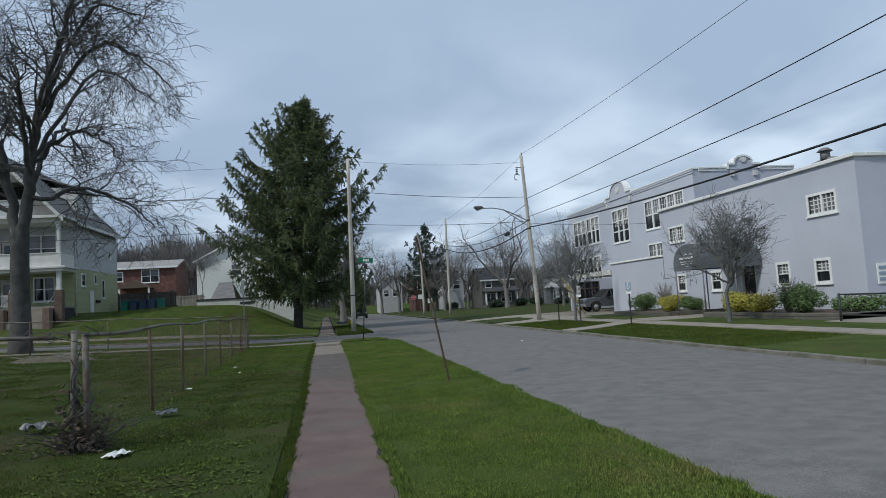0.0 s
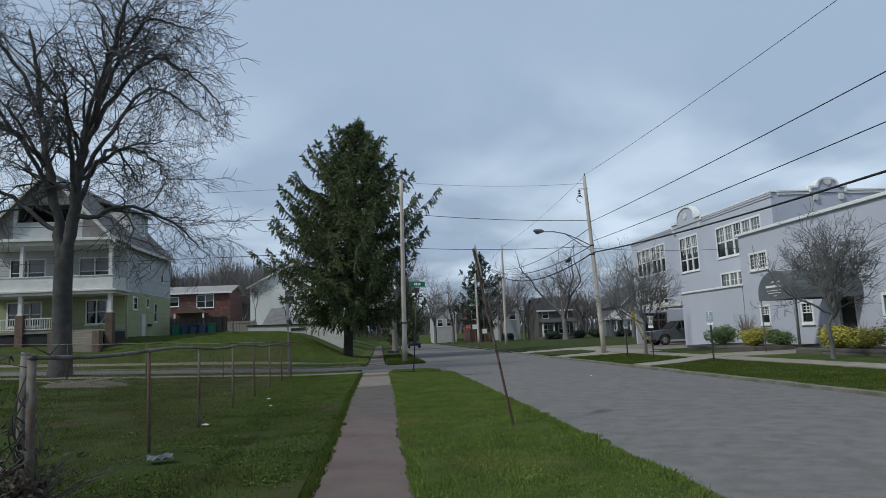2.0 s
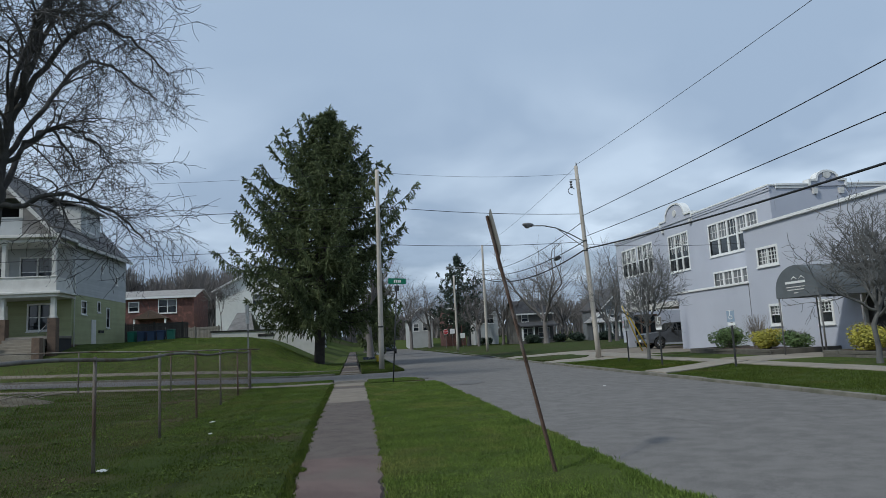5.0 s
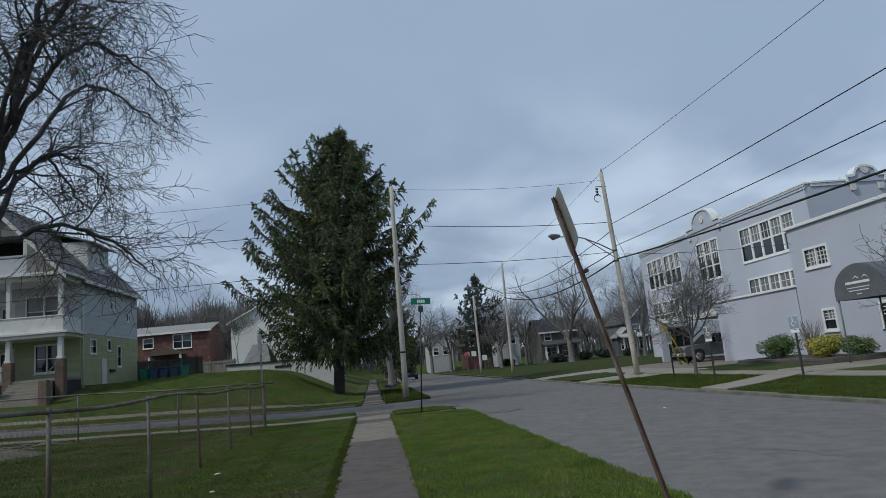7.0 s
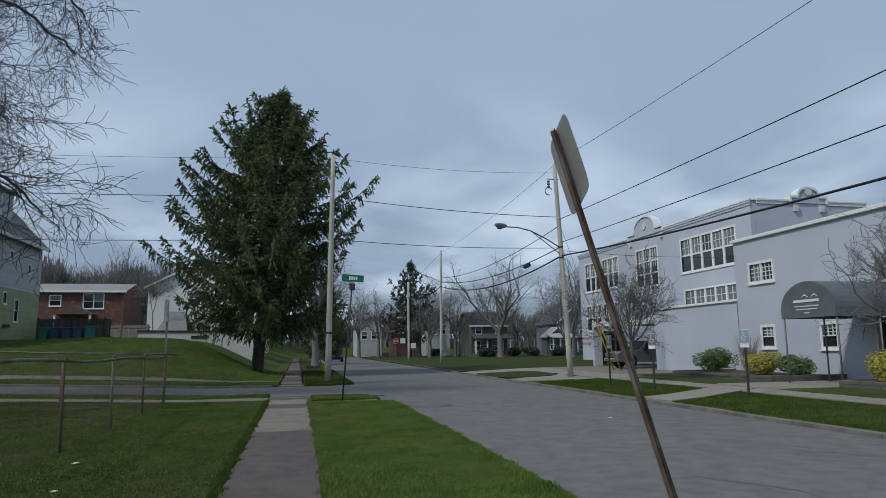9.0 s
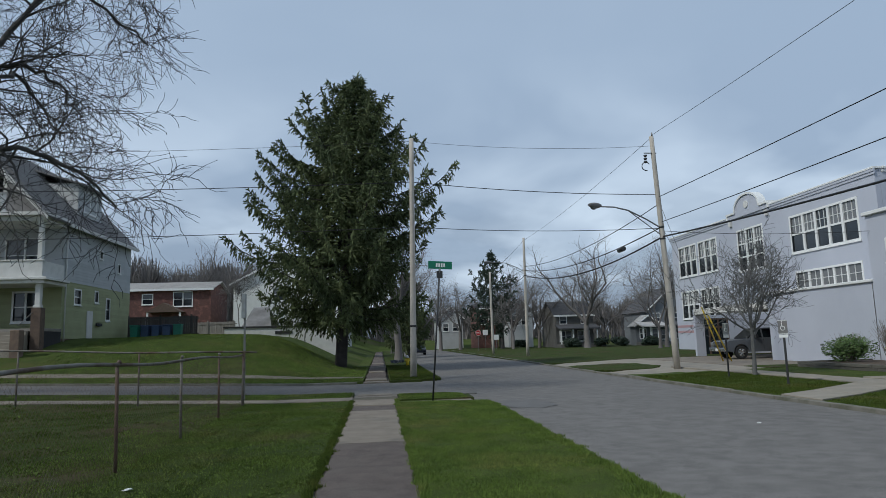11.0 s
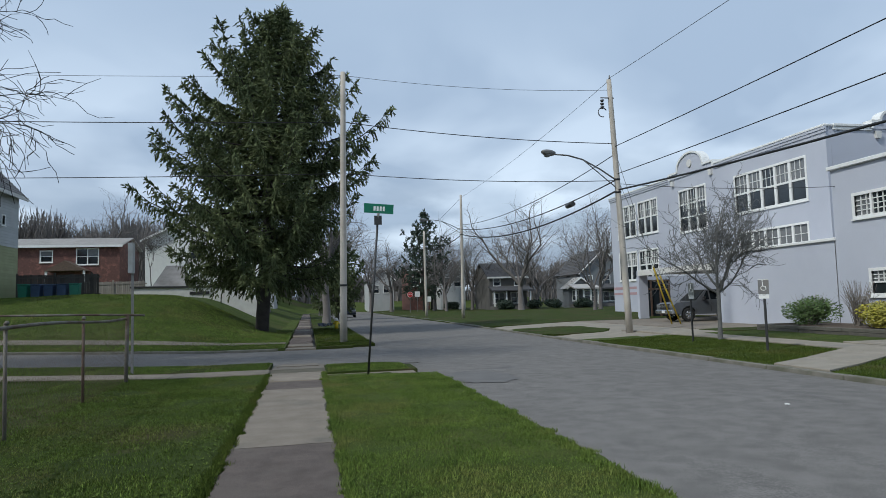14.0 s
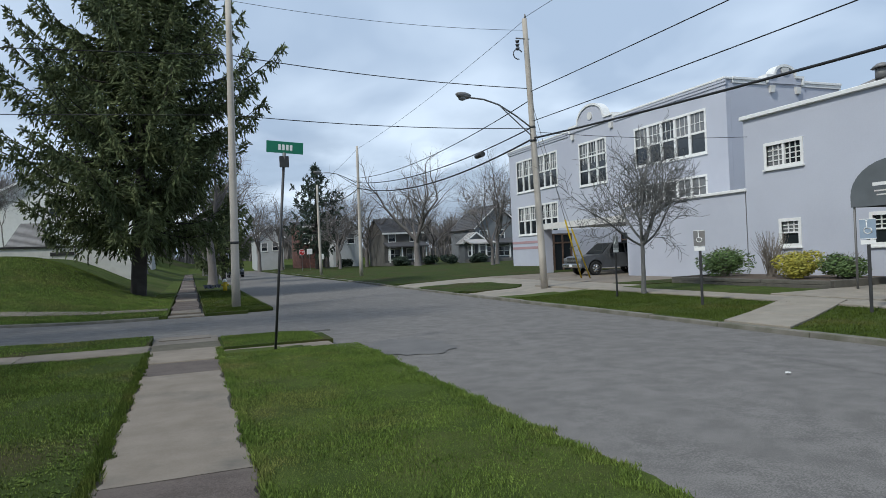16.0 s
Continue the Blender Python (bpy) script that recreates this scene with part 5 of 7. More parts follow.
part("balcony_wall", boxes((XC - 2.5, XC + 2.5, PY + 0.2, PY + 0.4, E2 + 0.12, E2 + 1.35), (XC + 2.3, XC + 2.5, PY + 0.4, HY0, E2 + 0.12, E2 + 1.35), (XC - 2.5, XC - 2.3, PY + 0.4, HY0, E2 + 0.12, E2 + 1.35), (XC - 2.55, XC + 2.55, PY + 0.15, PY + 0.45, E2 + 1.35, E2 + 1.45)), M_SIDING_W, att)
for x in (XC - 2.4, XC + 2.4):
    part("balcony_post", boxes((x - 0.12, x + 0.12, PY + 0.2, PY + 0.45, E2 + 1.45, E2 + 2.8)), M_TRIM, att)
# near-black sheet before the gable wall, painting the recess's shade
part("recess_shade", boxes((XC - 2.3, XC + 2.3, HY0 - 0.15, HY0 - 0.05, E2 + 0.12, E2 + 2.9)), M_DARK, att)
part("gable_face", prism([(XC - 2.75, E2 + 2.8), (XC + 2.75, E2 + 2.8), (XC, RZ - 0.3)], "y", PY + 0.2, PY + 0.35), M_SHINGLE, att)
for sg in (-1, 1):
    part("gable_face", prism([(XC + sg * 2.5, E2 + 0.13), (XC + sg * (HX1 - XC), E2 + 0.13), (XC + sg * 2.75, E2 + 2.8), (XC + sg * 2.5, E2 + 2.8)], "y", PY + 0.2, PY + 0.35), M_SHINGLE, att)
dor = new("dormer"); dor.parent = house
part("dormer_wall", boxes((XC + 1.2, HX1 - 0.9, 62.4, 66.4, E2 + 0.6, E2 + 3.5)), M_SIDING_W, dor)
part("dormer_boards", clapboards(bmesh.new(), "y", 62.4, -1, XC + 1.2, HX1 - 0.9, E2 + 0.6, E2 + 3.5, 0.2), M_TRIM, dor)
shingled(((HX1 - 0.5, 62.1, E2 + 3.4), (HX1 - 0.5, 66.7, E2 + 3.4), (XC + 0.4, 66.7, E2 + 4.6), (XC + 0.4, 62.1, E2 + 4.6)), M_SHINGLE, dor, 10)
window(dor, "x", HX1 - 0.9, 63.4, 65.4, E2 + 1.7, E2 + 3.1, 1, 2, 2, casing=0.1)


def small_house(name, x0, x1, y0, y1, z, h, ridge, axis, wall, roof, label, wins=(), group="", over=0.4, porch_d=0.0, gable_mat=None):
    """A plain gabled house with real openings on its street side (towards -y)."""
    hs = thing(name, (0, 0, 0), label, "house", group)
    part("front_wall", holes_wall(bmesh.new(), "y", y0, 0.25, x0, x1, z - 0.6, z + h, [w[:4] for w in wins]), wall, hs)
    for nm, b in (("back_wall", (x0, x1, y1 - 0.25, y1)), ("side_wall", (x0, x0 + 0.25, y0 + 0.26, y1 - 0.26)), ("side_wall", (x1 - 0.25, x1, y0 + 0.26, y1 - 0.26))):
        part(nm, boxes((*b, z - 0.6, z + h)), wall, hs)
    part("ceiling", boxes((x0 + 0.26, x1 - 0.26, y0 + 0.26, y1 - 0.26, z + h - 0.2, z + h - 0.05)), M_DARK, hs)
    for w in wins:
        window(hs, "y", y0, *w[:4], -1, w[4] if len(w) > 4 else 1, 2, casing=0.11)
    if axis == "y":
        xc = (x0 + x1) / 2
        for s, xe in ((-1, x0 - over), (1, x1 + over)):
            shingled(((xe, y0 - over, z + h - 0.1), (xe, y1 + over, z + h - 0.1), (xc, y1 + over, z + ridge), (xc, y0 - over, z + ridge)), roof, hs, 14)
        for y in (y0 + 0.02, y1 - 0.2):
            part("gable_wall", prism([(x0, z + h), (x1, z + h), (xc, z + ridge - 0.12)], "y", y, y + 0.18), gable_mat or wall, hs)
        for s, xe in ((-1, x0 - over), (1, x1 + over)):
            part("bargeboard", prism([(xe, z + h - 0.22), (xe, z + h), (xc, z + ridge + 0.08), (xc, z + ridge - 0.16)], "y", y0 - over - 0.06, y0 - over), M_WHITE, hs)
    else:
        yc = (y0 + y1) / 2
        for ye in (y0 - over, y1 + over):
            shingled(((x0 - over, ye, z + h - 0.1), (x1 + over, ye, z + h - 0.1), (x1 + over, yc, z + ridge), (x0 - over, yc, z + ridge)), roof, hs, 14)
        for x in (x0 + 0.02, x1 - 0.2):
            part("gable_wall", prism([(y0, z + h), (y1, z + h), (yc, z + ridge - 0.12)], "x", x, x + 0.18), gable_mat or wall, hs)
        part("fascia", boxes((x0 - over, x1 + over, y0 - over - 0.05, y0 - over, z + h - 0.3, z + h - 0.05)), M_WHITE, hs)
    if porch_d:
        pr = new("porch"); pr.parent = hs
        part("porch_floor", boxes((x0, x1, y0 - porch_d, y0 - 0.02, z - 0.4, z + 0.4)), M_DULLHOUSE, pr)
        part("porch_roof", prism([(y0 - porch_d - 0.3, z + 2.85), (y0 - 0.03, z + 3.5), (y0 - 0.03, z + 3.3), (y0 - porch_d - 0.3, z + 2.65)], "x", x0 - 0.2, x1 + 0.2), roof, pr)
        n = 4
        for k in range(n):
            x = x0 + 0.15 + (x1 - x0 - 0.3) * k / (n - 1)
            part("porch_post", boxes((x - 0.1, x + 0.1, y0 - porch_d + 0.05, y0 - porch_d + 0.25, z + 0.4, z + 2.75)), M_WHITE, pr)
    return hs


small_house("dark_brick_house", -46.0, -33.2, 58.0, 70.0, 1.6, 8.0, 11.4, "y", M_DARKBRICK, M_BROWNROOF, "dark red brick house with a brown shingle roof",
            [(-36.4, -35.2, 3.4, 5.2, 1), (-36.4, -35.2, 6.8, 8.4, 1), (-40.4, -39.0, 3.4, 5.2, 1), (-40.4, -39.0, 6.8, 8.4, 1)])
Z1 = 2.4
rh = small_house("brick_house", -34.0, -20.0, 97.0, 105.5, Z1 + 0.2, 6.3, 7.4, "x", M_BRICK, M_ROOFPALE, "two-storey red brick house with a low pale roof",
                 [(-24.3, -22.2, 6.8, 8.4, 2), (-27.9, -26.8, 7.1, 8.2, 1), (-31.8, -30.4, 7.2, 8.5, 1), (-31.8, -30.2, 4.2, 5.6, 2)])
pt = new("porch_hood"); pt.parent = rh
part("hood_roof", prism([(-27.0, 6.0), (-22.9, 6.0), (-24.95, 7.1)], "y", 95.2, 97.0), M_BROWNBRICK, pt)
for x in (-26.9, -23.2):
    part("hood_post", boxes((x, x + 0.2, 95.3, 95.5, 2.0, 6.0)), M_WHITE, pt)
wh = small_house("white_house", -16.7, -4.6, 94.0, 103.0, Z1 + 0.4, 6.2, 9.4, "y", M_WHITE, M_SHINGLE, "white gabled house half hidden by a spruce", [(-12.2, -11.0, 7.0, 8.4, 1)])
# low white building and its slanting end wall on the bank
low = thing("low_garage", (0, 0, 0), "long low white-painted garage wall with a grey roof behind the bank", "garage")
part("front_wall", prism([(-13.2, 0.6), (-13.2, 3.35), (-5.3, 3.25), (-3.0, 1.75), (-3.0, 0.2)], "y", 74.0, 74.3), M_TRIM, low)
part("capping", prism([(-13.3, 3.35), (-13.3, 3.5), (-5.25, 3.4), (-5.3, 3.25)], "y", 73.92, 74.4), M_DARK, low)
part("vent", boxes((-8.9, -7.4, 73.95, 73.998, 2.75, 3.0)), M_DARK, low)
part("side_wall", boxes((-13.2, -12.9, 74.31, 81, 0.6, 3.35)), M_TRIM, low)
shingled(((-12.3, 76.5, 3.4), (-9.6, 76.5, 3.4), (-10.3, 79.5, 5.4), (-11.7, 79.5, 5.4)), M_SHINGLE, low, 22)
shingled(((-12.3, 82.5, 3.4), (-9.6, 82.5, 3.4), (-10.3, 79.5, 5.4), (-11.7, 79.5, 5.4)), M_SHINGLE, low, 22)
# board fences
def board_fence(x0, x1, y, z, h, mat, label, post_w=0.12, step=0.16):
    f = thing("board_fence", (0, y, 0), label, "fence", "board fences on the bank")
    n = int((x1 - x0) / step)
    bm = boxes((-step / 2 + 0.008, step / 2 - 0.008, -0.012, 0.012, 0, 1.0))
    me = bpy.data.meshes.new("board"); bm.to_mesh(me); bm.free(); me.materials.append(mat)
    for k in range(n):
        x = x0 + (k + 0.5) * step
        share("board", me, f, Matrix.Translation((x, 0, z)) @ Matrix.Diagonal((1, 1, h + random.uniform(-0.02, 0.02), 1)))
    k = 0
    x = x0
    while x <= x1 + 0.01:
        part("post", boxes((x - post_w / 2, x + post_w / 2, -0.09, -0.014, z - 0.1, z + h + 0.12)), mat, f)
        x += 2.4
    for zz in (0.3, h - 0.25):
        part("rail", boxes((x0, x1, -0.05, -0.0135, z + zz, z + zz + 0.09)), mat, f)
    return f


board_fence(-19.6, -14.2, 69.6, ground_z(-17, 69.6), 1.75, M_FENCEDARK, "dark weathered board fence behind the bins")
board_fence(-18.4, -13.3, 79.6, ground_z(-16, 79.6) + 0.1, 1.45, M_FENCEWOOD, "pale weathered board fence with posts")

# houses across the far lawn
small_house("far_house", 27.8, 33.8, 118, 127, 0.2, 5.0, 7.3, "x", M_DULLHOUSE, M_SHINGLE_D, "grey-brown two-storey house with a full-width front porch",
            [(28.5, 29.5, 3.8, 4.9, 1), (31.9, 32.9, 3.8, 4.9, 1), (28.4, 30.2, 1.1, 2.6, 2), (31.3, 33.1, 1.1, 2.6, 2)], "far houses", porch_d=2.4)
small_house("far_house", 39.4, 43.2, 114.5, 116.9, 0.2, 2.9, 4.5, "y", M_DARKHOUSE, M_ROOFPALE, "small grey house with a pale porch roof",
            [(40.0, 40.9, 1.2, 2.6, 1), (42.0, 42.9, 1.2, 2.6, 1)], "far houses", porch_d=2.6)
small_house("far_house", 42.6, 50.4, 117.5, 128, 0.2, 5.2, 9.0, "y", M_DARKHOUSE, M_SHINGLE_D, "slate-grey gabled house with white window trim",
            [(43.4, 44.6, 3.6, 5.0, 1), (46.4, 47.6, 3.6, 5.0, 1), (43.0, 45.4, 1.0, 2.4, 2), (46.4, 48.6, 1.0, 2.4, 2)], "far houses", porch_d=1.8)
small_house("far_house", 23.6, 28.2, 136, 146, 0.2, 6.4, 8.8, "y", M_SIDING_W, M_SHINGLE, "pale grey two-storey house far down the street", [(24.4, 25.6, 4.2, 5.8, 1), (26.2, 27.4, 4.2, 5.8, 1)], "far houses")
small_house("far_house", 18.6, 22.4, 140, 150, 0.2, 7.4, 8.4, "x", M_BRICK, M_SHINGLE_D, "red brick building far down the street", [(19.2, 20.2, 4.6, 6.2, 1), (20.8, 21.8, 4.6, 6.2, 1)], "far houses")
small_house("far_house", 12.0, 17.0, 150, 160, 0.2, 5.8, 8.4, "y", M_SIDING_W, M_SHINGLE_D, "white gabled house at the end of the street", [(13, 14, 3.6, 5.0, 1), (15, 16, 3.6, 5.0, 1)], "far houses")
small_house("far_house", -12.0, -5.0, 128, 140, 0.4, 6.0, 8.8, "y", M_SIDING_W, M_SHINGLE_D, "pale house beyond the far walk", [(-9, -8, 3.8, 5.2, 1)], "far houses")
small_house("far_house", 54, 70, 118, 132, 0.2, 6.0, 8.6, "x", M_BRICK, M_SHINGLE_D, "long red brick house behind bare trees", [(56, 57.4, 4, 5.4, 1), (60, 61.4, 4, 5.4, 1)], "far houses")


# ---- vehicles ----
def wheel(parent, x, y, r, w, side):
    wl_ = new("wheel"); wl_.parent = parent
    wl_.matrix_basis = Matrix.Translation((x, y, r))
    bm = bmesh.new()
    prof = [(-w / 2, r * 0.62), (-w / 2, r * 0.93), (-w / 2 + 0.03, r), (w / 2 - 0.03, r), (w / 2, r * 0.93), (w / 2, r * 0.62)]
    n = 22
    rings = [[bm.verts.new((rr * math.cos(2 * math.pi * k / n), yy, rr * math.sin(2 * math.pi * k / n))) for k in range(n)] for yy, rr in prof]
    for a, b in zip(rings, rings[1:]):
        for k in range(n):
            bm.faces.new((a[k], a[(k + 1) % n], b[(k + 1) % n], b[k]))
    bmesh.ops.recalc_face_normals(bm, faces=bm.faces[:])
    part("tyre", bm, M_TYRE, wl_)
    bm = bmesh.new()
    yo = side * (w / 2 - 0.03)
    for k in range(6):
        a = 2 * math.pi * k / 6
        tube(bm, [(0, yo, 0), (r * 0.6 * math.cos(a), yo, r * 0.6 * math.sin(a))], [0.05, 0.06], 5)
    tube(bm, [(r * 0.6 * math.cos(2 * math.pi * k / 20), yo, r * 0.6 * math.sin(2 * math.pi * k / 20)) for k in range(21)], 0.03, 5)
    tube(bm, [(0, yo - 0.04, 0), (0, yo + 0.03, 0)], 0.07, 8)
    part("rim", bm, M_CHROME, wl_)


def lofted(bm, prof, w_of, y_sign=1):
    """A car body: side profile (x, z) pulled across, narrowing with height."""
    L = [bm.verts.new((x, -w_of(z), z)) for x, z in prof]
    R = [bm.verts.new((x, w_of(z), z)) for x, z in prof]
    bm.faces.new(L); bm.faces.new(R[::-1])
    for i in range(len(prof)):
        j = (i + 1) % len(prof)
        bm.faces.new((L[i], R[i], R[j], L[j]))
    bmesh.ops.recalc_face_normals(bm, faces=bm.faces[:])
    bmesh.ops.triangulate(bm, faces=[f for f in bm.faces if len(f.verts) > 4])
    return bm


def arch(cx, r, x0, z0, n=8):
    return [(cx + r * math.cos(math.pi * (1 - k / n)), z0 + r * math.sin(math.pi * (1 - k / n))) for k in range(n + 1)]


def pickup(x, y, z, turn):
    t = thing("pickup_truck", (x, y, z), "dark grey pickup truck with a chrome grille parked under the carport", "truck", rz=turn)
    # nose at x=0, tail at x=5.7
    body = [(0.06, 0.5), *arch(1.0, 0.5, 0, 0.42), *arch(4.45, 0.5, 0, 0.42), (5.7, 0.5), (5.7, 1.18), (3.95, 1.2), (1.75, 1.22), (0.25, 1.12), (0.02, 0.95)]
    part("body", lofted(bmesh.new(), body, lambda v: 0.97 if v < 1.0 else 0.93), M_TRUCK, t)
    cab = [(1.55, 1.2), (2.3, 1.86), (3.75, 1.88), (3.95, 1.2)]
    part("cab", lofted(bmesh.new(), cab, lambda v: 0.92 if v < 1.3 else 0.74), M_TRUCK, t)
    part("windscreen", lofted(bmesh.new(), [(1.56, 1.25), (2.24, 1.82), (2.22, 1.84), (1.54, 1.27)], lambda v: 0.84 if v < 1.5 else 0.68), M_GLASS, t)
    for s in (-1, 1):
        bm = bmesh.new()
        for a, b, c, d in (((1.95, 1.27), (2.4, 1.27), (2.4, 1.78), (2.32, 1.78)), ((2.5, 1.27), (3.1, 1.27), (3.1, 1.79), (2.5, 1.79)), ((3.2, 1.27), (3.8, 1.27), (3.7, 1.79), (3.2, 1.79))):
            bm.faces.new([bm.verts.new((p, s * ((0.92 - (q - 1.2) * 0.27) + 0.008), q)) for p, q in (a, b, c, d)])
        bmesh.ops.solidify(bm, geom=bm.faces[:], thickness=0.012)
        part("side_window", bm, M_GLASS, t)
        part("mirror", boxes((1.9, 2.08, s * 1.0 - 0.1, s * 1.0 + 0.1, 1.25, 1.45), bevel=0.02), M_BLACK, t)
        part("headlight", boxes((-0.01, 0.16, s * 0.74 - 0.2, s * 0.74 + 0.2, 0.82, 1.03), bevel=0.02), M_GLASS2, t)
        for wx in (1.0, 4.45):
            wheel(t, wx, s * 0.86, 0.4, 0.26, s)
        for dx in (2.45, 3.15):
            part("door_seam", boxes((dx, dx + 0.012, s * 0.972 - 0.004, s * 0.972 + 0.004, 0.55, 1.2)), M_DARK, t)
    g = new("grille"); g.parent = t
    part("surround", boxes((-0.03, 0.05, -0.52, 0.52, 0.76, 1.06), bevel=0.015), M_DARK, g)
    for zz in (0.82, 0.9, 0.98):
        part("slat", boxes((-0.045, -0.031, -0.5, 0.5, zz - 0.018, zz + 0.018)), M_CHROME, g)
    part("bumper", boxes((-0.1, 0.12, -0.96, 0.96, 0.48, 0.70), bevel=0.03), M_CHROME, t)
    part("number_plate", boxes((-0.115, -0.101, -0.16, 0.16, 0.52, 0.66)), M_WHITE, t)
    return t


def car(x, y, z, turn, paint, label, group="parked cars"):
    t = thing("parked_car", (x, y, z), label, "car", group, rz=turn)
    body = [(0.05, 0.4), *arch(0.85, 0.38, 0, 0.33), *arch(3.5, 0.38, 0, 0.33), (4.4, 0.42), (4.42, 0.9), (4.2, 1.02), (1.2, 1.0), (0.2, 0.85), (0.0, 0.65)]
    part("body", lofted(bmesh.new(), body, lambda v: 0.88), paint, t)
    part("cabin", lofted(bmesh.new(), [(1.0, 0.98), (1.75, 1.55), (3.5, 1.58), (4.2, 1.0)], lambda v: 0.84 if v < 1.1 else 0.64), paint, t)
    part("windscreen", lofted(bmesh.new(), [(1.02, 1.02), (1.7, 1.53), (1.67, 1.55), (0.98, 1.04)], lambda v: 0.76 if v < 1.3 else 0.6), M_GLASS, t)
    for s in (-1, 1):
        bm = bmesh.new()
        for q in (((1.5, 1.05), (2.35, 1.05), (2.35, 1.5), (1.95, 1.5)), ((2.45, 1.05), (3.9, 1.05), (3.45, 1.5), (2.45, 1.5))):
            bm.faces.new([bm.verts.new((p, s * (0.84 - (v - 1.0) * 0.34 + 0.01), v)) for p, v in q])
        bmesh.ops.solidify(bm, geom=bm.faces[:], thickness=0.01)
        part("side_window", bm, M_GLASS, t)
        part("headlight", boxes((0.02, 0.2, s * 0.66 - 0.14, s * 0.66 + 0.14, 0.66, 0.8), bevel=0.02), M_GLASS2, t)
        for wx in (0.85, 3.5):
            wheel(t, wx, s * 0.8, 0.32, 0.2, s)
    return t


pickup(21.3, 54.75, ground_z(22, 54) - 0.01, 0)
car(5.4, 104, ROAD_Z, 90, M_CARDARK, "dark car parked along the far kerb")

# ---- trees and shrubs ----
def ring_tube(V, Fc, pts, radii, n):
    """Adds a tube to plain lists (quick)."""
    base = len(V)
    m = len(pts)
    for i in range(m):
        a, b = pts[max(0, i - 1)], pts[min(m - 1, i + 1)]
        d = (b - a)
        d = d.normalized() if d.length > 1e-6 else Vector((0, 0, 1))
        u = d.cross(Vector((0.31, 0.17, 0.93))).normalized()
        w = d.cross(u)
        for k in range(n):
            a_ = 2 * math.pi * k / n
            V.append(tuple(pts[i] + (u * math.cos(a_) + w * math.sin(a_)) * radii[i]))
    for i in range(m - 1):
        for k in range(n):
            p, q = base + i * n + k, base + i * n + (k + 1) % n
            Fc.append((p, q, q + n, p + n))


def grow(rng, V, Fc, VT, FT, start, d, length, radius, level, top, cfg):
    """One limb and its children, splitting into finer wood; outer wood droops."""
    nseg = 6 if level < 2 else 4 if level < 4 else 3
    pts, p, dirn = [start.copy()], start.copy(), d.normalized()
    for i in range(nseg):
        wv = Vector((rng.gauss(0, 1), rng.gauss(0, 1), rng.gauss(0, 0.6))) * cfg["crook"] * (0.6 + 0.25 * level)
        pull = cfg["up"][min(level, len(cfg["up"]) - 1)]
        dirn = (dirn + wv * 0.22 + Vector((0, 0, pull)) * 0.18).normalized()
        p = p + dirn * (length / nseg)
        pts.append(p.copy())
    tip = max(radius * (0.48 if level < top else 0.35), cfg.get("fine", 0.006))
    radii = [radius + (tip - radius) * i / nseg for i in range(nseg + 1)]
    if radius > 0.035:
        ring_tube(V, Fc, pts, radii, 9 if level == 0 else 6)
    else:
        ring_tube(VT, FT, pts, radii, 3)
    if level >= top:
        return
    kids = cfg["kids"][min(level, len(cfg["kids"]) - 1)]
    for k in range(kids):
        f = 0.28 + 0.72 * (k + rng.random() * 0.8) / kids if level > 0 else 0.72 + 0.28 * (k + 0.6) / kids
        last = k == kids - 1 and level > 0
        f = 1.0 if last else min(f, 1.0)
        i = min(int(f * nseg), nseg - 1)
        q = pts[i].lerp(pts[i + 1], f * nseg - i)
        ax = (pts[i + 1] - pts[i]).normalized()
        side = ax.cross(Vector((rng.gauss(0, 1), rng.gauss(0, 1), rng.gauss(0, 1)))).normalized()
        ang = radians(rng.uniform(*cfg["angle"][min(level, len(cfg["angle"]) - 1)])) * (0.35 if last else 1.0)
        nd = ax * math.cos(ang) + side * math.sin(ang)
        if level >= 1:
            nd.z += cfg["lift"]
        rr = radii[-1] if last else radii[i] * rng.uniform(*cfg["thin"])
        grow(rng, V, Fc, VT, FT, q, nd, length * rng.uniform(*cfg["short"]), max(rr, 1.4 * cfg.get("fine", 0.006)), level + 1, top, cfg)


def bare_tree(name, x, y, z, trunk_h, r, seed, top, cfg, label, mats=(None, None), group="", extra=None, category="tree"):
    rng = random.Random(seed)
    t = thing(name, (x, y, z), label, category, group)
    V, Fc, VT, FT = [], [], [], []
    # trunk with a flared foot
    pts = [Vector((0, 0, -0.3)), Vector((0, 0, 0.15)), Vector((0.02, 0.0, trunk_h * 0.3)), Vector((rng.uniform(-0.1, 0.1), 0, trunk_h * 0.7)), Vector((rng.uniform(-0.15, 0.15), rng.uniform(-0.1, 0.1), trunk_h))]
    ring_tube(V, Fc, pts, [r * 1.5, r * 1.2, r, r * 0.92, r * 0.88], 12)
    n = cfg["leaders"]
    for k in range(n):
        a = 2 * math.pi * (k + rng.uniform(-0.25, 0.25)) / n + cfg.get("turn", 0)
        tilt = radians(rng.uniform(*cfg["tilt"]))
        d = Vector((math.cos(a) * math.sin(tilt), math.sin(a) * math.sin(tilt), math.cos(tilt)))
        grow(rng, V, Fc, VT, FT, pts[-1] - Vector((0, 0, rng.uniform(0.0, trunk_h * 0.15))), d, cfg["len"] * rng.uniform(0.85, 1.1), r * rng.uniform(0.5, 0.68), 1, top, cfg)
    for q, d, ln, rr in (extra or ()):
        grow(rng, V, Fc, VT, FT, Vector(q), Vector(d), ln, rr, 2, top, cfg)
    data_ob("trunk", V, Fc, mats[0] or M_BARK, t, True)
    tagged(data_ob("twig_crown", VT, FT, mats[1] or M_TWIG, t), kind="stuff")
    return t


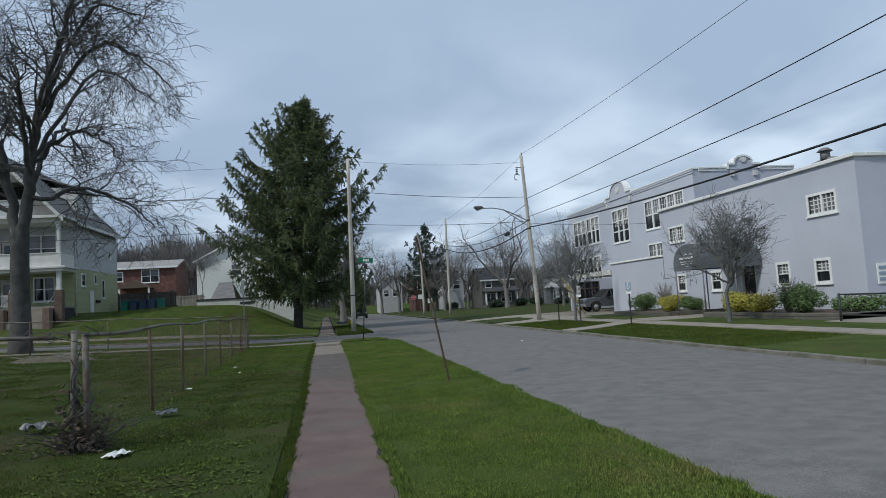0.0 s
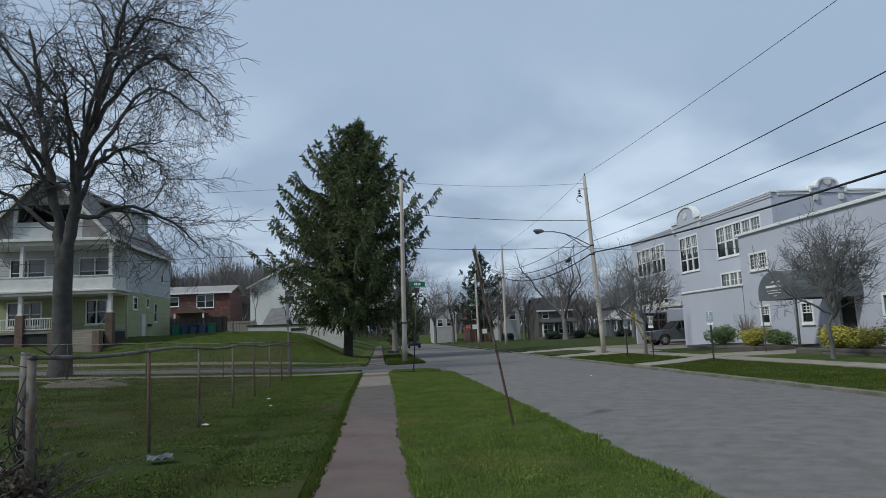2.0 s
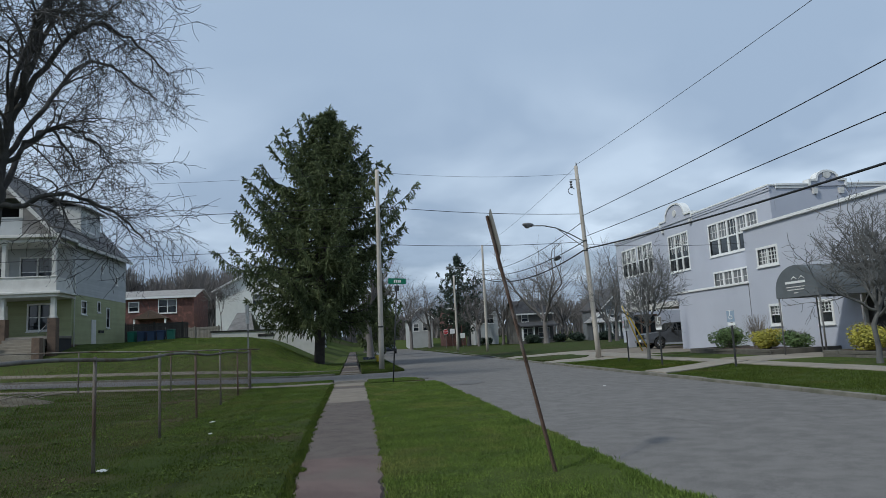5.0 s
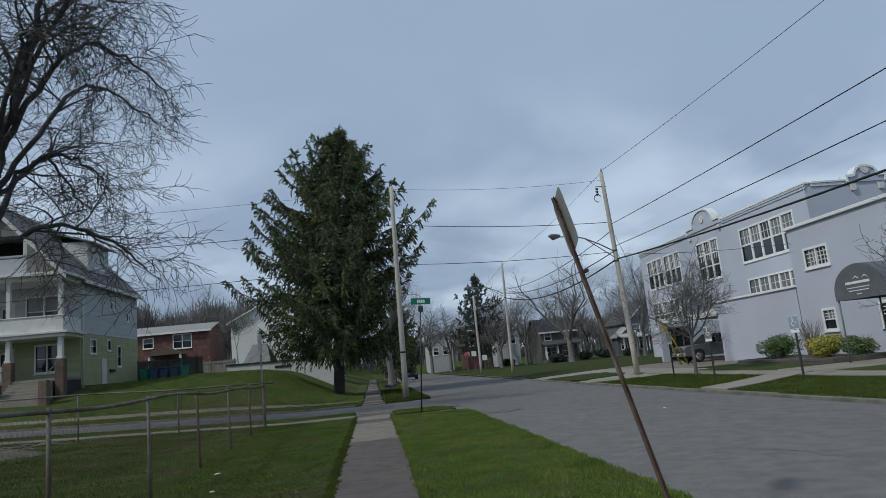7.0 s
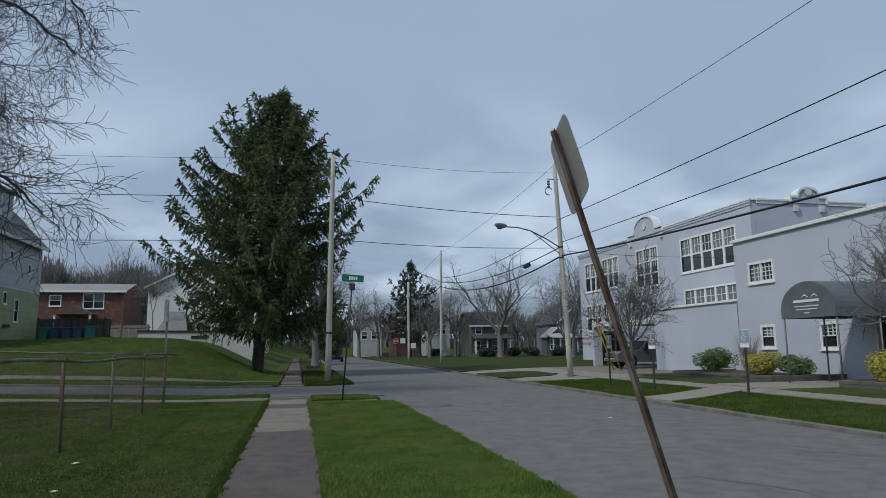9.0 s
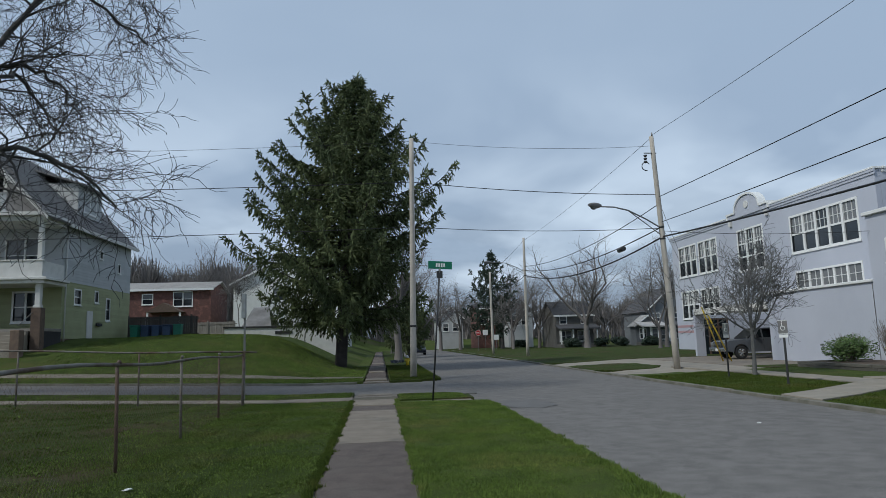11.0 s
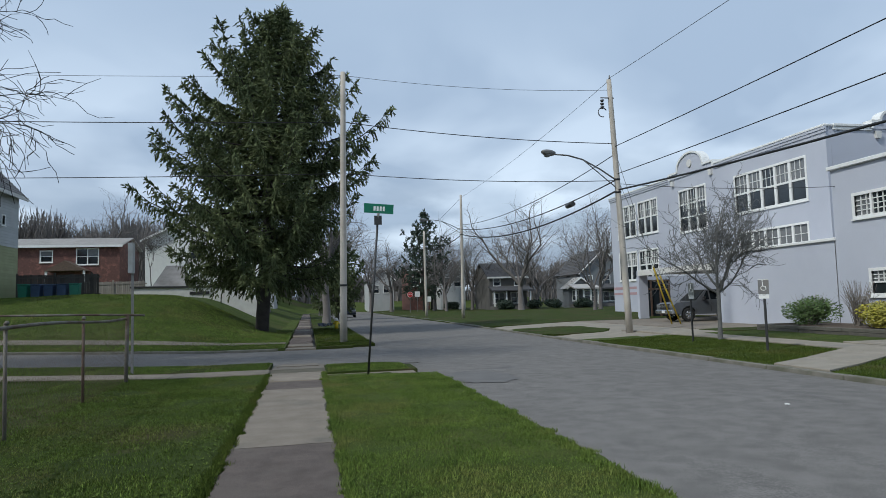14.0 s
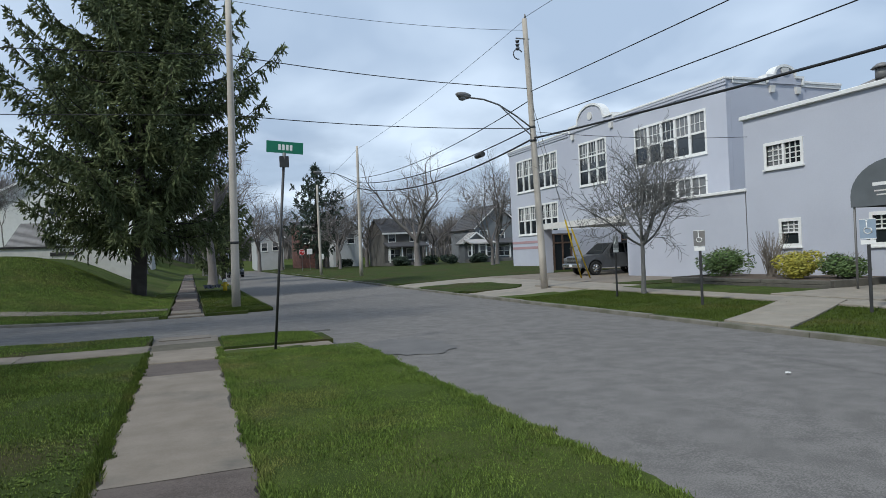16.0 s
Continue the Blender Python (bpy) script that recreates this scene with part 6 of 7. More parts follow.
def shade_tree(x, y, z, seed):
    """A huge old tree: two leaders, long limbs that arch out and over, outer wood hanging down."""
    rng = random.Random(seed)
    t = thing("bare_tree", (x, y, z), "huge bare grey-barked shade tree with drooping twigs", "tree")
    V, Fc, VT, FT = [], [], [], []
    cfg = dict(fine=0.0085, crook=1.0, up=(0, 0, 0.1, -0.25, -0.55, -0.7), kids=(0, 0, 6, 6, 5), angle=((30, 60), (30, 60), (32, 72), (30, 75)), lift=0.05, thin=(0.40, 0.60), short=(0.48, 0.70))
    ring_tube(V, Fc, [Vector((0, 0, -0.3)), Vector((0, 0, 0.2)), Vector((0.03, 0, 2.0)), Vector((0.0, 0, 4.4)), Vector((0.05, 0, 6.2))], [0.72, 0.56, 0.45, 0.43, 0.40], 14)

    def limb(pts, r0, r1, kids, length, level):
        """A long limb through its bends, with side wood along it."""
        fine = []
        for i in range(len(pts) - 1):
            p0, p1, p2, p3 = pts[max(0, i - 1)], pts[i], pts[i + 1], pts[min(len(pts) - 1, i + 2)]
            for k in range(5):
                u = k / 5
                fine.append(0.5 * (2 * p1 + (p2 - p0) * u + (2 * p0 - 5 * p1 + 4 * p2 - p3) * u * u + (3 * p1 - p0 - 3 * p2 + p3) * u ** 3)
                            + Vector((rng.gauss(0, 0.07), rng.gauss(0, 0.07), rng.gauss(0, 0.07))))
        fine.append(pts[-1])
        m = len(fine)
        ring_tube(V, Fc, fine, [r0 + (r1 - r0) * (i / (m - 1)) ** 0.8 for i in range(m)], 8)
        for k in range(kids):
            f = 0.22 + 0.78 * (k + rng.random()) / kids
            i = min(int(f * (m - 1)), m - 2)
            q = fine[i].lerp(fine[i + 1], f * (m - 1) - i)
            ax = (fine[i + 1] - fine[i]).normalized()
            side = ax.cross(Vector((rng.gauss(0, 1), rng.gauss(0, 1), rng.gauss(0, 1)))).normalized()
            ang = radians(rng.uniform(25, 65))
            rr = (r0 + (r1 - r0) * f) * rng.uniform(0.32, 0.5)
            grow(rng, V, Fc, VT, FT, q, ax * math.cos(ang) + side * math.sin(ang) + Vector((0, 0, 0.15)), length * rng.uniform(0.6, 1.15) * (1.15 - 0.45 * f), rr, level, 5, cfg)
        return fine

    left = limb([Vector(p) for p in ((-0.05, 0, 5.4), (-0.6, 0.4, 8.2), (-1.3, 0.8, 11.3), (-2.1, 1.4, 15.0), (-3.0, 2.0, 18.6))], 0.32, 0.07, 14, 3.6, 3)
    right = limb([Vector(p) for p in ((0.1, 0, 5.4), (0.55, -0.3, 8.2), (1.0, -0.6, 10.9), (1.8, -1.0, 13.5), (2.8, -1.5, 16.4), (3.6, -2.0, 18.6))], 0.34, 0.07, 14, 3.6, 3)
    # compass angle, height where it leaves, reach, greatest height, height of the tip
    for az, z0, reach, peak, end, r0 in ((-4, 11.2, 6.7, 15.7, 13.2, 0.16), (2, 7.4, 6.0, 8.2, 6.2, 0.15), (12, 9.4, 4.4, 11.4, 9.6, 0.13), (-20, 13.0, 5.4, 17.2, 16.4, 0.12),
                                         (184, 10.4, 8.6, 14.0, 10.0, 0.17), (172, 7.0, 7.0, 9.6, 7.2, 0.14), (200, 13.0, 6.0, 18.0, 17.0, 0.12), (-75, 8.4, 7.4, 12.4, 10.4, 0.15), (-48, 10.2, 6.6, 15.0, 13.2, 0.14),
                                         (88, 8.4, 8.0, 12.6, 11.0, 0.15), (48, 9.2, 7.4, 15.4, 14.4, 0.14), (130, 9.6, 7.6, 14.6, 13.0, 0.13), (230, 9.0, 7.4, 14.0, 13.0, 0.13), (70, 13.5, 4.4, 19.0, 19.6, 0.11)):
        lead = right if abs((az + 180) % 360 - 180) < 90 else left
        c = min(lead, key=lambda p: abs(p.z - z0))
        d = Vector((math.cos(radians(az)), math.sin(radians(az)), 0))
        limb([c, c + d * reach * 0.22 + Vector((0, 0, (peak - c.z) * 0.55)), c + d * reach * 0.52 + Vector((0, 0, peak - c.z)), c + d * reach * 0.80 + Vector((0, 0, (peak * 0.6 + end * 0.4) - c.z)), c + d * reach + Vector((0, 0, end - c.z))],
             r0, 0.03, 17, 3.1, 3)
    data_ob("trunk", V, Fc, M_BARK, t, True)
    tagged(data_ob("twig_crown", VT, FT, M_TWIG, t), kind="stuff")
    return t


shade_tree(-15.2, 37.6, ground_z(-15.2, 37.6), 11)
YOUNG = dict(fine=0.0062, crook=0.95, up=(0, 0.55, 0.3, 0.15, 0.05), kids=(5, 7, 6, 5), angle=((20, 40), (28, 60), (30, 70)), lift=0.12, thin=(0.42, 0.58), short=(0.48, 0.66), leaders=9, tilt=(8, 76), len=2.2)
bare_tree("young_tree", 15.15, 40.1, 0.05, 1.95, 0.075, 5, 4, YOUNG, "young bare street tree with a fine upswept crown", (M_TWIG3, M_TWIG3), "street trees")
YOUNG2 = dict(YOUNG, len=2.1, leaders=10)
bare_tree("young_tree", 17.2, 27.2, 0.08, 1.8, 0.085, 8, 4, YOUNG2, "young bare street tree with a dense rounded crown", (M_TWIG3, M_TWIG3), "street trees")
MID = dict(crook=0.8, up=(0, 0.3, 0.15, 0.0, -0.1), kids=(4, 6, 7, 6), angle=((20, 45), (28, 60), (30, 65)), lift=0.12, thin=(0.38, 0.56), short=(0.5, 0.7), leaders=4, tilt=(12, 48), len=6.0)
for x, y, h, r, seed, ln in ((29.6, 108, 3.6, 0.42, 21, 6.6), (33.5, 92, 2.6, 0.2, 22, 5.6), (36.5, 97, 2.8, 0.24, 23, 6.2), (52, 132, 4, 0.4, 24, 7.0), (26.0, 122, 3, 0.25, 35, 5.5), (34.8, 116, 3, 0.25, 36, 5.5), (20.5, 116, 2.5, 0.2, 37, 4.2),
                             (24, 134, 4, 0.35, 25, 6), (11.5, 140, 4, 0.3, 26, 6), (14.5, 134, 3.5, 0.3, 27, 5.5), (1.9, 78, 4.0, 0.33, 28, 5.2), (-4.5, 100, 4.5, 0.35, 29, 6.5),
                             (-25.5, 112, 5, 0.3, 30, 5.0), (-15.4, 91, 3.4, 0.06, 31, 2.6), (-13.0, 112, 5, 0.4, 32, 5.6), (2.2, 118, 4, 0.35, 33, 6.0), (21.0, 128, 3.5, 0.3, 34, 5.5)):
    # far trees share the woods' bark, paled for haze
    bare_tree("bare_tree", x, y, ground_z(x, y), h, r, seed, 4, dict(MID, len=ln), "bare grey street tree with a spreading crown", (M_WOODS, M_WOODS), "far bare trees")


def spray(V, Fc, p, d, ln, w, rng):
    """A needle-clad twig: a slim three-sided spindle."""
    d = d.normalized()
    u = d.cross(Vector((rng.gauss(0, 1), rng.gauss(0, 1), rng.gauss(0, 1)))).normalized()
    v = d.cross(u)
    o = len(V)
    m = p + d * ln * 0.42
    V += [tuple(p), tuple(m + u * w), tuple(m - u * 0.5 * w + v * 0.5 * w), tuple(m - u * 0.5 * w - v * 0.5 * w), tuple(p + d * ln)]
    Fc += [(o, o + 1, o + 2), (o, o + 2, o + 3), (o, o + 3, o + 1), (o + 4, o + 2, o + 1), (o + 4, o + 3, o + 2), (o + 4, o + 1, o + 3)]


def conifer(name, x, y, z, h, low, spread, seed, branches, per, lean, mat, label, droop=0.30, size=1.0, taper=(0.72, 0.82, 1.0, 0.86, 0.64, 0.32, 0.02)):
    """Boughs in tiers that sweep down and out and turn up at the tip, hung with curtains of needle sprays. taper: bough length from the lowest tier to the top."""
    rng = random.Random(seed)
    t = thing(name, (x, y, z), label, "tree", "conifers")
    V, Fc, N, NF = [], [], [], []
    trunk = [Vector((lean * (k / 8), 0, h * k / 8 - (0.3 if k == 0 else 0))) for k in range(9)]
    ring_tube(V, Fc, trunk, [0.021 * h * (1 - 0.93 * k / 8) for k in range(9)], 10)
    tiers = max(8, branches // 7)
    for b in range(branches):
        f = clamp01(((b * tiers // branches) + 0.5 + rng.gauss(0, 0.20)) / tiers) ** 0.92
        zz = low + (h - 0.4 - low) * f
        c = Vector((lean * zz / h, 0, zz))
        a = b * 2.399 + rng.uniform(-0.25, 0.25)
        g = f * (len(taper) - 1)
        gi = min(int(g), len(taper) - 2)
        prof = taper[gi] + (taper[gi + 1] - taper[gi]) * (g - gi)
        clus = noise.noise(Vector((1.4 * math.cos(a), 1.4 * math.sin(a), zz * 0.5 + seed)))
        L = max(0.4, spread * prof * rng.uniform(0.66, 1.10) * (1 + 0.48 * clus) * (1 - 0.10 * math.cos(a)))
        up0 = -0.16 + 0.62 * f ** 1.5 + rng.gauss(0, 0.08)
        turn_up = rng.uniform(0.10, 0.34)
        out_h = Vector((math.cos(a), math.sin(a), 0))
        side_h = Vector((-math.sin(a), math.cos(a), 0))
        n = 7
        pts = [c + out_h * L * (i / n) + Vector((0, 0, L * (up0 * (i / n) - droop * (i / n) * (1 - i / n) * 1.6 + turn_up * (i / n) ** 3))) for i in range(n + 1)]
        ring_tube(V, Fc, pts, [max(0.014, 0.04 * (L / 4 + 0.3) * (1 - 0.85 * i / n)) for i in range(n + 1)], 4)
        twigs = max(5, int(per * (0.2 + L / spread)))
        for k in range(twigs):
            s = 0.16 + 0.84 * ((k + rng.random()) / twigs) ** 0.8
            i = min(int(s * n), n - 1)
            p = pts[i].lerp(pts[i + 1], s * n - i)
            out = (pts[i + 1] - pts[i]).normalized()
            # side twigs spread flat, the older ones hang as curtains
            wl_ = (0.30 + 0.95 * (1 - s) ** 0.7 * min(1.0, L / 3)) * rng.uniform(0.6, 1.2)
            hang = rng.random() < 0.45
            td = out * rng.uniform(0.3, 0.8) + side_h * (1 if k % 2 else -1) * (rng.uniform(0.1, 0.4) if hang else rng.uniform(0.6, 1.0)) + Vector((0, 0, rng.uniform(-1.5, -0.7) if hang else rng.uniform(-0.35, 0.10)))
            td.normalize()
            m = max(5, int(wl_ * 13))
            for q in range(m):
                u = (q + rng.random()) / m
                base = p + td * wl_ * u + Vector((0, 0, -0.30 * wl_ * u * u))
                d = td + Vector((rng.gauss(0, 0.42), rng.gauss(0, 0.42), rng.gauss(-0.3, 0.36)))
                spray(N, NF, base, d, rng.uniform(0.20, 0.42) * size, rng.uniform(0.040, 0.075) * size, rng)
        # upturned tip
        tip = (pts[-1] - pts[-2]).normalized()
        for k in range(18):
            spray(N, NF, pts[-1] - tip * 0.05 * k, tip * 0.9 + Vector((rng.gauss(0, 0.4), rng.gauss(0, 0.4), rng.gauss(0.1, 0.4))), 0.30 * size, 0.06 * size, rng)
    for k in range(40):
        spray(N, NF, Vector((lean, 0, h - 0.05 * k)), Vector((rng.gauss(0, 0.6), rng.gauss(0, 0.6), 0.8)), 0.5 * size, 0.07 * size, rng)
    data_ob("trunk", V, Fc, M_SPRUCEBARK, t, True)
    tagged(data_ob("crown", N, NF, mat, t), kind="stuff")
    return t


conifer("spruce", -2.45, 60.0, 0.35, 20.2, 3.4, 7.2, 3, 190, 66, 1.3, M_NEEDLE, "tall dark green spruce with ragged drooping branches")
conifer("spruce", 18.6, 124.0, 0.2, 15.9, 2.5, 4.6, 4, 84, 13, 0.3, M_NEEDLE2, "far dark conifer with open tiers of branches", 0.15, 1.5)
conifer("spruce", 3.4, 92.0, 0.0, 10.0, 1.2, 3.2, 6, 80, 12, 0.2, M_NEEDLE, "dark conifer beyond the tall spruce", 0.3, 1.4)


def shrub(x, y, z, rx, ry, h, seed, mat, label, n=1500, leaf=0.052, twigs=60, group="shrubs along the building"):
    rng = random.Random(seed)
    t = thing("shrub", (x, y, z), label, "shrub", group)
    V, Fc = [], []
    for k in range(twigs):
        a, e = rng.uniform(0, 2 * math.pi), rng.uniform(0.25, 1.0)
        tip = Vector((rx * math.cos(a) * e * rng.uniform(0.5, 1), ry * math.sin(a) * e * rng.uniform(0.5, 1), h * rng.uniform(0.55, 1.05)))
        b = Vector((rng.uniform(-0.15, 0.15) * rx, rng.uniform(-0.15, 0.15) * ry, -0.05))
        mid = b.lerp(tip, 0.5) + Vector((rng.gauss(0, 0.05), rng.gauss(0, 0.05), 0.08))
        ring_tube(V, Fc, [b, mid, tip], [0.012, 0.008, 0.004], 3)
    tagged(data_ob("stem_tangle", V, Fc, M_TWIG2, t), kind="stuff")
    if n:
        N, NF = [], []
        lumps = [(rng.uniform(-0.55, 0.55) * rx, rng.uniform(-0.55, 0.55) * ry, rng.uniform(0.22, 0.66) * h, rng.uniform(0.3, 0.52)) for _ in range(14)]
        for k in range(int(n * 2.2)):
            cx, cy, cz, s = rng.choice(lumps)
            d = Vector((rng.gauss(0, 1), rng.gauss(0, 1), rng.gauss(0, 1))).normalized()
            rad = s * rng.uniform(0.75, 1.1)
            p = Vector((cx + d.x * rad * rx, cy + d.y * rad * ry, max(0.02, cz + d.z * rad * h * 0.75)))
            nrm = (d + Vector((rng.gauss(0, 0.6), rng.gauss(0, 0.6), rng.gauss(0, 0.6) + 0.3))).normalized()
            u = nrm.cross(Vector((0.2, 0.4, 0.9))).normalized(); v = nrm.cross(u)
            o = len(N)
            l1 = leaf * rng.uniform(0.7, 1.3)
            N += [tuple(p - u * l1), tuple(p + v * l1 * 0.5), tuple(p + u * l1), tuple(p - v * l1 * 0.5)]
            NF.append((o, o + 1, o + 2, o + 3))
        tagged(data_ob("foliage", N, NF, mat, t), kind="stuff")
    return t


BZ = 0.33
shrub(20.9, 42.3, BZ, 1.1, 1.25, 1.25, 1, M_LEAF_G, "rounded pale green shrub in the planting bed", 2600)
shrub(21.3, 40.3, BZ, 0.9, 0.9, 1.7, 2, M_LEAF_G, "bare twiggy shrub in the planting bed", 0, twigs=160)
shrub(20.8, 38.6, BZ, 0.9, 0.95, 1.05, 3, M_LEAF_Y, "yellow flowering forsythia in the planting bed", 2200)
shrub(21.4, 37.2, BZ, 0.9, 0.9, 0.9, 4, M_LEAF_G, "dark green shrub in the planting bed", 1500)
shrub(20.6, 31.7, BZ, 0.9, 1.0, 1.1, 5, M_LEAF_Y, "yellow flowering forsythia by the entrance", 2200)
shrub(20.6, 30.0, BZ, 0.9, 1.05, 1.05, 6, M_LEAF_Y, "yellow flowering forsythia in the planting bed", 2200)
shrub(20.9, 28.2, BZ, 0.9, 0.9, 1.5, 7, M_LEAF_G, "twiggy half-bare shrub in the planting bed", 400, twigs=140)
shrub(20.7, 26.9, BZ, 1.0, 1.1, 1.35, 8, M_LEAF_G, "rounded yellow-green shrub in the planting bed", 2600)
shrub(21.3, 24.6, BZ, 1.0, 1.2, 0.7, 9, M_LEAF_G, "low green shrub in the planting bed", 1600)
shrub(-17.4, 84.5, ground_z(-17, 84), 1.6, 1.2, 1.6, 10, M_LEAF_G, "bare brown shrub by the board fence", 0, twigs=120, group="shrubs on the bank")
for k, (x, y) in enumerate(((36.2, 112.5), (29.5, 114.6), (33.8, 114.5), (24.8, 132), (40.5, 111.5))):
    shrub(x, y, 0.2, 1.5, 1.2, 1.4, 20 + k, M_NEEDLE2, "dark hedge shrub before a far house", 900, 0.16, 30, "far hedges")

# wooded rise on the skyline
def woods(x0, x1, y0, y1, n, h, seed, label, z0):
    rng = random.Random(seed)
    V, Fc = [], []
    for k in range(n):
        x, y = rng.uniform(x0, x1), rng.uniform(y0, y1)
        zb = z0(x, y)
        hh = h * rng.uniform(0.7, 1.15)
        ring_tube(V, Fc, [Vector((x, y, zb - 1)), Vector((x, y, zb + hh * 0.6))], [0.28, 0.14], 3)
        wide = hh * rng.uniform(0.22, 0.32)
        for j in range(84):
            a, e = rng.uniform(0, 2 * math.pi), math.sqrt(rng.random())
            top_z = hh * (0.42 + 0.58 * math.sqrt(max(0.0, 1 - e * e)) * rng.uniform(0.55, 1.0))
            tip = Vector((x + math.cos(a) * wide * e, y + math.sin(a) * wide * e, zb + top_z))
            b = Vector((x + math.cos(a) * wide * e * 0.35, y + math.sin(a) * wide * e * 0.35, zb + top_z * rng.uniform(0.45, 0.72)))
            ring_tube(V, Fc, [b, b.lerp(tip, 0.5) + Vector((rng.gauss(0, 0.3), 0, hh * 0.02)), tip], [0.10, 0.075, 0.04], 3)
        for j in range(26):
            a, e = rng.uniform(0, 2 * math.pi), math.sqrt(rng.random()) * hh * 0.38
            b = Vector((x + math.cos(a) * e, y + math.sin(a) * e, zb - 0.6))
            tip = b + Vector((rng.gauss(0, 0.5), rng.gauss(0, 0.5), rng.uniform(1.6, hh * 0.46)))
            ring_tube(V, Fc, [b, b.lerp(tip, 0.5), tip], [0.14, 0.12, 0.05], 3)
    ob = data_ob("woods", V, Fc, M_WOODS)
    return tagged(ob, label, "woods", "", "stuff")


woods(-95, -8, 150, 200, 190, 14, 1, "bare brown woods on the rise behind the houses", lambda x, y: 6.0 + (y - 150) * 0.06)
woods(-8, 30, 180, 225, 60, 10, 2, "bare brown woods at the end of the street", lambda x, y: 1.4)
woods(30, 110, 160, 210, 110, 10, 3, "bare brown woods behind the far houses", lambda x, y: 1.2)
rise = structure(sheet("wooded_rise", steps(-140, 0, 8), steps(120, 260, 8), lambda x, y: 6.5 * smooth((y - 122) / 34) * smooth((-x - 8) / 26) + 0.05 * max(0, y - 150) * smooth((-x - 8) / 30) - 0.3, M_GRASS_FAR), "dull brown-green wooded rise", "hill")

# ---- grass, weeds and litter ----
def blades(name, n, region, height, mat, label, seed, width=0.006, worn=0.0):
    """Loose grass blades as slim triangles, with some lean."""
    rng = np.random.RandomState(seed)
    P = region(rng, n)
    if worn:
        bare = np.array([noise.noise(Vector((x * 0.55, y * 0.45, 2.2))) + 0.6 * noise.noise(Vector((x * 1.9, y * 1.6, 8.0))) for x, y in P])
        P = P[rng.uniform(0, 1, n) > worn * np.clip((bare + 0.05) * 2.2, 0, 1)]
    n = len(P)
    z = np.array([ground_z(x, y) for x, y in P])
    a = rng.uniform(0, 2 * np.pi, n)
    h = height(P, rng)
    w = width * rng.uniform(0.7, 1.5, n)
    lean = rng.uniform(0.15, 0.9, n) * h
    b = rng.uniform(0, 2 * np.pi, n)
    V = np.zeros((n, 3, 3))
    V[:, 0] = np.c_[P[:, 0] - np.cos(a) * w, P[:, 1] - np.sin(a) * w, z - 0.005]
    V[:, 1] = np.c_[P[:, 0] + np.cos(a) * w, P[:, 1] + np.sin(a) * w, z - 0.005]
    V[:, 2] = np.c_[P[:, 0] + np.cos(b) * lean, P[:, 1] + np.sin(b) * lean, z + h]
    F = np.arange(n * 3).reshape(n, 3)
    me = bpy.data.meshes.new(name)
    me.vertices.add(n * 3)
    me.vertices.foreach_set("co", V.reshape(-1))
    me.loops.add(n * 3)
    me.loops.foreach_set("vertex_index", F.reshape(-1))
    me.polygons.add(n)
    me.polygons.foreach_set("loop_start", np.arange(0, n * 3, 3))
    me.update()
    me.validate()
    me.materials.append(mat)
    return tagged(new(name, me), label, "grass", "", "stuff")


def clump(P):
    return np.array([0.5 + 0.5 * noise.noise(Vector((x * 1.3, y * 1.3, 0.7))) for x, y in P])


def strip(x0, x1, y0, y1, power=1.6):
    def f(rng, n):
        u = rng.uniform(0, 1, n) ** power
        return np.c_[rng.uniform(x0, x1, n), y0 + (y1 - y0) * u]
    return f


blades("verge_grass", 340000, strip(0.64, 3.40, 4.5, 34.2, 1.05), lambda P, r: (0.013 + 0.022 * clump(P)) * r.uniform(0.5, 1.4, len(P)), M_BLADE, "short green grass blades of the verge", 1, 0.0044)
blades("lawn_grass", 360000, strip(-9.5, -0.62, 7.0, 35.7, 1.15), lambda P, r: (0.013 + 0.028 * clump(P)) * r.uniform(0.6, 1.3, len(P)), M_BLADE_DULL, "short green grass blades of the fenced lawn", 2, 0.0048, 0.85)
blades("lawn_grass", 110000, strip(-30, -9.5, 8.0, 35.6, 1.2), lambda P, r: (0.025 + 0.05 * clump(P)) * r.uniform(0.6, 1.3, len(P)), M_BLADE_DULL, "short green grass blades deep in the fenced lawn", 13, 0.011, 0.9)
blades("lawn_grass", 90000, strip(-18, -0.7, 46.0, 64.0, 1.3), lambda P, r: (0.03 + 0.05 * clump(P)) * r.uniform(0.6, 1.3, len(P)), M_BLADE, "green grass blades of the bank", 3, 0.014)
blades("verge_grass", 80000, strip(11.5, 15.2, 18.0, 43.4, 1.0), lambda P, r: (0.02 + 0.035 * clump(P)) * r.uniform(0.6, 1.3, len(P)), M_BLADE_DULL, "green grass blades of the opposite verge", 4, 0.009)
blades("lawn_grass", 130000, strip(-5.2, -0.66, 20.0, 35.7, 0.8), lambda P, r: (0.014 + 0.024 * clump(P)) * r.uniform(0.5, 1.4, len(P)), M_BLADE, "fresh green grass blades of the lawn near the corner", 16, 0.0052, 0.7)
blades("verge_grass", 40000, strip(-22, -0.8, 36.65, 38.95, 1.0), lambda P, r: (0.02 + 0.03 * clump(P)) * r.uniform(0.6, 1.3, len(P)), M_BLADE, "green grass blades beside the side street", 17, 0.009)
blades("verge_grass", 14000, strip(0.8, 2.9, 35.35, 37.5, 1.0), lambda P, r: (0.015 + 0.03 * clump(P)) * r.uniform(0.6, 1.3, len(P)) * (np.hypot(np.maximum(P[:, 0] - 1.6, 0), np.maximum(P[:, 1] - 36.2, 0)) < 1.45), M_BLADE, "green grass blades of the worn corner patch", 18, 0.007)
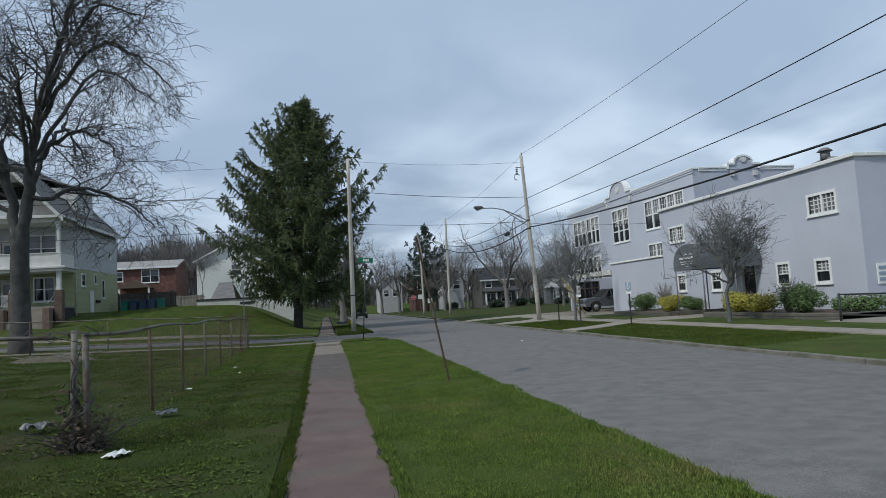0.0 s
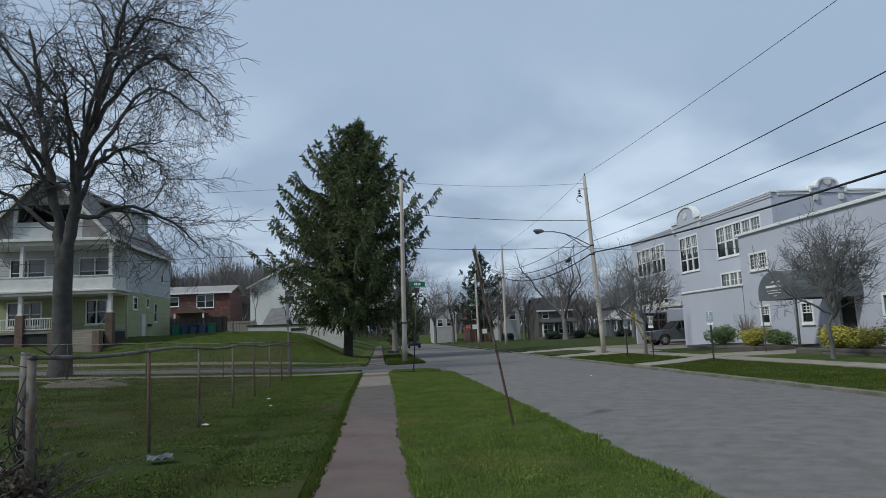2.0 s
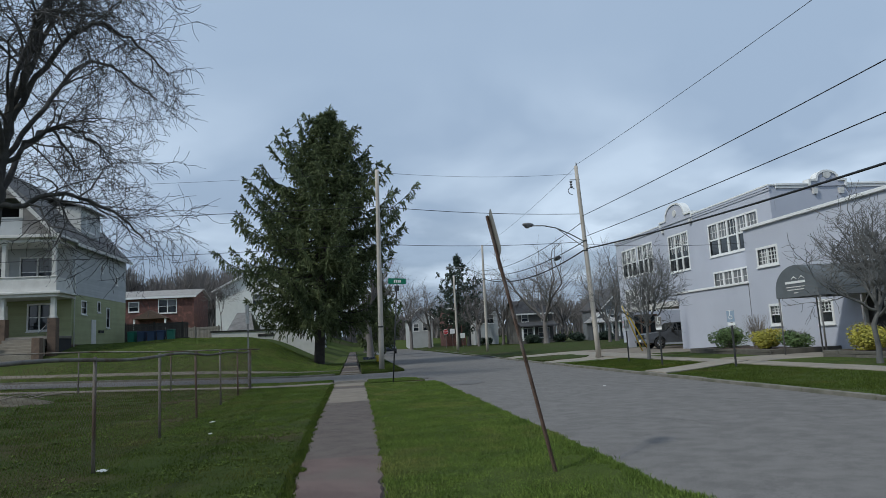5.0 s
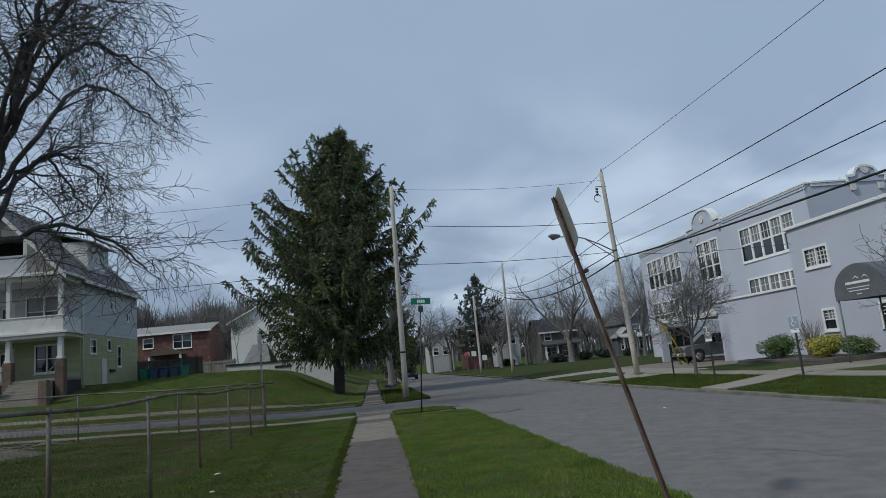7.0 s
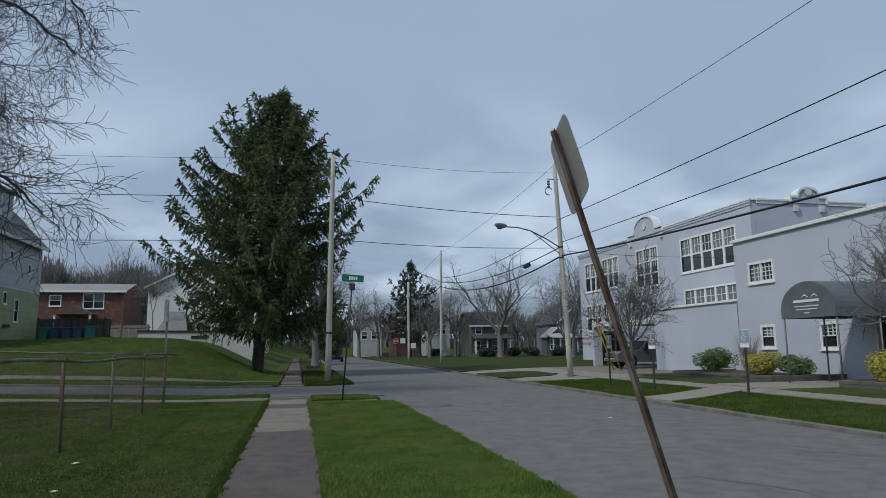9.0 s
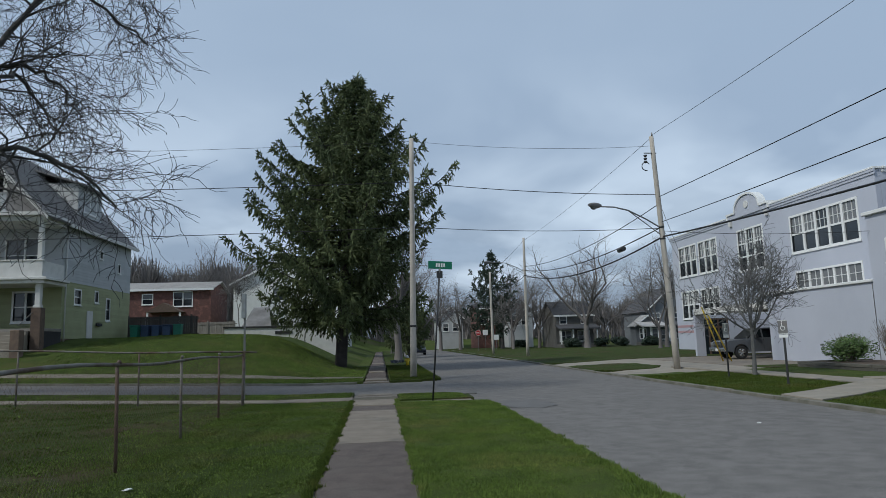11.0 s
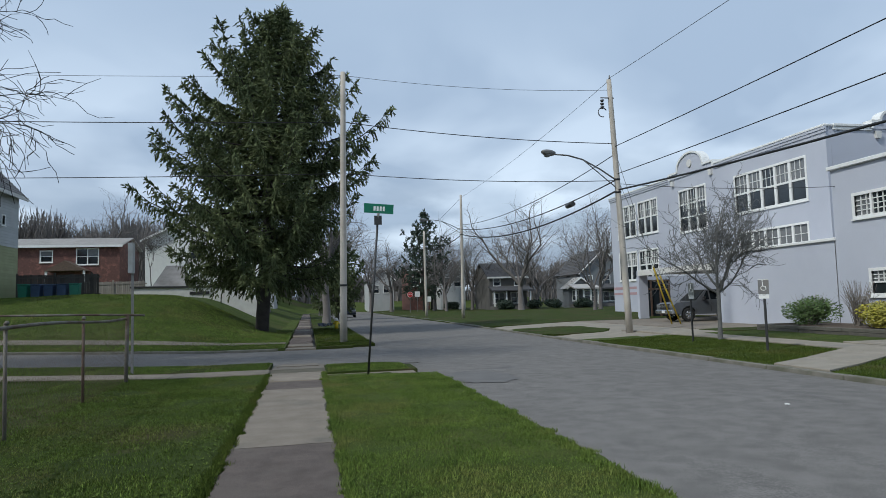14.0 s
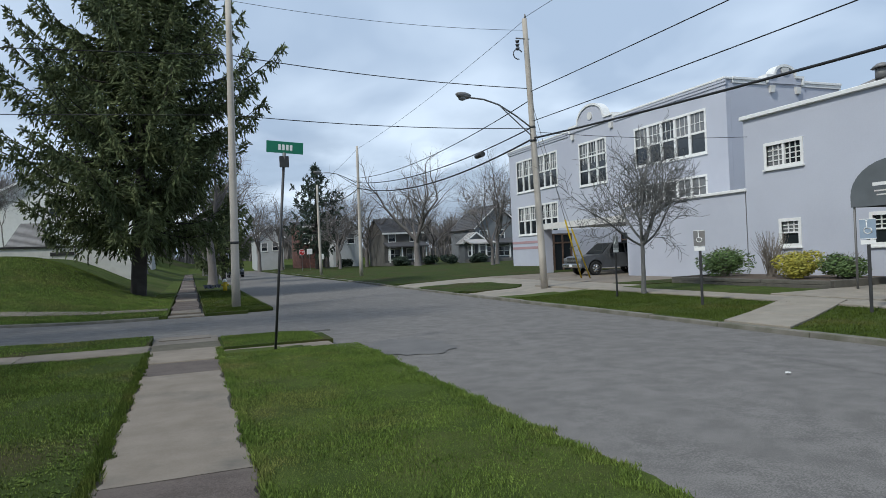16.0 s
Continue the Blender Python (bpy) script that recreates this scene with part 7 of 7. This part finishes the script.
blades("verge_grass", 26000, strip(0.66, 3.0, 46.0, 66.0, 1.3), lambda P, r: (0.02 + 0.04 * clump(P)) * r.uniform(0.6, 1.3, len(P)), M_BLADE_DULL, "worn grass blades round the utility pole", 19, 0.011, 0.6)
# overgrown edges of the path
for k, (x, s) in enumerate(((-1.0, 1), (1.0, -1))):
    def edge(rng, n, x=x):
        y = 3 + 32.3 * rng.uniform(0, 1, n) ** 1.15
        tuft = np.array([noise.noise(Vector((x, v * 2.6, 1.0))) + 0.6 * noise.noise(Vector((x, v * 8.0, 4.0))) for v in y])
        return np.c_[x * (0.56 + 0.10 * np.clip((y - 15.5) / 6, 0, 1)) - x * np.clip(tuft, -0.2, 1) * 0.17 * rng.uniform(0, 1, n) + x * rng.normal(0.02, 0.03, n), y]
    blades("edge_grass", 40000, edge, lambda P, r: r.uniform(0.02, 0.065, len(P)), M_BLADE if x > 0 else M_BLADE_DULL, "ragged grass along the path's edge", 7 + k)


def kerbside(rng, n):
    y = 3 + 30 * rng.uniform(0, 1, n) ** 1.3
    tuft = np.array([0.10 * noise.noise(Vector((3.0, v * 0.8, 3.1))) + 0.16 * noise.noise(Vector((3.0, v * 3.1, 7.0))) for v in y])
    return np.c_[3.30 + tuft + rng.normal(0, 0.05, n), y]


blades("edge_grass", 36000, kerbside, lambda P, r: r.uniform(0.02, 0.06, len(P)), M_BLADE, "ragged grass along the street's edge", 9)


def weeds(name, n, region, size, mat, label, seed):
    """Flat broad leaves in rosettes."""
    rng = np.random.RandomState(seed)
    P = region(rng, n)
    V, Fc = [], []
    for x, y in P:
        if noise.noise(Vector((x * 0.9, y * 0.9, 5.0))) < -0.02:
            continue
        z = ground_z(x, y)
        for k in range(rng.randint(4, 8)):
            a = rng.uniform(0, 2 * math.pi)
            l = size * rng.uniform(0.5, 1.2)
            up = rng.uniform(0.1, 0.45) * l
            c, s = math.cos(a), math.sin(a)
            o = len(V)
            V += [(x, y, z), (x + c * l * 0.5 - s * l * 0.22, y + s * l * 0.5 + c * l * 0.22, z + up), (x + c * l, y + s * l, z + up * 0.7 + 0.01), (x + c * l * 0.5 + s * l * 0.22, y + s * l * 0.5 - c * l * 0.22, z + up)]
            Fc += [(o, o + 1, o + 2), (o, o + 2, o + 3)]
    return tagged(data_ob(name, V, Fc, mat), label, "weeds", "", "stuff")


weeds("weeds", 6500, strip(-4.6, -0.8, 6.0, 35.0, 1.4), 0.05, M_WEED, "broad-leaved weeds in the fence strip", 11)
weeds("weeds", 9000, strip(0.75, 3.2, 5.0, 34.0, 1.1), 0.026, M_BLADE, "small clover leaves among the verge grass", 14)
weeds("weeds", 5200, strip(-3.6, -0.75, 8.0, 35.0, 1.1), 0.03, M_WEED, "small clover leaves beside the path", 15)
weeds("weeds", 700, strip(-12, -3.6, 8.0, 32.0, 1.3), 0.10, M_WEED, "scattered broad-leaved weeds in the lawn", 12)
# dead vines round the fence corner
vine = thing("dead_vine", (-3.4, 10.5, 0.0), "tangle of dry brown vine round the fence corner posts", "vine")
rngv = random.Random(4)
V, Fc = [], []
for k in range(16):
    a0 = rngv.uniform(0, 6.28)
    hh = rngv.uniform(0.5, 1.7)
    tw = rngv.uniform(3, 9)
    rr = rngv.uniform(0.06, 0.22)
    pts = [Vector((rr * math.cos(a0 + tw * s) * (1.6 - s), rr * math.sin(a0 + tw * s) * (1.6 - s), hh * s)) for s in [j / 9 for j in range(10)]]
    ring_tube(V, Fc, pts, [0.008] * 10, 3)
for k in range(60):
    b = Vector((rngv.gauss(0, 0.12), rngv.gauss(0, 0.12), 0))
    tip = b + Vector((rngv.gauss(0, 0.4), rngv.gauss(0, 0.4), rngv.uniform(0.1, 0.55)))
    ring_tube(V, Fc, [b, b.lerp(tip, 0.5) + Vector((0, 0, 0.08)), tip], [0.008, 0.006, 0.003], 3)
for k in range(40):
    x = rngv.uniform(-2.2, 0.3)
    b = Vector((x, rngv.gauss(-0.1, 0.04), 1.6))
    tip = b + Vector((rngv.gauss(0, 0.25), rngv.gauss(0, 0.05), rngv.uniform(-0.12, 0.12)))
    ring_tube(V, Fc, [b, tip], [0.010, 0.005], 3)
tagged(data_ob("stem_tangle", V, Fc, M_TWIG, vine), kind="stuff")
N, NF = [], []
for k in range(420):
    p = Vector((rngv.gauss(0, 0.16), rngv.gauss(0, 0.16), abs(rngv.gauss(0.1, 0.28))))
    spray(N, NF, p, Vector((rngv.gauss(0, 1), rngv.gauss(0, 1), rngv.gauss(0, 0.6))), 0.10, 0.03, rngv)
tagged(data_ob("dry_leaf_litter", N, NF, M_MULCH, vine), kind="stuff")


def crumpled(name, x, y, w, l, h, mat, label, seed, category="litter"):
    """A crumpled sheet lying on the grass."""
    rng = random.Random(seed)
    bm = bmesh.new()
    bmesh.ops.create_grid(bm, x_segments=6, y_segments=6, size=0.5)
    for v in bm.verts:
        v.co = Vector((v.co.x * w, v.co.y * l, h * (0.35 + 0.65 * rng.random())))
    bmesh.ops.solidify(bm, geom=bm.faces[:], thickness=0.004)
    ob = mesh_ob(name, bm, mat)
    ob.matrix_basis = pose(x, y, ground_z(x, y) + 0.015, 0, 0, rng.uniform(0, 90))
    return tagged(ob, label, category)


crumpled("paper_scrap", -2.75, 9.85, 0.34, 0.22, 0.07, M_LITTER, "crumpled sheet of white paper on the grass", 1)
crumpled("plastic_bag", -4.6, 12.2, 0.4, 0.3, 0.16, M_STEEL, "grey plastic bag caught behind the fence", 2)
crumpled("paper_scrap", -2.6, 21.0, 0.08, 0.06, 0.03, M_LITTER, "small white paper scrap on the grass", 3)
crumpled("paper_scrap", -3.3, 17.3, 0.12, 0.10, 0.05, M_LITTER, "small white scrap at a fence post's foot", 4)
crumpled("paper_scrap", -3.0, 23.2, 0.11, 0.08, 0.03, M_LITTER, "small white paper scrap on the grass", 5)
crumpled("paper_scrap", 7.9, 27.5, 0.07, 0.05, 0.03, M_LITTER, "small white scrap on the asphalt", 6)
bpy.data.objects["paper_scrap.004"].location.z = ROAD_Z + 0.01
crumpled("plastic_bag", -2.9, 13.2, 0.32, 0.26, 0.13, M_CANVAS, "dark trodden plastic bag in the grass", 7)
crumpled("tarp", 1.45, 64.2, 1.0, 0.7, 0.45, M_CARDARK, "dark blue tarpaulin heap beside the hydrant", 8, "tarp")
def soil_mound(x, y, rx, ry, h, seed):
    """A low heap of bare soil with an uneven outline and a few dead sticks on it."""
    rng = random.Random(seed)
    bm = bmesh.new()
    bmesh.ops.create_grid(bm, x_segments=24, y_segments=16, size=1.0)
    for v in bm.verts:
        r = math.hypot(v.co.x, v.co.y) * (1 + 0.35 * wob(v.co.x + seed, v.co.y, 1.8))
        px_, py_ = v.co.x * rx, v.co.y * ry
        v.co = Vector((px_, py_, ground_z(x + px_, y + py_) - ground_z(x, y) + (h + 0.05) * smooth(1.15 - r) * (1 + 0.5 * wob(px_, py_, 2.5)) - 0.05))
    m = mesh_ob("soil_mound", bm, M_DIRT)
    m.location = (x, y, ground_z(x, y))
    tagged(m, "low heap of bare brown soil in the lawn", "soil heap")
    V, Fc = [], []
    for k in range(16):
        a = rng.uniform(0, 6.28)
        p = Vector((rng.uniform(-0.8, 0.8) * rx, rng.uniform(-0.6, 0.6) * ry, h * 0.8))
        q = p + Vector((math.cos(a), math.sin(a) * 0.5, rng.uniform(-0.05, 0.12))) * rng.uniform(0.4, 1.1)
        ring_tube(V, Fc, [p, p.lerp(q, 0.5) + Vector((0, 0, 0.04)), q], [0.02, 0.016, 0.008], 4)
    data_ob("sticks", V, Fc, M_TWIG2, m)
    return m


soil_mound(-11.0, 30.4, 1.9, 1.0, 0.22, 3)

# patches and cracks in the street
def patch(name, x0, x1, y0, y1, mat, label, seed, z=0.004):
    rng = random.Random(seed)
    n = 40
    verts = [((x0 + x1) / 2, (y0 + y1) / 2, 0)]
    for k in range(n):
        a = 2 * math.pi * k / n
        r = 1 + 0.22 * wob(seed + 2 * math.cos(a), 2 * math.sin(a), 1.4) + 0.06 * rng.uniform(-1, 1)
        verts.append(((x0 + x1) / 2 + (x1 - x0) / 2 * r * math.cos(a), (y0 + y1) / 2 + (y1 - y0) / 2 * r * math.sin(a), 0))
    verts = [(x, y, ROAD_Z - 0.03 * abs(x - 7.6) / 3.6 + 0.008 * wob(x, y, 0.4) + z + 0.008) for x, y, _ in verts]
    faces = [(0, 1 + k, 1 + (k + 1) % n) for k in range(n)]
    return structure(data_ob(name, verts, faces, mat), label, "road patch")


patch("road_patch", 3.5, 5.2, 32.5, 35.0, M_ASPHALT2, "dark asphalt repair at the street corner", 1)
rngc = random.Random(9)
for k in range(16):
    V, Fc = [], []
    x, y = rngc.uniform(4, 11), rngc.uniform(8, 48)
    a = rngc.choice((0, math.pi / 2)) + rngc.uniform(-0.3, 0.3)
    pts = []
    for j in range(14):
        pts.append((x, y))
        a += rngc.gauss(0, 0.25)
        x += 0.35 * math.cos(a); y += 0.35 * math.sin(a)
    for j, (px_, py_) in enumerate(pts):
        zc = ROAD_Z - 0.03 * abs(px_ - 7.6) / 3.6 + 0.008 * wob(px_, py_, 0.4) + 0.012
        w = 0.008 * (1 - abs(j - 6.5) / 9)
        V += [(px_ - w, py_ - w, zc), (px_ + w, py_ + w, zc)]
        if j:
            Fc.append((2 * j - 2, 2 * j - 1, 2 * j + 1, 2 * j))
    structure(data_ob("road_crack", V, Fc, M_ASPHALT2), "thin dark tar-filled crack in the asphalt", "road crack")
